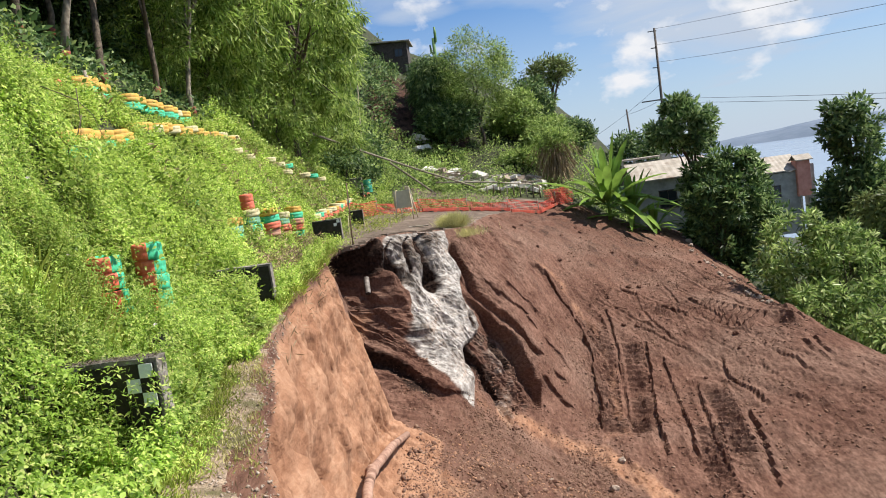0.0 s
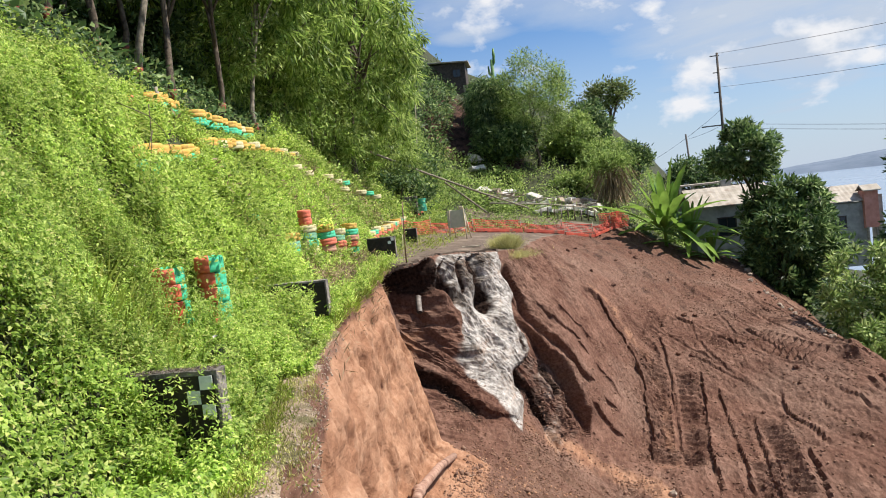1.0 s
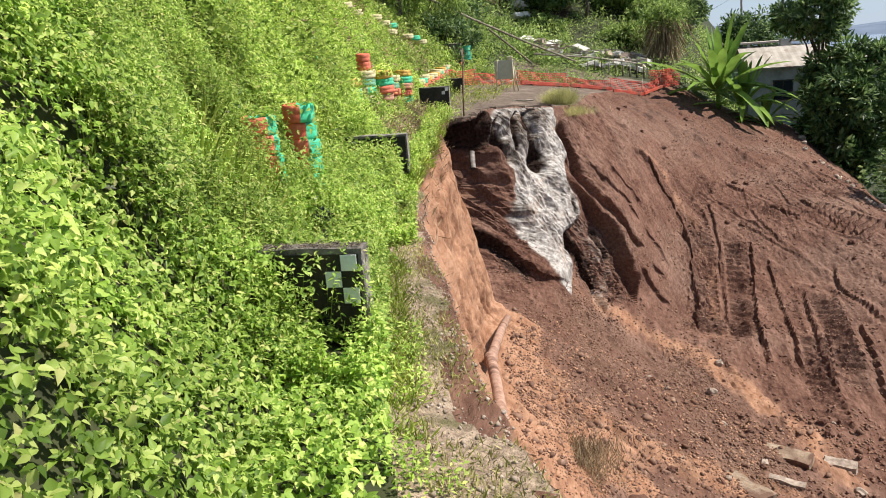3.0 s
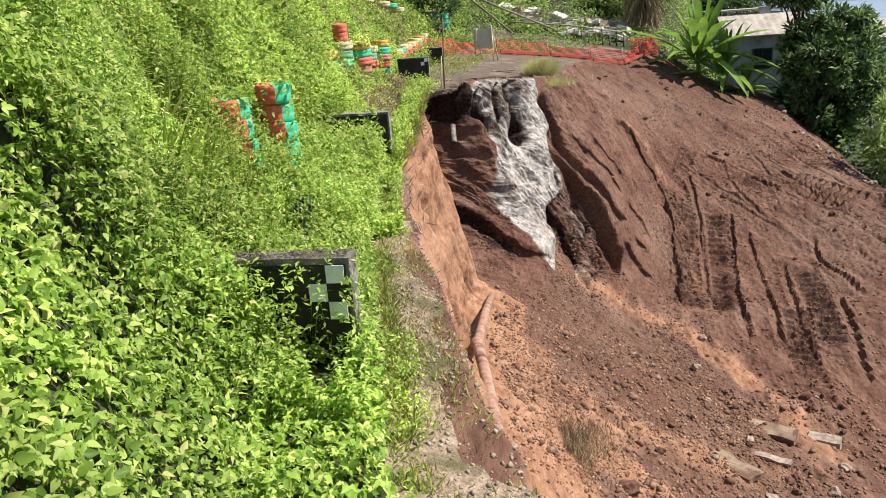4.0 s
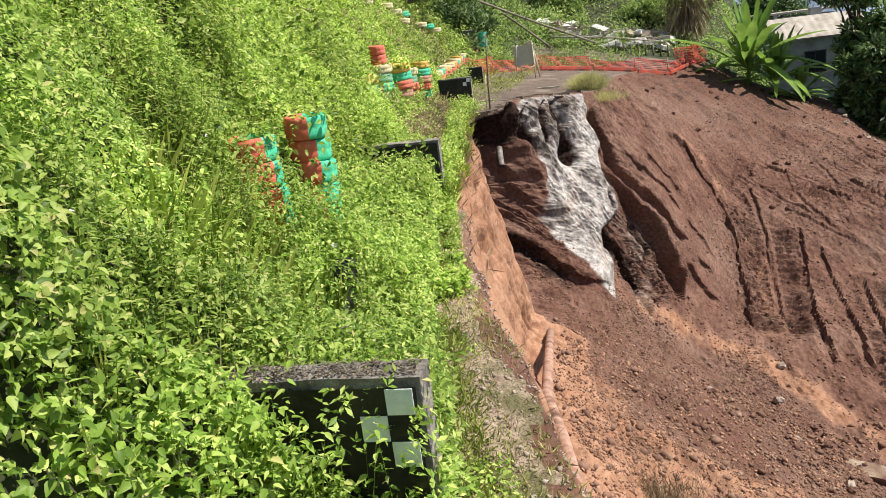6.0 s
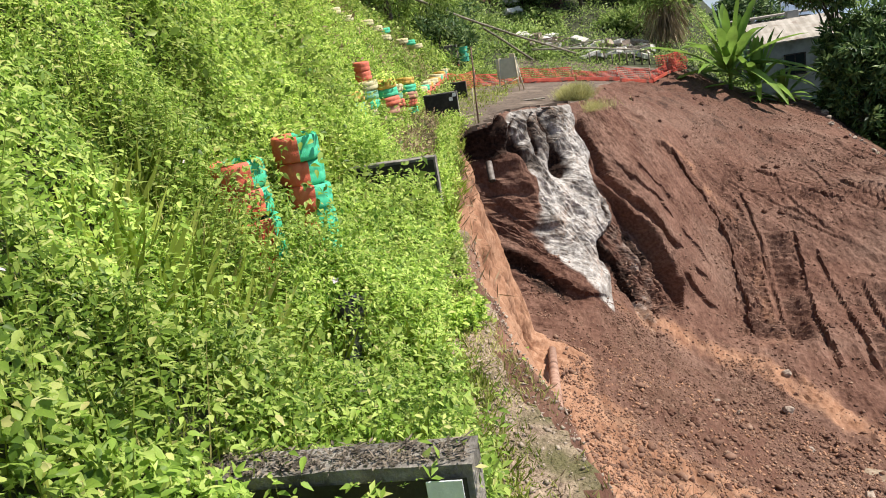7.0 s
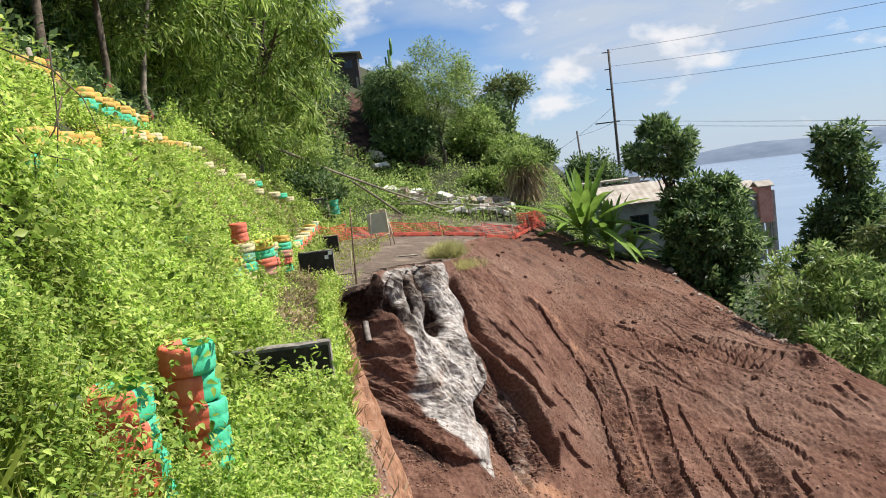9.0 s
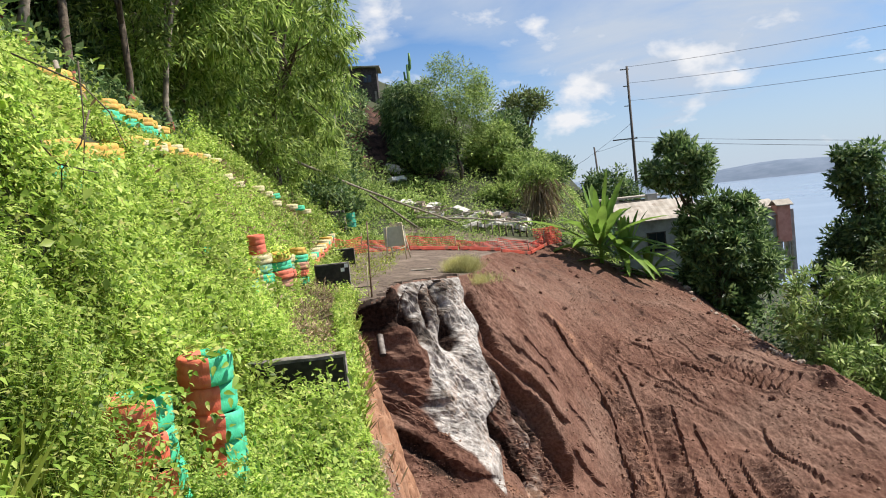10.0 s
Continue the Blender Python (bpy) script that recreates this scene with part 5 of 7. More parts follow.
cover("bank_cover", "tangled green growth on the bank behind the road", 110, 34000, (63.5, 96), (4.0, 8.2), 0.26, 0.8, LEAF_MID, 0.45)
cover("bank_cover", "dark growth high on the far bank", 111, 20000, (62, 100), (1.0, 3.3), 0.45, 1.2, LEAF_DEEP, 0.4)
cover("slope_foot_cover", "green scrub beyond the edge of the slope", 112, 22000, (12, 75), (10.5, 12.0), 0.45, 1.2, LEAF_DEEP, 0.5)
# dark leaf colour stands in for tree shade on this upper hillside
cover("shade_cover", "low growth under hillside trees, shade put into its dark leaf colour", 113, 46000, (8, 50), (0.3, 1.5), 0.24, 0.5, LEAF_DEEP, 0.5)


cover("broad_leaf_creeper", "patches of paler broad-leaved creeper on the hillside", 120, 13000, (7.5, 16.0), (1.45, 3.9), 0.085, 0.66, LEAF_LIME, 0.6, False, 0.55, 0.2, clear=0.9)
cover("broad_leaf_creeper", "taller weeds in patches on the farther hillside", 127, 14000, (15.5, 40.0), (1.45, 3.0), 0.14, 0.62, LEAF_LIME, 0.55, False, 0.4, 0.24)


def grass(name, label, seed, n, y_range, u_range, length, mat, thin=-0.2, spread=0.5, patch=1.2, clear=0.0):
    rs = np.random.RandomState(seed)
    p, q = scatter(rs, n, y_range, u_range)
    keep = fbm(p[:, 0] * patch + seed, p[:, 1] * patch, 3) + 0.25 * rs.rand(len(p)) > thin
    if clear:
        keep &= clear_of_walk(p, clear)
    p = p[keep]
    m = len(p)
    along = unit(rs, m) * spread + np.array([0, 0, 1.0])
    ln = length * (0.5 + rs.rand(m))
    return solid(name, diamond_mesh(name, p - np.array([0, 0, 0.02]), along, unit(rs, m), ln, ln * 0.07 + 0.004), mat, label, "grass", kind="stuff")


grass("verge_grass", "short green grass along the path's verge", 121, 16000, (4.5, 14), (3.75, 4.35), 0.09, GRASS, 0.0, 1.3)
grass("path_grass", "sparse dry grass on the trodden path", 122, 9000, (3.0, 13), (4.2, 5.0), 0.07, STRAW, -0.05, 1.2)
grass("path_grass", "patches of green grass on the trodden path", 126, 6000, (3.0, 14), (4.0, 4.6), 0.06, GRASS, 0.16, 1.3, 0.9)
grass("tall_grass", "taller grass blades among the creepers", 123, 7000, (6.4, 15), (2.6, 3.9), 0.34, GRASS, 0.0, 0.6, clear=0.6)
grass("edge_grass", "bright grass hanging at the broken road edge", 124, 9000, (13.5, 25), (4.5, 5.02), 0.26, GRASS, -0.3, 0.9)
cover("bank_cover", "scrub over the foot of the bare bank", 128, 12000, (62, 74), (2.6, 4.3), 0.3, 0.7, LEAF_MID, 0.45, False, 0.5, -0.3)
cover("road_weeds", "grass and weeds behind the barrier", 118, 12000, (54, 66), (2.8, 4.7), 0.22, 0.35, LEAF_MID, 0.35, False, 0.5, -0.2)
grass("edge_roots", "dry roots and straw hanging from the cut edge", 125, 450, (11, 27), (4.97, 5.12), 0.2, DRY, -0.2, 1.6)


def stalks(name, label, seed, n, y_range, u_range, tall, leaf, mat, clear, near=False):
    """Upright weeds: a thin stem with pairs of drooping leaves."""
    rs = np.random.RandomState(seed)
    p, q = scatter(rs, n * 2, y_range, u_range)
    k = fbm(p[:, 0] * 0.9 + seed, p[:, 1] * 0.9, 3) > -0.08
    p = p[k & clear_of_walk(p, clear) & off_things(p + np.array([0, 0, 0.6 * tall])) & off_path(p + np.array([0.12, 0, 0]), rs)][:n]
    base, along, ln, sv, sf = [], [], [], [], []
    for s in p:
        h = tall * rs.uniform(0.5, 1.1)
        tilt = np.array([rs.normal() * 0.16 + 0.08, rs.normal() * 0.16 - 0.05, 1.0])
        m = int(rs.randint(9, 17))
        turn = rs.rand() * 6.28
        o = len(sv)
        e = np.array([math.cos(turn), math.sin(turn), 0]) * 0.006
        sv += [s - e, s + e, s + tilt * h]
        sf.append((o, o + 1, o + 2))
        for j in range(m):
            f = 0.25 + 0.75 * (j + 1) / m
            a = turn + j * 2.4
            base.append(s + tilt * h * f)
            along.append((math.cos(a), math.sin(a), 0.35 - 0.9 * rs.rand()))
            ln.append(leaf * rs.uniform(0.6, 1.2) * (1.25 - 0.6 * f))
    base, along, ln = np.array(base), np.array(along), np.array(ln)
    ob = solid(name, (ovate_mesh if near else diamond_mesh)(name, base, along, np.array([[0, 0, 1.0]]) + 0.3 * unit(rs, len(base)), ln, ln * 0.45, 0.15), mat, label, "plants", kind="stuff")
    part("stems", mesh_of("stems", sv, sf), GRASS, ob)
    return ob


stalks("weed_stalks", "leafy upright weeds rising out of the creepers", 131, 1500, (3.2, 10.5), (1.8, 3.95), 0.72, 0.07, LEAF_NEAR, 0.9, True)
stalks("weed_stalks", "leafy weeds in front of the low wall", 132, 280, (4.3, 5.75), (2.9, 4.0), 0.38, 0.07, LEAF_NEAR, 0.8, True)
stalks("weed_stalks", "upright weeds on the middle hillside", 133, 700, (10.5, 20), (1.6, 3.6), 0.7, 0.16, LEAF_VINE, 0.6)
stalks("weed_stalks", "tall weeds growing up round the painted tyres", 134, 160, (9.4, 11.6), (2.5, 3.0), 0.8, 0.1, LEAF_LIME, 0.6)
stalks("weed_stalks", "weeds half hiding the tyre rows above", 135, 650, (15, 34), (1.45, 2.6), 0.7, 0.17, LEAF_VINE, 0.6)
stalks("weed_stalks", "weeds among the tyre stacks by the drain", 136, 260, (17, 30), (2.6, 3.4), 0.7, 0.14, LEAF_VINE, 0.6)

stalks("weed_stalks", "tall weeds crowding one side of the tyre stacks", 137, 240, (7.4, 10.0), (2.5, 2.93), 0.95, 0.075, LEAF_NEAR, 0.6, True)

# a pale flower here and there in the creepers
PETAL = mixed(material("petal", (0.7, 0.55, 0.68), 0.7), (0.62, 0.45, 0.6), (0.8, 0.7, 0.78), 30)
rs = np.random.RandomState(9)
p, q = scatter(rs, 60, (3.4, 9), (2.2, 3.8))
p = p[clear_of_walk(p, 0.7)][:14]
for s in p:
    fl = thing("flower", "small pale pink flower among the creepers", "flower", tuple(s + np.array([0, 0, 0.45])), (rs.uniform(-40, 40), rs.uniform(-40, 40), rs.uniform(0, 360)), group="flowers")
    for k in range(5):
        a = k * 1.2566
        v = [(0, 0, 0), (0.02 * math.cos(a - 0.5), 0.02 * math.sin(a - 0.5), 0.008), (0.036 * math.cos(a), 0.036 * math.sin(a), 0.004), (0.02 * math.cos(a + 0.5), 0.02 * math.sin(a + 0.5), 0.008)]
        part("petal", mesh_of("petal", v, [(0, 1, 2, 3)]), PETAL, fl)


# ---- low walls beside the drain ----
def headwall(right, front, top, length, thick, height, seed, squares=(), turn=0.0, label=""):
    """A low concrete wall, black on the front, with white squares painted at its end. right, front, top: its outer upper corner."""
    w = thing("headwall", label, "low wall", (right, front, top - height), (0, 0, turn), group="drain headwalls")
    bm = rough_box(length, thick, height, seed, 0.012, 7)
    bmesh.ops.translate(bm, verts=bm.verts, vec=(-length / 2, thick / 2, 0))
    part("wall", bm, CONCRETE, w)
    face = bmesh.new()
    bmesh.ops.create_grid(face, x_segments=10, y_segments=6, size=0.5)
    for v in face.verts:
        x, z = (v.co.x - 0.5) * (length - 0.05) - 0.022, (v.co.y + 0.5) * (height - 0.045) + 0.008
        v.co = Vector((x, -0.016 - 0.004 * (x * 7 % 1), z))
    part("painted_face", face, BLACK_PAINT, w, "weathered black paint")
    s = 0.128
    for c, r in squares:
        sq = box(-0.035 - s * (c + 0.5), -0.024, height - 0.04 - s * (r + 0.5), s * 0.97, 0.006, s * 0.97, 0.002)
        part("painted_square", sq, WHITE_PAINT, w, "white painted square")
    return w


headwall(-2.42, 5.87, 0.63, 1.75, 0.18, 1.0, 1, ((0, 0), (1, 1), (0, 2)), 0, "low black-painted concrete wall with white chequers at its end")
headwall(-3.80, 13.98, 0.63, 1.5, 0.2, 1.0, 2, (), 2, "low dark concrete wall half sunk in weeds")
headwall(-5.36, 29.2, 0.80, 1.15, 0.24, 1.0, 3, ((0, 0), (1, 1)), 3, "low black concrete wall with worn white chequers")
headwall(-6.3, 40.2, 0.72, 1.0, 0.3, 0.8, 4, (), 3, "low dark concrete wall by the road side")

LITTER = foliage("leaf_litter", (0.05, 0.04, 0.03), (0.13, 0.105, 0.08), (0.26, 0.21, 0.16), 0.8, 0.1)
rs = np.random.RandomState(19)
n = 1500
lb = np.stack([rs.uniform(-4.1, -2.44, n), rs.uniform(5.88, 6.04, n), np.full(n, 0.64)], 1)
solid("leaf_litter", diamond_mesh("leaf_litter", lb, unit(rs, n) * np.array([1, 1, 0.25]), np.array([[0, 0, 1.0]]) + 0.4 * unit(rs, n), rs.uniform(0.015, 0.055, n), rs.uniform(0.005, 0.014, n)), LITTER, "dry brown leaf litter on the low wall", "leaves", kind="stuff")


# ---- painted tyres ----
def paint(name, a, b, wear=(0.05, 0.045, 0.04)):
    return mixed(material(name, a, 0.62), a, b, 5.0, bump=0.25, bump_scale=50, stain=wear, stain_scale=3.5, stain_lo=0.58, stain_hi=0.72)


RED = paint("red_paint", (0.60, 0.10, 0.055), (0.70, 0.19, 0.12), (0.3, 0.1, 0.06))
GREEN = paint("green_paint", (0.035, 0.40, 0.20), (0.09, 0.55, 0.32), (0.05, 0.16, 0.08))
YELLOW = paint("yellow_paint", (0.54, 0.28, 0.045), (0.66, 0.41, 0.10), (0.3, 0.2, 0.07))
CREAM = paint("cream_paint", (0.48, 0.40, 0.2), (0.62, 0.55, 0.33), (0.27, 0.24, 0.12))
RUBBER = mixed(material("rubber", (0.02, 0.02, 0.02), 0.7), (0.012, 0.012, 0.012), (0.035, 0.033, 0.03), 12, bump=0.3)


def tyre_half(a0, a1, radius=0.33, width=0.225, n=14):
    """A stretch of a tyre lying flat, with rounded shoulders and a tread groove."""
    prof = []
    r0 = radius * 0.6
    for r, z in ((r0, 0.2), (radius * 0.72, 0.06), (radius * 0.86, 0.0), (radius * 0.96, 0.05), (radius, 0.2), (radius * 1.0, 0.44), (radius * 0.975, 0.5), (radius * 1.0, 0.56), (radius, 0.8), (radius * 0.96, 0.95), (radius * 0.86, 1.0), (radius * 0.72, 0.94), (r0, 0.8)):
        prof.append((r, z * width))
    v, f = [], []
    for k in range(n + 1):
        a = a0 + (a1 - a0) * k / n
        v += [(r * math.cos(a), r * math.sin(a), z) for r, z in prof]
    m = len(prof)
    for k in range(n):
        for j in range(m):
            p0, p1 = k * m + j, k * m + (j + 1) % m
            f.append((p0, p1, p1 + m, p0 + m))
    return mesh_of("tread", v, f, True)


HALF_A, HALF_B = tyre_half(math.radians(90), math.radians(270)), tyre_half(math.radians(-90), math.radians(90))
BED = bpy.data.meshes.new("soil_fill")
bm = bmesh.new()
bmesh.ops.create_circle(bm, cap_ends=True, segments=16, radius=0.24)
bmesh.ops.translate(bm, verts=bm.verts, vec=(0, 0, 0.15))
bm.to_mesh(BED)
bm.free()
BED.materials.append(HUMUS)
FADED_RED = paint("faded_red_paint", (0.40, 0.13, 0.08), (0.48, 0.26, 0.18), (0.3, 0.2, 0.12))
FADED_GREEN = paint("faded_green_paint", (0.10, 0.28, 0.17), (0.2, 0.42, 0.28), (0.14, 0.2, 0.1))
PAIRS = {}
for nm, left, right, say in (("rg", RED, GREEN, "old tyre painted half red and half green"), ("y", YELLOW, YELLOW, "old tyre painted yellow"), ("g", GREEN, GREEN, "old tyre painted green"), ("r", RED, RED, "old tyre painted red"), ("c", CREAM, CREAM, "old tyre painted cream"), ("cg", CREAM, GREEN, "old tyre painted half cream and half green"), ("yr", YELLOW, RED, "old tyre painted half yellow and half red"), ("fr", FADED_RED, FADED_RED, "old tyre with faded red paint"), ("fg", FADED_GREEN, FADED_GREEN, "old tyre with faded green paint"), ("fc", CREAM, FADED_RED, "old tyre painted half cream and half faded red")):
    made = []
    for src, mat in ((HALF_A, left), (HALF_B, right)):
        me = src.copy()
        me.materials.append(mat)
        made.append(me)
    PAIRS[nm] = (made, say)


def tyre(kind, x, y, z, seed, turn=0.0):
    rs = np.random.RandomState(seed)
    (a, b), say = PAIRS[kind]
    ob = thing("tyre", say + " on the hillside", "tyre", (x, y, z), (rs.uniform(-4, 4), rs.uniform(-4, 4), turn + rs.uniform(-9, 9)), group="painted tyres")
    for me in (a, b):
        o = new("tread", me)
        o.parent = ob
    o = new("soil_fill", BED)
    o.parent = ob
    return ob


def stack(kinds_up, x, y, z, seed, turn=0.0, slim=1.0):
    rs = np.random.RandomState(seed + 900)
    for k, kind in enumerate(kinds_up):
        ob = tyre(kind, x + rs.uniform(-0.03, 0.03), y + rs.uniform(-0.03, 0.03), z + 0.228 * k, seed * 10 + k, turn)
        ob.scale = (slim, slim, 1.0)


stack(("rg", "rg", "rg", "rg", "rg", "rg"), -4.5, 9.15, 0.06, 1, 62, 0.7)
stack(("rg", "rg", "rg", "rg", "rg", "rg"), -4.36, 10.15, 0.12, 2, 30, 0.64)


def stack_creeper(label, seed, x, y, z, high, n, near=0.27):
    """Climbing shoots with leaves that hang over one side of a tyre stack."""
    rs = np.random.RandomState(seed)
    base, along, ln, face = [], [], [], []
    for k in range(n):
        side = math.radians(-135 + rs.normal() * 30) if rs.rand() < 0.62 else math.radians(rs.uniform(-110, 0))
        reach = rs.uniform(0.3, 1.08) * high * (1.0 if rs.rand() < 0.7 else 0.5)
        for j in range(7):
            f = (j + rs.rand()) / 7
            a = side + (f - 0.5) * 0.45 + rs.normal() * 0.06
            out = near + rs.uniform(0.01, 0.09)
            base.append((x + math.cos(a) * out, y + math.sin(a) * out, z + reach * f))
            along.append((math.cos(a) * 0.5 + rs.normal() * 0.5, math.sin(a) * 0.5 + rs.normal() * 0.5, 0.2 - rs.rand()))
            face.append((math.cos(a), math.sin(a), 0.7))
            ln.append(rs.uniform(0.05, 0.11))
    for k in range(n * 3):
        a, d = rs.uniform(0, 6.28), near * math.sqrt(rs.rand())
        base.append((x + math.cos(a) * d, y + math.sin(a) * d, z + high + rs.uniform(-0.12, 0.06)))
        along.append((rs.normal(), rs.normal() - 0.3, rs.normal() * 0.3))
        face.append((0, 0, 1))
        ln.append(rs.uniform(0.06, 0.12))
    base, along, ln = np.array(base), np.array(along), np.array(ln)
    solid("creeper", ovate_mesh("creeper", base, along, np.array(face) + 0.4 * unit(rs, len(base)), ln, ln * 0.5, 0.15), LEAF_VINE, label, "plants", kind="stuff")


stack_creeper("green creeper climbing over a stack of painted tyres", 61, -4.46, 9.15, 0.2, 1.26, 34, 0.25)
stack_creeper("green creeper climbing over a taller tyre stack", 62, -4.34, 10.15, 0.1, 1.42, 34, 0.26)
stack(("fr", "c", "cg", "fg", "c"), -6.6, 21.8, 0.55, 4, 20)
stack(("r", "r"), -6.56, 21.75, 1.7, 14, 20, 0.62)
stack(("fr", "r", "g", "y"), -6.45, 23.3, 0.72, 5)
stack(("g", "fg", "y"), -6.45, 19.6, 0.85, 6)
stack(("cg", "r", "fc", "g", "y"), -6.72, 27.4, 0.4, 7, 15)
stack(("fc", "r", "fg", "c"), -6.9, 26.2, 0.5, 8, 0)
stack_creeper("weeds sprouting from a yellow and green tyre stack", 64, -6.45, 23.3, 1.5, 0.3, 26, 0.3)
stack_creeper("weeds sprouting from a stack of green tyres", 65, -6.45, 19.6, 1.4, 0.3, 26, 0.3)
stack_creeper("weeds climbing a stack of faded tyres", 66, -6.6, 21.8, 0.5, 1.2, 40, 0.36)
stack_creeper("weeds climbing a mixed stack of tyres", 67, -6.72, 27.4, 0.4, 1.2, 40, 0.36)
stack_creeper("weeds before a stack of red and cream tyres", 68, -6.9, 26.2, 0.4, 1.0, 40, 0.36)
tyre("g", -6.75, 17.6, 1.9, 41)
tyre("r", -7.0, 18.4, 1.95, 42)
# rows of tyres that hold the upper terraces
def tyre_row(x0, y0, z0, x1, y1, z1, n, tops, seed, under="g", skip=(), size=1.0):
    for k in range(n):
        if k in skip:
            continue
        f = k / max(n - 1, 1)
        x, y, z = x0 + (x1 - x0) * f, y0 + (y1 - y0) * f, z0 + (z1 - z0) * f
        z += 0.07 * math.sin(k * 2.1 + seed)
        low = [tyre(under, x + 0.1, y, z - 0.17 * size, seed * 40 + k * 2)] if under else []
        for ob in low + [tyre(tops[k % len(tops)], x + 0.1, y, z + 0.06 * size, seed * 40 + k * 2 + 1)]:
            ob.scale = (size, size, size)


tyre_row(-6.3, 11.6, 3.12, -7.9, 17.0, 3.65, 10, ("y",), 3, "g", skip=(4, 6), size=0.95)
tyre_row(-8.2, 18.4, 4.0, -9.6, 24.6, 4.42, 10, ("y", "y", "y", "c"), 4, "", skip=(2, 6), size=1.1)
tyre_row(-9.8, 25.6, 4.55, -10.7, 33.4, 4.7, 11, ("y", "c", "y"), 5, "", skip=(4, 8), size=1.05)
tyre_row(-9.0, 17.5, 5.1, -9.6, 19.6, 5.28, 4, ("y",), 6, size=1.15)
tyre_row(-9.9, 22.0, 5.25, -11.1, 29.0, 5.5, 11, ("y", "y", "c"), 7, skip=(2, 5, 9), size=1.1)
tyre("r", -8.35, 15.2, 4.8, 77)
tyre_row(-9.2, 29.0, 3.75, -9.2, 36.5, 3.3, 6, ("c", "c", "cg"), 8, "", skip=(2,))
tyre_row(-8.9, 35.0, 2.9, -8.75, 41.5, 2.6, 5, ("c", "cg"), 9, "", skip=(1,))
tyre_row(-7.4, 33.0, 0.75, -8.3, 46.0, 1.0, 15, ("c", "cg", "c", "y"), 10, "r", skip=(5,))
tyre_row(-8.4, 47.5, 1.1, -8.7, 56, 1.5, 9, ("c", "cg"), 11, "r")

# ---- pipes ----
DRAIN = mixed(material("black_plastic", (0.015, 0.015, 0.017), 0.35), (0.01, 0.01, 0.012), (0.03, 0.03, 0.032), 10)
CLAYPIPE = mixed(material("rusty_pipe", (0.32, 0.18, 0.13), 0.8), (0.23, 0.12, 0.08), (0.42, 0.27, 0.2), 6, bump=0.3, bump_scale=30, stain=(0.12, 0.06, 0.04), stain_scale=2)
GREYPIPE = mixed(material("grey_pipe", (0.2, 0.17, 0.15), 0.6), (0.11, 0.09, 0.075), (0.25, 0.215, 0.19), 6)


def ribbed(points, radius, ribs):
    pts, rad = [], []
    a, b = Vector(points[0]), Vector(points[-1])
    for k in range(ribs * 2 + 1):
        pts.append(a.lerp(b, k / (ribs * 2)))
        rad.append(radius * (1.0 if k % 2 else 0.8))
    return pts, rad


dp = thing("drain_pipe", "black corrugated plastic drain pipe end in the weeds", "pipe", (-3.70, 8.85, 0.1))
part("sleeve", tube_mesh("sleeve", *ribbed([(-0.1, 0.25, 0.05), (0.03, -0.2, 0.18)], 0.13, 8), 20), DRAIN, dp)
part("tail", tube_mesh("tail", [(0.1, -0.2, 0.12), (0.18, -0.7, 0.06), (0.22, -1.3, 0.0), (0.25, -1.9, -0.06)], [0.05, 0.05, 0.05, 0.05], 10), DRAIN, dp)

rp = thing("drain_pipe", "long rusty-brown drain pipe half buried in the gully", "pipe", (-2.68, 14.95, -4.2))
part("pipe", tube_mesh("pipe", [(-0.3, 7.9, -2.0), (-0.12, 4.0, -0.9), (0.06, 0, 0.02), (0.40, -2.2, 0.55), (0.75, -4.4, 0.72)], [0.11, 0.11, 0.11, 0.1, 0.1], 14), CLAYPIPE, rp)
part("collar", tube_mesh("collar", [(0.05, 0.13, -0.01), (0.07, -0.1, 0.05)], [0.145, 0.145], 18), CLAYPIPE, rp, "raised pipe collar")

gp = thing("broken_pipe", "grey plastic pipe sticking out below the road slab", "pipe", (-4.47, 28.0, -2.21))
vv, ff = tube([(0.0, 0.0, 0.0), (-0.04, 0.2, 0.24), (-0.08, 0.5, 0.55)], [0.115, 0.115, 0.115], 16, False)
part("pipe", mesh_of("pipe", vv, ff, True), GREYPIPE, gp)
# a closed tube in rubber black stands for the shade inside the pipe
vi, fi = tube([(0.0, -0.006, -0.008), (-0.04, 0.2, 0.24)], [0.1, 0.1], 16, True)
part("bore_shade", mesh_of("bore_shade", vi, [f[::-1] for f in fi]), RUBBER, gp, "black plug standing for the shade inside the pipe")
cp = thing("broken_pipe", "broken pipe mouth in the pale rock face", "pipe", (-3.6, 30.75, -1.25))
vv, ff = tube([(0.0, 0.0, 0.0), (0.0, 0.5, 0.25)], [0.24, 0.24], 16, False)
part("pipe", mesh_of("pipe", vv, ff, True), GREYPIPE, cp)
# black tube added in the mouth as its inner shade
vi, fi = tube([(0.0, 0.03, 0.01), (0.0, 0.5, 0.25)], [0.2, 0.2], 16, True)
part("bore_shade", mesh_of("bore_shade", vi, fi, True), RUBBER, cp, "black plug standing for the shade inside the pipe")


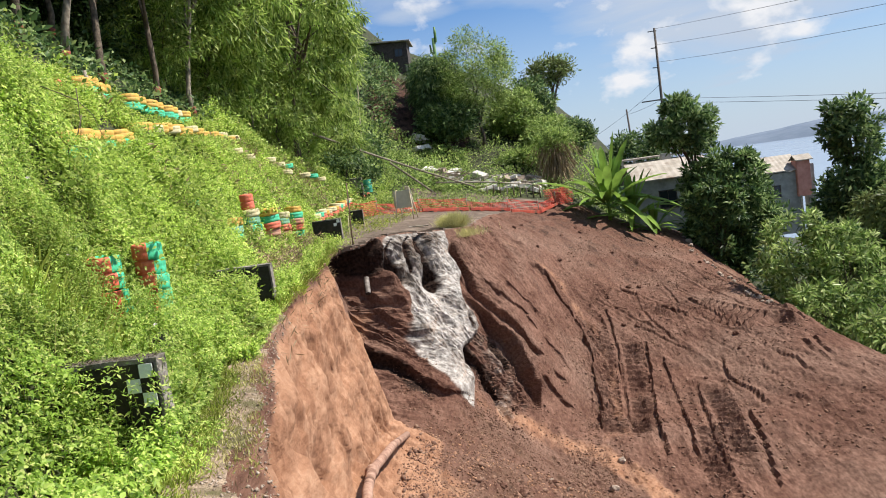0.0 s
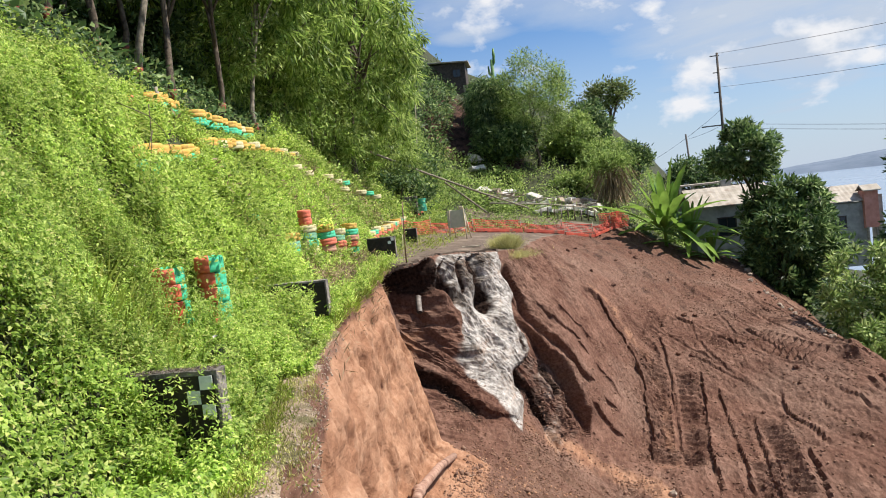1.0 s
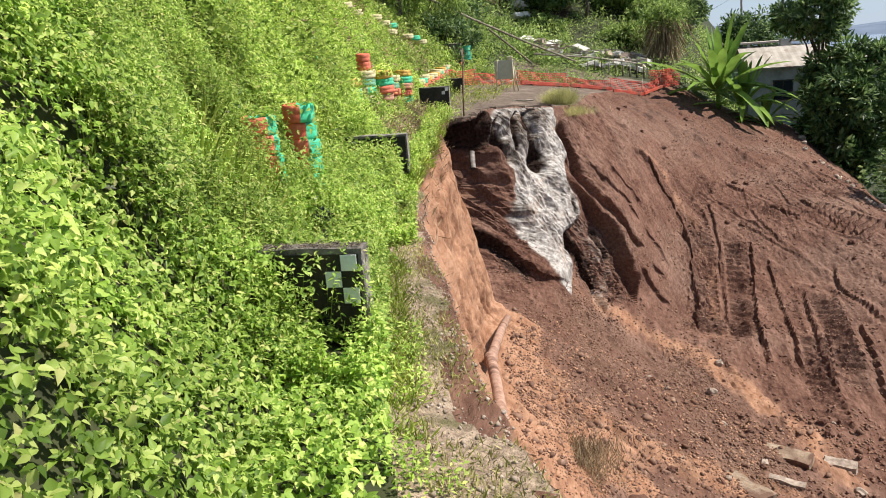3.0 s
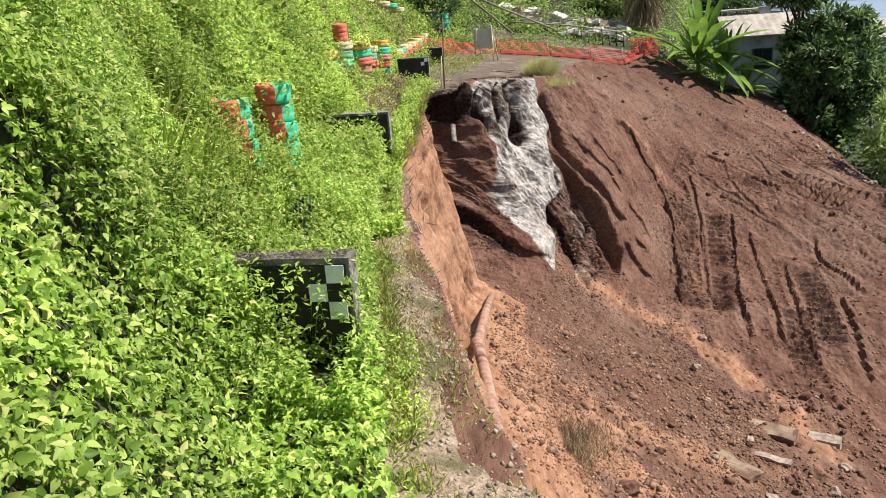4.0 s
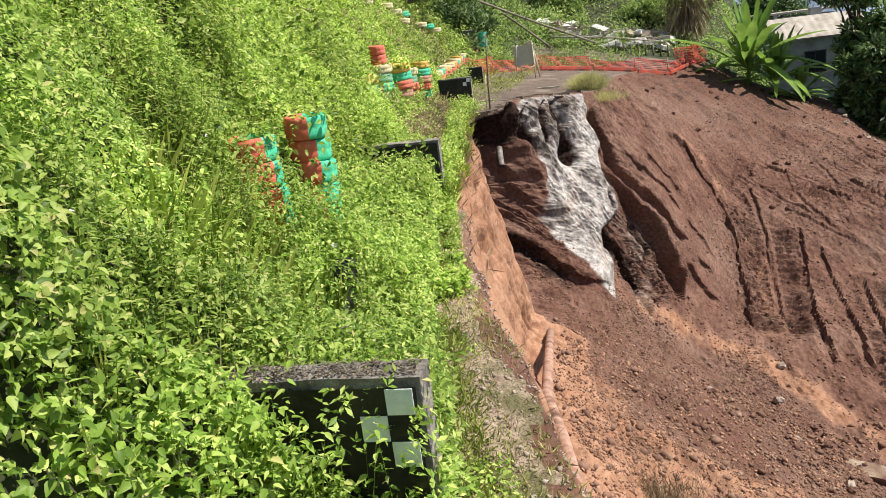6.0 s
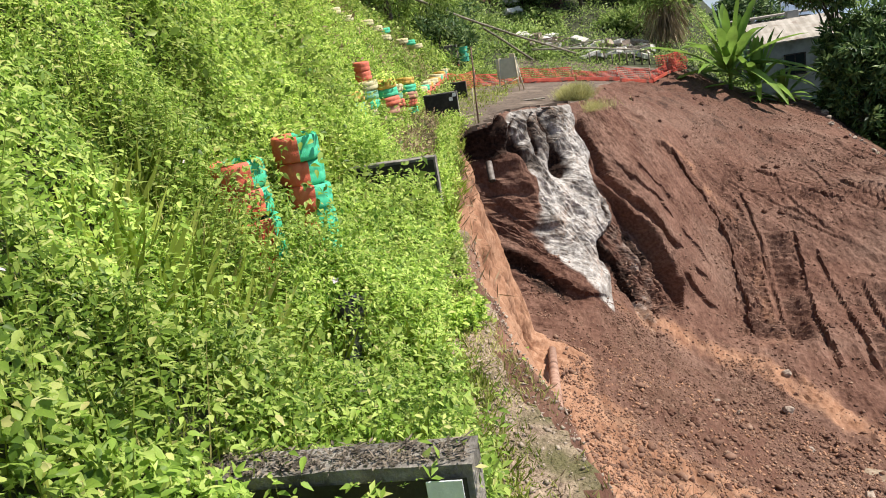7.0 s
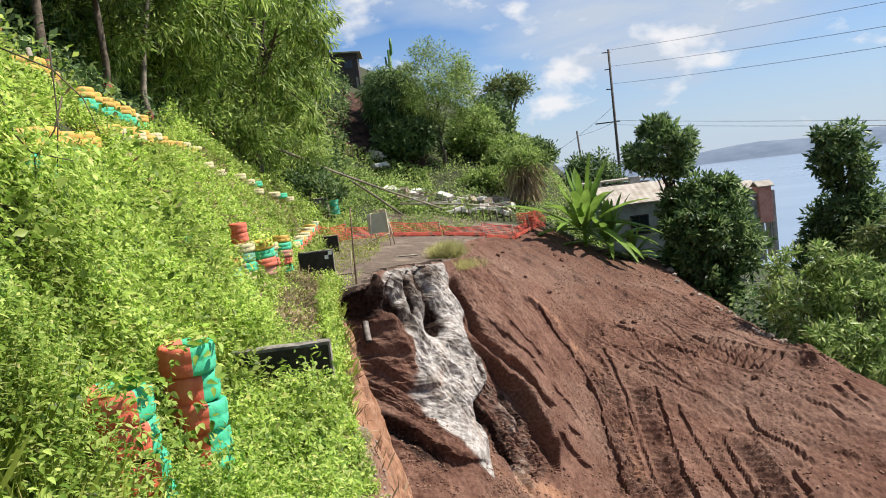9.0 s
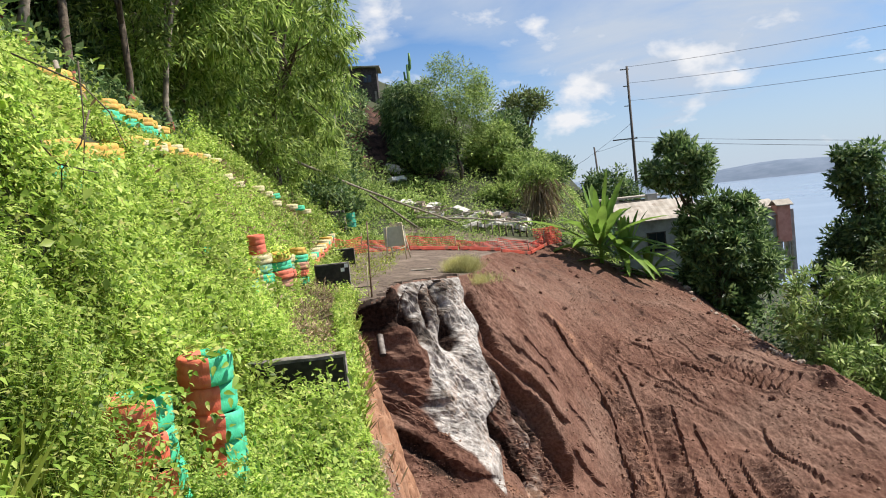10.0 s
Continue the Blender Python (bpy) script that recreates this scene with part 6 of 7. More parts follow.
# ---- road slab at the broken edge ----
def slab_piece(x0, y0, x1, y1, back, thick, seed, label):
    """A broken sheet of road surface between two points of the edge, with a ragged front, reaching back from it."""
    rs = np.random.RandomState(seed)
    n = 16
    d = Vector((x1 - x0, y1 - y0, 0)).normalized()
    inward = Vector((-d.y, d.x, 0))
    v, f = [], []
    for k in range(n + 1):
        s = k / n
        jag = 0.22 * (rs.rand() - 0.6) + 0.12 * math.sin(k * 1.9 + seed)
        fx, fy = x0 + (x1 - x0) * s, y0 + (y1 - y0) * s
        a = Vector((fx, fy, 0)) - inward * jag
        b = Vector((fx, fy, 0)) + inward * back
        za, zb = ground_z(fx - 0.6 * abs(d.y), fy + 0.3), ground_z(b.x, b.y)
        for p, z in ((a, max(za, zb - 0.1)), (a.lerp(b, 0.5), 0.5 * (max(za, zb - 0.1) + zb)), (b, zb - 0.03)):
            v += [(p.x, p.y, z + 0.035 + 0.012 * rs.rand()), (p.x, p.y, z - thick)]
    for k in range(n):
        o, q = k * 6, k * 6 + 6
        f += [(o, o + 2, q + 2, q), (o + 2, o + 4, q + 4, q + 2), (o + 1, q + 1, q + 3, o + 3), (o + 3, q + 3, q + 5, o + 5), (o, q, q + 1, o + 1), (o + 4, o + 5, q + 5, q + 4)]
    f += [(0, 1, 3, 2), (2, 3, 5, 4), (n * 6, n * 6 + 2, n * 6 + 3, n * 6 + 1), (n * 6 + 2, n * 6 + 4, n * 6 + 5, n * 6 + 3)]
    return solid("road_slab", mesh_of("road_slab", v, f), ASPHALT, label, "road", kind="structure")


slab_piece(-4.95, 24.9, -4.25, 26.3, 0.7, 0.1, 3, "broken corner of the old road surface")
slab_piece(-4.27, 26.3, -4.2, 29.3, 1.0, 0.11, 6, "broken overhanging edge of the old road")
slab_piece(-4.2, 29.35, -2.85, 32.4, 1.3, 0.12, 4, "broken overhanging road surface above pale rock")
slab_piece(-2.85, 32.45, -1.6, 34.7, 1.2, 0.11, 5, "broken end of the road surface")

# ---- things on and beside the road ----
STEEL = mixed(material("rusty_steel", (0.2, 0.13, 0.1), 0.7, 0.3), (0.13, 0.08, 0.06), (0.28, 0.19, 0.14), 12)
SIGN_GREY = mixed(material("sign_grey", (0.5, 0.5, 0.43), 0.55), (0.44, 0.44, 0.37), (0.56, 0.55, 0.47), 3)
SIGN_WOOD = mixed(material("pale_timber", (0.6, 0.52, 0.38), 0.8), (0.48, 0.4, 0.27), (0.7, 0.62, 0.47), 8)
ORANGE = mixed(material("orange_mesh", (0.55, 0.08, 0.04), 0.6), (0.40, 0.05, 0.04), (0.56, 0.10, 0.065), 5)
BOARD_RED = mixed(material("barrier_red", (0.4, 0.06, 0.04), 0.6), (0.3, 0.045, 0.03), (0.5, 0.10, 0.06), 3, stain=(0.2, 0.09, 0.06), stain_scale=1.5)
WOOD = mixed(material("grey_wood", (0.3, 0.26, 0.2), 0.9), (0.17, 0.145, 0.11), (0.42, 0.37, 0.3), 5, bump=0.4)
RUBBLE = mixed(material("rubble_white", (0.55, 0.52, 0.47), 0.9), (0.42, 0.38, 0.33), (0.7, 0.67, 0.62), 5, bump=0.5)
STONE = mixed(material("stone", (0.3, 0.24, 0.19), 0.9), (0.2, 0.15, 0.115), (0.42, 0.34, 0.27), 6, bump=0.6, bump_scale=18)

gz = ground_z(-4.6, 26.6)
rod = thing("marker_rod", "thin rusty steel rod standing upright in the road", "rod", (-4.48, 26.45, gz))
part("rod", tube_mesh("rod", [(0, 0, -0.1), (0.03, 0, 0.8), (0.07, 0, 1.6), (0.1, 0, 2.3)], [0.028, 0.026, 0.024, 0.022], 8), STEEL, rod)
part("cord", tube_mesh("cord", [(-0.1, 0.1, 0.0), (-0.08, 0.1, 0.6), (-0.03, 0.05, 1.1)], [0.012, 0.012, 0.012], 6), SIGN_WOOD, rod, "pale hanging cord")

sg = thing("road_sign", "back of a grey road sign on a pale timber stand", "sign", (-4.4, 44.7, ground_z(-4.4, 44.7)), (0, 0, -8))
part("panel", box(-0.12, 0, 1.22, 1.15, 0.03, 1.05, 0.01), SIGN_GREY, sg, "plain grey sign panel")
for x0, y0, x1 in ((-0.62, -0.25, -0.5), (0.45, -0.25, 0.36), (-0.4, 0.5, -0.45), (0.55, 0.5, 0.35)):
    part("leg", tube_mesh("leg", [(x0, y0, -0.04), (x1, 0.02 + 0.03 * (y0 > 0), 1.78)], [0.04, 0.035], 6), SIGN_WOOD, sg)
part("brace", tube_mesh("brace", [(-0.58, -0.2, 0.3), (0.42, -0.2, 0.62)], [0.03, 0.03], 6), SIGN_WOOD, sg)
part("cap", box(0.2, 0.05, 1.84, 0.3, 0.12, 0.2, 0.03), SIGN_WOOD, sg, "pale block on top of the stand")

pl = thing("plank", "short weathered plank lying on the road", "plank", (-3.1, 37.6, ground_z(-3.1, 37.6) + 0.03), (0, 2, 8))
part("board", box(0, 0, 0.03, 1.0, 0.22, 0.06, 0.01), WOOD, pl)

# the pale grass tuft at the end of the slab
rs = np.random.RandomState(33)


STRAW_PALE = foliage("pale_straw", (0.36, 0.34, 0.12), (0.56, 0.54, 0.22), (0.72, 0.68, 0.36), 0.6, 0.4)
STRAW_DRY = foliage("matted_straw", (0.15, 0.10, 0.06), (0.30, 0.22, 0.13), (0.48, 0.38, 0.24), 0.7, 0.2)


def tuft(name, label, x, y, n, tall, spread, mat, seed):
    rs = np.random.RandomState(seed)
    base = np.stack([x + rs.normal(size=n) * spread * 0.3, y + rs.normal(size=n) * spread * 0.3, np.zeros(n)], 1)
    base[:, 2] = ground_z(x, y) - 0.05
    along = np.stack([rs.normal(size=n) * 0.55, rs.normal(size=n) * 0.55, np.ones(n)], 1)
    ln = tall * (0.5 + 0.6 * rs.rand(n))
    return solid(name, diamond_mesh(name, base, along, unit(rs, n), ln, np.full(n, 0.014)), mat, label, "grass", kind="stuff")


tuft("grass_tuft", "yellow-green tuft of long grass at the road's broken end", -1.3, 37.2, 4200, 0.9, 0.9, STRAW_PALE, 41)
tuft("grass_tuft", "dry pale grass hanging down the slope below the tuft", -0.8, 36.0, 700, 0.6, 1.6, STRAW_PALE, 42)
tuft("grass_tuft", "dry grass clump torn down into the gully", -0.9, 15.2, 2600, 0.34, 1.6, STRAW_DRY, 43)


def stone(name, label, x, y, size, seed, mat, squash=0.6, group="", z=None, turn=0.0):
    rs = np.random.RandomState(seed)
    bm = bmesh.new()
    bmesh.ops.create_icosphere(bm, subdivisions=2, radius=1.0)
    for v in bm.verts:
        n = noise.noise(v.co * 1.4 + Vector((seed, seed * 0.7, 0))) * 0.5
        v.co = Vector((v.co.x * (1 + n), v.co.y * (0.75 + n), v.co.z * squash * (1 + n))) * size
    me = bpy.data.meshes.new(name)
    bm.to_mesh(me)
    bm.free()
    return solid(name, me, mat, label, "stone", group, at=pose(x, y, (ground_z(x, y) if z is None else z) + size * squash * 0.35, rs.uniform(-15, 15), rs.uniform(-15, 15), turn or rs.uniform(0, 360)))


DUSTY = mixed(material("dusty_concrete", (0.3, 0.24, 0.17), 0.95), (0.22, 0.15, 0.10), (0.40, 0.32, 0.23), 5, bump=0.7, bump_scale=20, stain=(0.14, 0.08, 0.055), stain_scale=2.5, stain_lo=0.45, stain_hi=0.6)


def slab_stone(x, y, sx, sy, sz, turn, tilt, seed, mat, label):
    ob = thing("broken_slab", label, "slab", (x, y, ground_z(x, y) - 0.45 * sz), (tilt, 0, turn), group="fallen slabs")
    part("slab", rough_box(sx, sy, sz, seed, 0.05, 4), mat, ob)
    return ob


slab_stone(3.4, 19.0, 1.5, 0.55, 0.16, -52, 6, 5, DUSTY, "pale broken slab lying in the gully")
slab_stone(5.3, 22.3, 1.5, 0.5, 0.28, -28, 14, 6, DUSTY, "dark broken block lying in the gully")
slab_stone(6.9, 22.4, 0.9, 0.4, 0.22, -20, 8, 7, STONE, "rough block half buried in earth")
slab_stone(4.5, 20.3, 1.6, 0.22, 0.1, -30, 5, 8, STONE, "narrow rough slab buried in earth")


def crumbs(name, label, seed, n, y_range, u_range, sizes, mat, thin=0.0, patch=0.6):
    """Loose crumbs of earth: small uneven six-cornered lumps, half sunk."""
    rs = np.random.RandomState(seed)
    p, q = scatter(rs, n, y_range, u_range)
    keep = fbm(p[:, 0] * patch + seed, p[:, 1] * patch, 3) + 0.5 * rs.rand(len(p)) > thin
    p, q = p[keep], q[keep]
    m = len(p)
    s = sizes[0] + (sizes[1] - sizes[0]) * rs.rand(m) ** 4
    axes = np.array([(1, 0, 0), (0, 1, 0), (-1, 0, 0), (0, -1, 0), (0, 0, 1), (0, 0, -1)], float)
    turn = rs.rand(m) * 6.28
    c, w = np.cos(turn), np.sin(turn)
    v = axes[None] * (0.6 + 0.7 * rs.rand(m, 6, 1)) + 0.25 * rs.normal(size=(m, 6, 3))
    v = np.stack([v[..., 0] * c[:, None] - v[..., 1] * w[:, None], v[..., 0] * w[:, None] + v[..., 1] * c[:, None], v[..., 2] * 0.8], -1)
    v = p[:, None] + v * s[:, None, None] + q[:, None] * (s * 0.2)[:, None, None]
    t = np.array([(0, 1, 4), (1, 2, 4), (2, 3, 4), (3, 0, 4), (1, 0, 5), (2, 1, 5), (3, 2, 5), (0, 3, 5)])
    f = (t[None] + (np.arange(m) * 6)[:, None, None]).reshape(-1, 3)
    return solid(name, array_mesh(name, v.reshape(-1, 3), f), mat, label, "earth", kind="stuff")


CRUMB = mixed(material("crumb", (0.14, 0.075, 0.05), 0.95), (0.12, 0.062, 0.041), (0.24, 0.14, 0.095), 2.0, bump=0.4, bump_scale=30, stain=(0.3, 0.2, 0.14), stain_scale=3.0, stain_lo=0.6, stain_hi=0.7)
crumbs("loose_earth", "loose crumbs of red-brown earth in the gully", 401, 34000, (13, 29), (6.4, 8.3), (0.012, 0.055), CRUMB, 0.0)
crumbs("loose_earth", "coarse earth and grit at the gully's foot", 402, 9000, (13, 26), (7.3, 9.0), (0.012, 0.10), CRUMB, 0.2)
crumbs("loose_earth", "loose crumbs scattered over the graded slope", 403, 24000, (27, 56), (6.9, 10.3), (0.014, 0.075), CRUMB, 0.1)
CLAY_CRUMB = mixed(material("clay_crumb", (0.3, 0.16, 0.1), 0.95), CLAY_MID, CLAY_LIGHT, 2.0, bump=0.4, bump_scale=30, stain=SOIL_DARK, stain_scale=3.0, stain_lo=0.62, stain_hi=0.7)
crumbs("loose_clay", "orange clay crumbs spilled at the gully's foot", 407, 15000, (12.5, 25), (6.3, 9.2), (0.014, 0.07), CLAY_CRUMB, 0.05, 0.45)
crumbs("earth_clods", "dark and orange clods at the gully's foot", 408, 3200, (12.5, 25), (6.3, 9.2), (0.035, 0.15), CRUMB, 0.1, 0.5)
crumbs("loose_stones", "small stones and grit along the path", 404, 9000, (3.5, 14), (4.2, 5.04), (0.004, 0.026), STONE, -0.1, 1.5)
grass("dry_litter", "dry straw and dead grass trodden into the path", 406, 9000, (3.2, 14), (4.2, 5.03), 0.06, DRY, -0.1, 4.0)
rs = np.random.RandomState(51)
for k in range(110):
    x, y = rs.uniform(-1.6, 8.5), rs.uniform(14.5, 31)
    near = 1.0 if y < 25 else 0.7
    if x < -1.2 + 0.05 * y or x > 9.5:
        continue
    stone("clod", "lump of red-brown earth on the slope", x, y, near * rs.choice([0.08, 0.1, 0.13, 0.18, 0.26], p=[0.3, 0.3, 0.2, 0.15, 0.05]), 300 + k, SOIL if k % 5 else STONE, 0.7, "earth clods")
for k in range(40):
    x, y = rs.uniform(0.5, 14), rs.uniform(31, 58)
    stone("clod", "small lump of earth on the slope", x, y, rs.choice([0.09, 0.12, 0.17]), 500 + k, SOIL, 0.7, "earth clods")
for k in range(26):
    y = rs.uniform(40, 60)
    x = line_x(CREST, y) - rs.uniform(0.0, 0.5)
    stone("stone", "pale stone along the slope's edge", x, y, rs.choice([0.1, 0.14, 0.2]), 560 + k, STONE, 0.7, "edge stones")

# ---- orange barrier fence ----
FENCE = [(-7.6, 43.0), (-6.6, 47.5), (-4.2, 51.0), (-1.0, 54.0), (2.0, 56.2), (4.4, 58.6), (6.0, 61.2), (7.7, 63.3)]


def fence_panel(a, b, low, high, seed):
    """Plastic barrier netting between two posts: strands both ways, sagging."""
    rs = np.random.RandomState(seed)
    a, b = Vector(a), Vector(b)
    n = max(int((b - a).length / 0.16), 3)
    rows = 7
    v, f = [], []
    d = (b - a).normalized()
    off = Vector((-d.y, d.x, 0))
    sag = [rs.uniform(-0.04, 0.04) for _ in range(n + 1)]

    def at(k, r):
        s = k / n
        dip = 0.14 * (high - low) * math.sin(math.pi * s) ** 2 * (0.4 + 0.6 * (seed % 3) / 2)
        h = low + (high - low - dip) * r / rows
        p = a.lerp(b, s)
        return p + Vector((0, 0, h)) + off * (0.06 * math.sin(k * 0.8 + r) + sag[k])

    def strand(p, q, w):
        side = Vector((0, 0, w)) if abs((q - p).z) < abs((q - p).xy.length) else d * w
        o = len(v)
        v.extend([p - side, p + side, q + side, q - side])
        f.append((o, o + 1, o + 2, o + 3))

    for k in range(n):
        for r in range(rows + 1):
            strand(at(k, r), at(k + 1, r), 0.03 if r in (0, rows) else 0.02)
    for k in range(n + 1):
        for r in range(rows):
            strand(at(k, r), at(k, r + 1), 0.016)
    return mesh_of("netting", v, f)


fence = thing("barrier_fence", "sagging orange plastic barrier fence across the road", "fence")
for k, (a, b) in enumerate(zip(FENCE[:-1], FENCE[1:])):
    za, zb = ground_z(*a), ground_z(*b)
    part("netting", fence_panel((*a, za), (*b, zb), 0.04, 0.9 - 0.22 * (k % 2), k + 2), ORANGE, fence)
for k, a in enumerate(FENCE):
    za = ground_z(*a)
    part("post", tube_mesh("post", [(a[0], a[1], za - 0.2), (a[0] + 0.03, a[1], za + 1.15)], [0.03, 0.025], 6), WOOD, fence)
for a, b in ((FENCE[2], FENCE[3]), (FENCE[3], FENCE[4]), (FENCE[4], FENCE[5]), (FENCE[5], FENCE[6])):
    x, y = 0.5 * (a[0] + b[0]) + 0.15, 0.5 * (a[1] + b[1]) - 0.2
    ln = math.hypot(b[0] - a[0], b[1] - a[1])
    rise = math.degrees(math.atan2(ground_z(*b) - ground_z(*a), ln))
    bar = thing("barrier_board", "orange plastic barrier lying across the road end", "barrier", (x, y, ground_z(x, y) + 0.02), (0, -rise, math.degrees(math.atan2(b[1] - a[1], b[0] - a[0]))), group="fallen barriers")
    part("board", box(0, 0, 0.14, ln * 0.98, 0.1, 0.22, 0.03), BOARD_RED, bar)
    for s in (-0.3 * ln, 0.3 * ln):
        part("foot", box(s, 0, 0.03, 0.12, 0.4, 0.06, 0.015), RUBBER, bar)
x, y = 6.4, 61.6
cage = thing("mesh_cage", "stack of orange mesh panels at the road end", "barrier", (x, y, ground_z(x, y)), (0, 0, 45))
for s in (0.0, 0.25, 0.5):
    part("panel", fence_panel((-1.2, s, 0), (1.3, s, 0), 0.05, 1.35, 2 + int(s * 8)), ORANGE, cage)

# ---- fallen poles, rubble ----
def pole_of(name, label, points, r0, r1, mat, category="pole", group=""):
    ob = thing(name, label, category, points[0], group=group)
    o = Vector(points[0])
    n = len(points)
    part("stem", tube_mesh("stem", [Vector(p) - o for p in points], [r0 + (r1 - r0) * k / (n - 1) for k in range(n)], 8), mat, ob)
    return ob


pole_of("fallen_pole", "long grey pole fallen down the hillside", [(-11.6, 40, 6.9), (-9.6, 47.5, 5.55), (-7.5, 55, 4.25), (-4.0, 58.6, 2.45), (-0.4, 62, 0.75)], 0.09, 0.07, PALE_BARK, group="fallen poles")
pole_of("fallen_pole", "bare pole leaning from the bank to the road", [(-6.6, 58, 3.5), (-5.2, 56.6, 2.4), (-3.4, 55, 0.9)], 0.08, 0.07, PALE_BARK, group="fallen poles")
pole_of("fallen_pole", "thin bare pole lying over the rubble", [(-3.5, 61, 1.5), (1.0, 63.5, 0.9), (4.5, 64.5, 0.2)], 0.07, 0.05, WOOD, group="fallen poles")
pole_of("wooden_post", "grey wooden post leaning on the hillside", [(-8.3, 17.2, 4.3), (-8.5, 17.4, 5.0), (-8.72, 17.7, 5.6)], 0.055, 0.045, WOOD, "post")
pole_of("hanging_rope", "pale rope hanging from the trees", [(-9.3, 62, 4.9), (-9.05, 62, 8), (-8.8, 62, 11.5), (-8.75, 62, 14)], 0.045, 0.045, SIGN_WOOD, "rope")
pole_of("thin_post", "thin pale post on the hillside", [(-11.2, 39, 4.6), (-11.2, 39, 6.0), (-11.15, 39, 7.6)], 0.05, 0.04, PALE_BARK, "post")
for pts in ([(-5.7, 10.4, 4.0), (-5.18, 10.5, 3.7), (-4.98, 10.5, 3.45), (-4.85, 10.4, 3.15)], [(-5.22, 10.6, 3.9), (-5.23, 10.6, 3.6), (-5.2, 10.5, 3.3), (-5.24, 10.4, 2.8)], [(-5.05, 10.3, 3.45), (-5.15, 10.3, 3.2), (-5.28, 10.2, 3.0), (-5.33, 10.2, 2.6)], [(-5.45, 10.2, 3.5), (-5.4, 10.2, 3.2), (-5.3, 10.2, 3.05), (-5.0, 10.2, 2.95)]):
    pole_of("bare_branch", "thin bare dead branch arching over the weeds", pts, 0.008, 0.004, BARK, "branch", "dead branches")
rs = np.random.RandomState(71)
for k in range(46):
    x = rs.uniform(-4.5, 5.5)
    y = 64.5 + 0.25 * abs(x) + rs.uniform(-1.2, 3)
    ob = thing("broken_slab", "pale broken concrete in the rubble heap", "rubble", (x, y, ground_z(x, y) + 0.22), (rs.uniform(-25, 25), rs.uniform(-25, 25), rs.uniform(0, 180)), group="rubble heap")
    part("slab", rough_box(rs.uniform(0.6, 1.8), rs.uniform(0.4, 0.9), rs.uniform(0.16, 0.42), k, 0.06, 2), RUBBLE if k % 3 else STONE, ob)
for k in range(8):
    x, y = rs.uniform(-7, -4), rs.uniform(72, 75)
    ob = thing("broken_slab", "white concrete lumps below the bare bank", "rubble", (x, y, ground_z(x, y) + 0.1), (rs.uniform(-25, 25), rs.uniform(-25, 25), rs.uniform(0, 180)), group="rubble heap")
    part("slab", rough_box(rs.uniform(0.5, 1.6), rs.uniform(0.4, 0.8), rs.uniform(0.2, 0.4), k + 60, 0.06, 2), RUBBLE, ob)
for k in range(16):
    x = rs.uniform(-3.5, 5.0)
    y = 63.6 + 0.2 * abs(x) + rs.uniform(-0.6, 2.2)
    ob = thing("plank", "long weathered plank lying on the rubble heap", "plank", (x, y, ground_z(x, y) + rs.uniform(0.15, 0.7)), (rs.uniform(-6, 6), rs.uniform(-12, 12), rs.uniform(-35, 25)), group="rubble planks")
    part("board", rough_box(rs.uniform(1.6, 3.6), 0.24, 0.09, k + 90, 0.03, 2), (WOOD, RUBBLE, STONE)[k % 3], ob)
for k in range(9):
    x, y = 0.6 + 0.55 * k, 62.4 + 0.12 * k
    pole_of("stake", "short dark stake behind the barrier", [(x, y, ground_z(x, y) - 0.1), (x, y, ground_z(x, y) + 0.9)], 0.06, 0.05, BARK if k % 3 else GREYPIPE, "stake", "stakes")
TANK = paint("teal_paint", (0.05, 0.36, 0.24), (0.1, 0.5, 0.34))
bx = thing("barrel", "green plastic barrel among weeds on the hillside", "barrel", (-7.2, 49.0, 1.55))
bm = bmesh.new()
bmesh.ops.create_cone(bm, cap_ends=True, segments=18, radius1=0.27, radius2=0.27, depth=0.85)
bmesh.ops.translate(bm, verts=bm.verts, vec=(0, 0, 0.42))
part("drum", bm, TANK, bx)
for z in (0.25, 0.55):
    part("hoop", tube_mesh("hoop", [(0, 0, z), (0, 0, z + 0.06)], [0.285, 0.285], 18), TANK, bx)
st = thing("block_pillar", "rough concrete block pillar on the hillside", "pillar", (-8.0, 49.4, 1.4))
part("block", rough_box(0.8, 0.5, 1.2, 7, 0.05, 3), CONCRETE, st)

# ---- big leaves: the banana plant ----
BANANA = foliage("banana_leaf", (0.07, 0.15, 0.02), (0.19, 0.32, 0.05), (0.36, 0.5, 0.13), 0.34, 0.42)


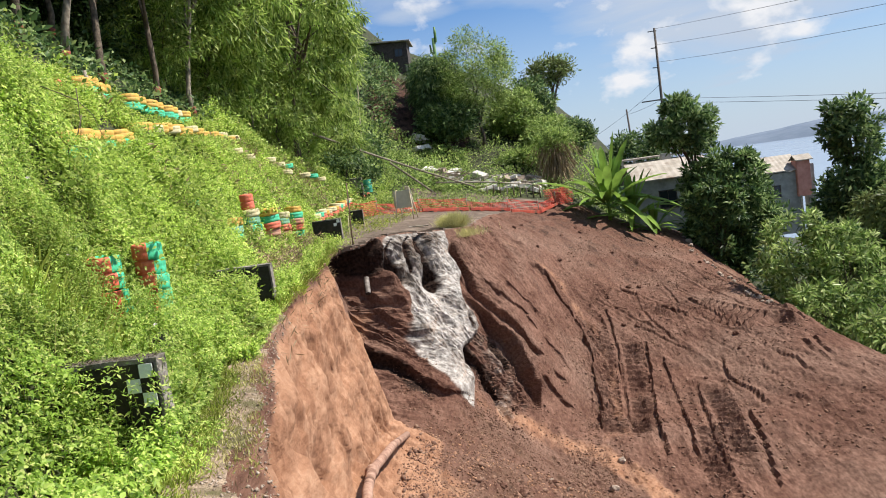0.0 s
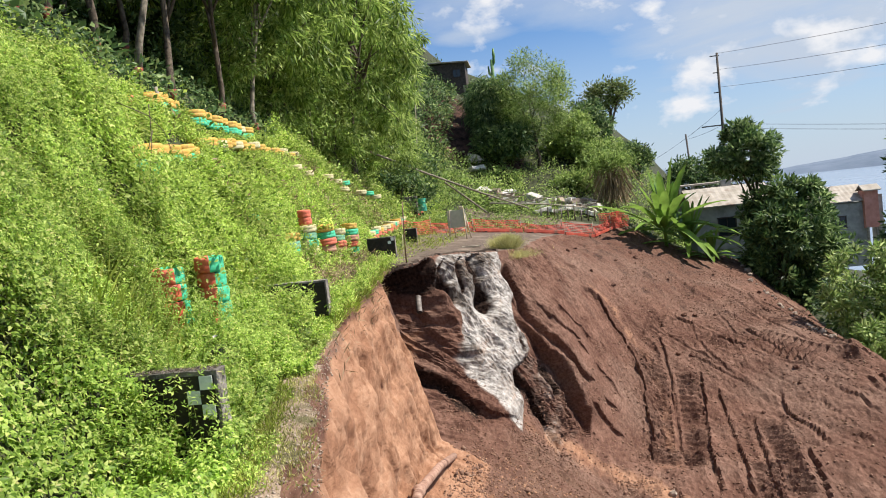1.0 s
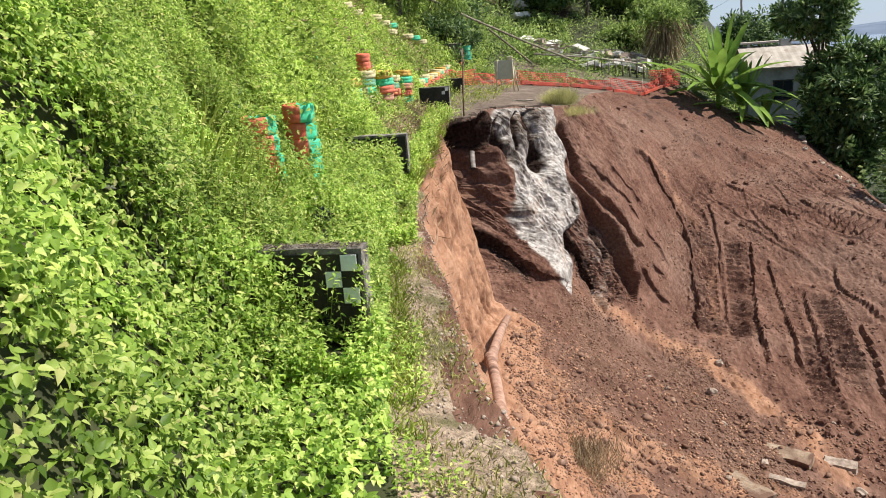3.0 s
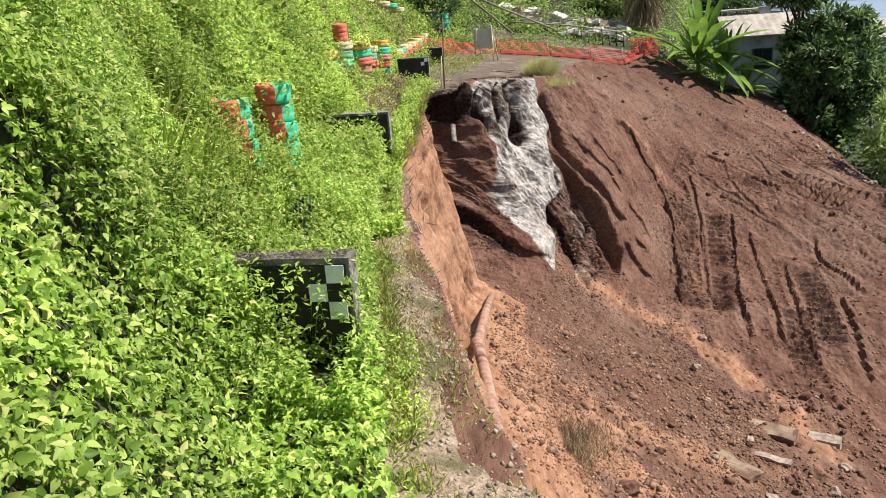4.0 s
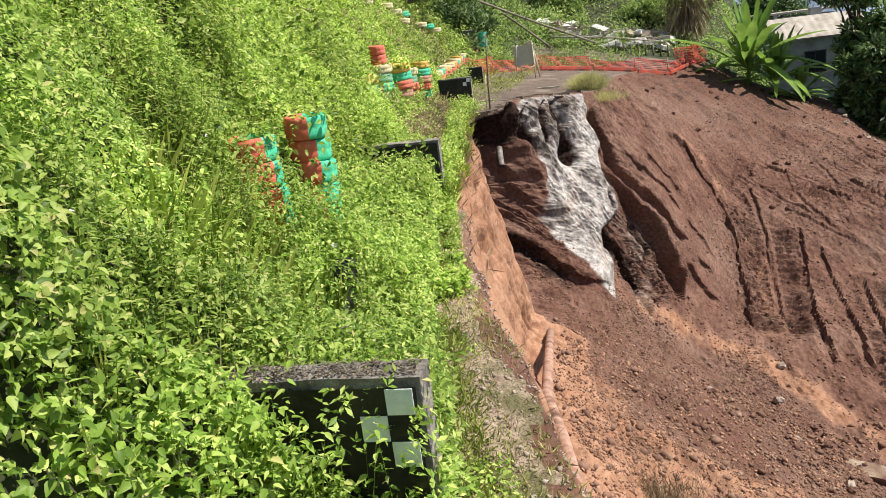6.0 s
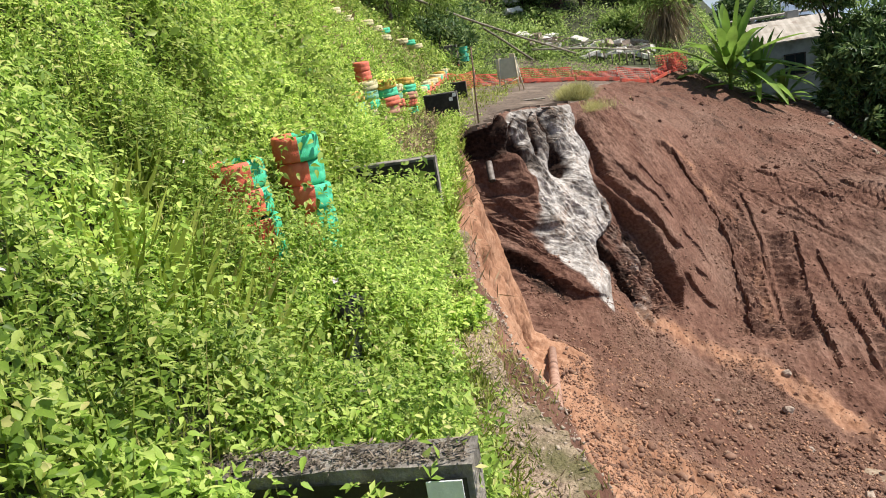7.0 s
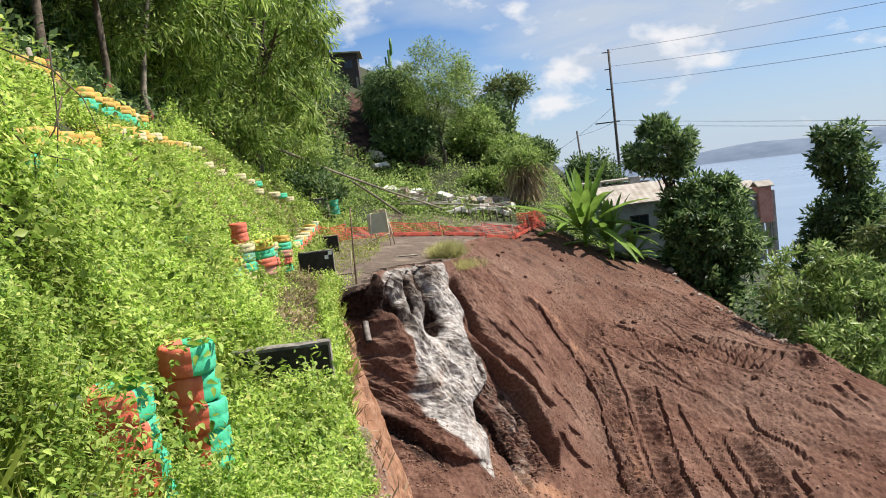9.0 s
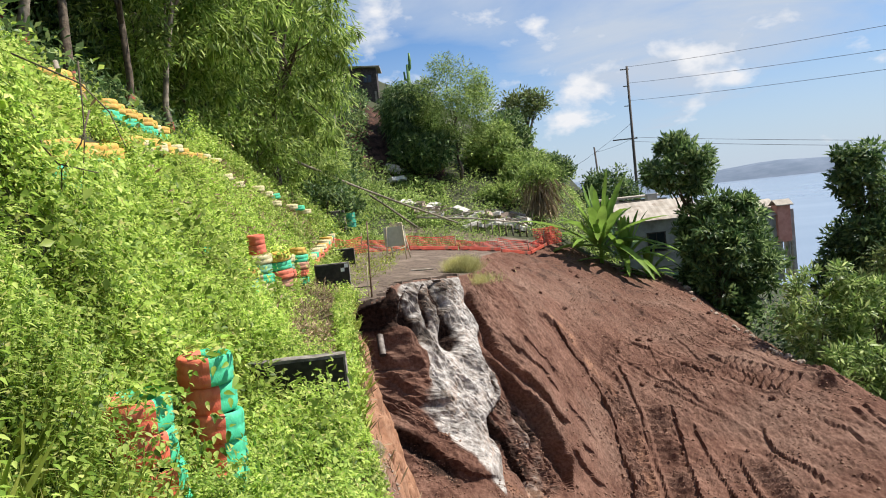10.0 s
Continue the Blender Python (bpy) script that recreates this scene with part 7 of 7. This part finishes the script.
def banana(name, label, x, y, z, tall, seed, n):
    """A fan of long broad leaves that rise from a short stem and arch over."""
    rs = np.random.RandomState(seed)
    ob = thing(name, label, "plant", (x, y, z), group="banana plants")
    part("stem", tube_mesh("stem", [(0, 0, -0.6), (0.05, 0, tall * 0.14), (0.06, 0, tall * 0.3)], [0.17, 0.14, 0.09], 10), BANANA, ob)
    for k in range(n):
        a = 2.4 * k + rs.uniform(-0.4, 0.4)
        rise = radians(rs.uniform(68, 86) if k < n * 0.3 else rs.uniform(22, 62))
        L = tall * rs.uniform(0.62, 0.95)
        W = L * rs.uniform(0.095, 0.135)
        d = Vector((math.cos(a), math.sin(a), 0))
        s = Vector((-math.sin(a), math.cos(a), 0))
        v, f = [], []
        m = 10
        sag = rs.uniform(0.3, 0.8) * math.cos(rise) + 0.05
        for j in range(m + 1):
            t = j / m
            mid = d * (0.08 + L * t * math.cos(rise) * (1 + 0.15 * t)) + Vector((0, 0, tall * 0.16 + L * (t * math.sin(rise) - sag * t * t)))
            w = W * 0.5 * (0.08 if t < 0.14 else math.sin(math.pi * min(1.0, 0.08 + 0.92 * (t - 0.1) / 0.9)) ** 0.65) * (1 + 0.1 * math.sin(j * 2.7 + k))
            v += [mid - s * w + Vector((0, 0, 0.45 * w)), mid, mid + s * w + Vector((0, 0, 0.45 * w))]
        for j in range(m):
            o = j * 3
            f += [(o, o + 1, o + 4, o + 3), (o + 1, o + 2, o + 5, o + 4)]
        part("leaf", mesh_of("leaf", v, f, True), BANANA, ob)
    return ob


banana("banana_plant", "large banana plant with upright bright green leaves", 10.2, 61.0, -3.6, 7.4, 5, 36)
banana("banana_plant", "banana plant with long arching leaves at the slope's edge", 11.9, 60.6, -4.4, 5.4, 6, 30)
banana("banana_plant", "low banana plant with drooping leaves", 13.3, 59.6, -5.3, 3.6, 7, 26)

# dry palm with hanging dead fronds
dpz = ground_z(7.2, 69)
palm = thing("dry_palm", "stubby palm hung with dead fronds under a leafy top", "palm", (7.2, 69, dpz))
part("trunk", tube_mesh("trunk", [(0, 0, -0.3), (0.1, 0, 1.6), (0.15, 0, 3.2)], [0.3, 0.26, 0.2], 10), BARK, palm)
rs = np.random.RandomState(12)
n = 1500
b = np.stack([rs.normal(size=n) * 0.75, rs.normal(size=n) * 0.6, rs.uniform(0.9, 4.0, n)], 1)
part("dead_fronds", diamond_mesh("dead_fronds", b, np.stack([b[:, 0] * 0.4, b[:, 1] * 0.4, -np.ones(n)], 1), unit(rs, n), rs.uniform(0.6, 1.5, n), np.full(n, 0.06)), DRY, palm)
part("green_fronds", diamond_mesh("green_fronds", np.tile([[0.15, 0, 4.2]], (2400, 1)) + rs.normal(size=(2400, 3)) * np.array([0.95, 0.8, 0.6]), unit(rs, 2400) + np.array([0, 0, 0.2]), unit(rs, 2400), rs.uniform(0.25, 0.5, 2400), rs.uniform(0.08, 0.14, 2400)), LEAF_MID, palm)

# column cactus on the skyline
CACTUS = mixed(material("cactus", (0.1, 0.2, 0.06), 0.6), (0.07, 0.15, 0.045), (0.14, 0.25, 0.08), 6)
cac = thing("column_cactus", "tall green column cactus on the skyline", "cactus", (-3.2, 85, ground_z(-3.2, 85)))
hb = 18.6 - ground_z(-3.2, 85)
part("column", tube_mesh("column", [(0, 0, -0.2), (0, 0, hb * 0.6), (0.05, 0, hb - 1.2)], [0.2, 0.2, 0.18], 9), CACTUS, cac)
part("arm", tube_mesh("arm", [(0.05, 0, hb - 1.9), (0.28, 0, hb - 1.6), (0.32, 0, hb - 0.7), (0.32, 0, hb)], [0.13, 0.15, 0.16, 0.1], 8), CACTUS, cac)
part("arm", tube_mesh("arm", [(0, 0, hb - 3.0), (-0.35, 0, hb - 2.7), (-0.4, 0, hb - 1.9)], [0.12, 0.13, 0.09], 8), CACTUS, cac)

# ---- houses ----
PLASTER = mixed(material("grey_plaster", (0.3, 0.3, 0.28), 0.9), (0.25, 0.255, 0.245), (0.36, 0.36, 0.34), 1.5, stain=(0.19, 0.19, 0.175), stain_scale=0.7)
GREENWALL = mixed(material("green_plaster", (0.2, 0.3, 0.2), 0.9), (0.16, 0.26, 0.17), (0.26, 0.36, 0.24), 1.5)
ROOF = mixed(material("roof_sheet", (0.36, 0.32, 0.27), 0.7), (0.3, 0.26, 0.21), (0.44, 0.39, 0.33), 1.2, stain=(0.22, 0.16, 0.12), stain_scale=0.8)
PINK = mixed(material("pink_plaster", (0.55, 0.24, 0.19), 0.9), (0.48, 0.2, 0.155), (0.62, 0.3, 0.24), 1.5)
GLASS = material("window_glass", (0.02, 0.025, 0.03), 0.12, 0.0, 0.5)
DARKWOOD = mixed(material("dark_timber", (0.06, 0.045, 0.04), 0.8), (0.035, 0.028, 0.025), (0.09, 0.07, 0.06), 5)


def pitched_roof(x0, x1, y0, y1, z0, z1, ym, over=0.3):
    """Sheets from the front eave up to a ridge and down behind, with thickness and ribs."""
    v, f = [], []
    n = 24
    for k in range(n + 1):
        x = x0 - over + (x1 - x0 + 2 * over) * k / n
        r = 0.025 if k % 2 else 0.0
        v += [(x, y0 - over, z0 + r), (x, ym, z1 + r), (x, y1 + over, z0 + r), (x, y0 - over, z0 - 0.08), (x, ym, z1 - 0.08), (x, y1 + over, z0 - 0.08)]
    for k in range(n):
        o, q = k * 6, k * 6 + 6
        f += [(o, q, q + 1, o + 1), (o + 1, q + 1, q + 2, o + 2), (o + 3, o + 4, q + 4, q + 3), (o + 4, o + 5, q + 5, q + 4), (o, o + 3, q + 3, q), (o + 2, q + 2, q + 5, o + 5)]
    f += [(0, 1, 4, 3), (1, 2, 5, 4), (n * 6, n * 6 + 3, n * 6 + 4, n * 6 + 1), (n * 6 + 1, n * 6 + 4, n * 6 + 5, n * 6 + 2)]
    return mesh_of("roof", v, f)


def window(parent, x, y, z, w, h, mullions=1):
    """A framed window on a front wall whose face is at y."""
    fr = part("window", box(x, y - 0.02, z, w, 0.05, h, 0.0), GLASS, parent, "dark glazed window")
    for dx, dz, sx, sz in ((0, h / 2, w + 0.16, 0.09), (0, -h / 2, w + 0.2, 0.11), (-w / 2, 0, 0.09, h), (w / 2, 0, 0.09, h)):
        part("frame", box(x + dx, y - 0.05, z + dz, sx, 0.09, sz), DARKWOOD, fr)
    for m in range(mullions):
        part("mullion", box(x - w / 2 + w * (m + 1) / (mullions + 1), y - 0.06, z, 0.05, 0.05, h), DARKWOOD, fr)


h1 = thing("house", "grey plastered house with a pale sheet roof below the road", "house")
part("wall", box(17.3, 71.2, -4.6, 6.6, 6.2, 7.0), PLASTER, h1)
part("plinth", box(17.3, 68.0, -6.9, 6.7, 0.16, 2.4), GREENWALL, h1, "green painted lower wall")
part("roof", pitched_roof(14.0, 20.6, 68.1, 74.3, -1.0, 0.6, 71.2, 0.35), ROOF, h1)
window(h1, 16.7, 68.08, -2.9, 1.5, 1.6)
window(h1, 19.2, 68.08, -2.9, 1.2, 1.4)
part("chimney", box(17.9, 72.6, 0.7, 0.9, 0.7, 1.0, 0.03), PLASTER, h1)
h2 = thing("house", "flat-roofed grey house behind another house", "house")
part("wall", box(17.6, 78.5, -3.1, 6.0, 4.0, 7.4), PLASTER, h2)
part("roof", box(17.4, 78.2, 0.95, 7.2, 5.0, 0.16, 0.02), ROOF, h2, "flat concrete roof slab")
for x in (14.4, 15.6):
    part("column", box(x, 76.0, -0.4, 0.25, 0.25, 2.6), PLASTER, h2)
window(h2, 16.3, 76.48, -0.4, 1.2, 1.1)
h3 = thing("house", "pink and white house with a sheet roof beyond the trees", "house")
part("wall", box(31.2, 84.2, -6.0, 5.2, 5.6, 6.6), PLASTER, h3)
part("roof", pitched_roof(28.6, 33.8, 81.4, 87.0, -2.5, -0.9, 84.2, 0.3), ROOF, h3)
part("tower", box(34.0, 81.6, -3.5, 1.35, 1.4, 3.8), PINK, h3, "pink plastered upper bay")
part("tower_roof", pitched_roof(33.3, 34.8, 80.8, 82.4, -1.55, -1.0, 81.6, 0.15), ROOF, h3)
part("side_wall", box(35.0, 82.2, -5.6, 0.7, 1.2, 7.0), PLASTER, h3)
part("post", box(33.5, 80.9, -7.4, 0.2, 0.2, 4.2), WOOD, h3)
part("post", box(34.6, 80.9, -7.4, 0.2, 0.2, 4.2), WOOD, h3)
window(h3, 31.0, 81.4, -4.6, 1.2, 1.2)
h4 = thing("hut", "dark timber hut high on the hill", "hut")
part("wall", box(-9.3, 97.5, 17.2, 4.4, 4.0, 4.6), DARKWOOD, h4)
part("roof", box(-9.2, 97.4, 19.65, 5.2, 4.8, 0.16, 0.02, Matrix.Rotation(radians(4), 4, "Y")), ROOF, h4)
part("stilt", box(-7.4, 95.6, 13.6, 0.25, 0.25, 6.0), WOOD, h4)
part("stilt", box(-11.1, 95.6, 13.6, 0.25, 0.25, 6.0), WOOD, h4)
window(h4, -8.2, 95.5, 18.2, 1.0, 1.0)

# ---- power line ----
POLEWOOD = mixed(material("pole_wood", (0.09, 0.075, 0.065), 0.9), (0.06, 0.05, 0.042), (0.13, 0.11, 0.095), 3)
WIRE = material("wire", (0.05, 0.05, 0.055), 0.6)
up1 = thing("utility_pole", "tall dark wooden utility pole with wires", "utility pole", (26.5, 107.6, -9.0))
part("pole", tube_mesh("pole", [(0, 0, 0), (0.05, 0, 14), (0.1, 0, 27.3)], [0.24, 0.2, 0.15], 10), POLEWOOD, up1)
for z, w in ((26.9, 1.2), (24.6, 0.8), (21.9, 0.9)):
    part("insulator_arm", box(0.05 - 0.3, 0, z, w, 0.12, 0.12), POLEWOOD, up1)
part("crossarm", box(-1.0, 0, 17.4, 3.4, 0.14, 0.16), POLEWOOD, up1)
up2 = thing("utility_pole", "distant thin utility pole", "utility pole", (24.2, 120, -9))
part("pole", tube_mesh("pole", [(0.4, 0, 0), (0.1, 0, 10), (-0.25, 0, 17.4)], [0.2, 0.17, 0.13], 8), POLEWOOD, up2)


def wire(a, b, sag, label):
    pts = [Vector(a).lerp(Vector(b), k / 14) - Vector((0, 0, sag * 4 * (k / 14) * (1 - k / 14))) for k in range(15)]
    solid("power_line", tube_mesh("power_line", pts, [0.02] * 15, 5), WIRE, label, "wire", "power lines")


for z, ez in ((18.2, 11.4), (16.0, 9.7), (13.6, 8.4)):
    wire((26.6, 107.6, z), (36.0, 50, ez - 0.4), 0.25, "thin dark power line strung from a pole")
wire((26.5, 107.6, 8.6), (33.6, 58, 3.2), 0.1, "low dark cable strung from a pole")
wire((26.5, 107.6, 8.0), (33.6, 58, 2.8), 0.1, "low dark cable strung from a pole")
wire((26.5, 107.6, 8.4), (24.0, 120, 7.6), 0.2, "cable between two utility poles")
wire((26.5, 107.6, 10.5), (18.0, 112, 5.0), 0.3, "cable running down from a pole")
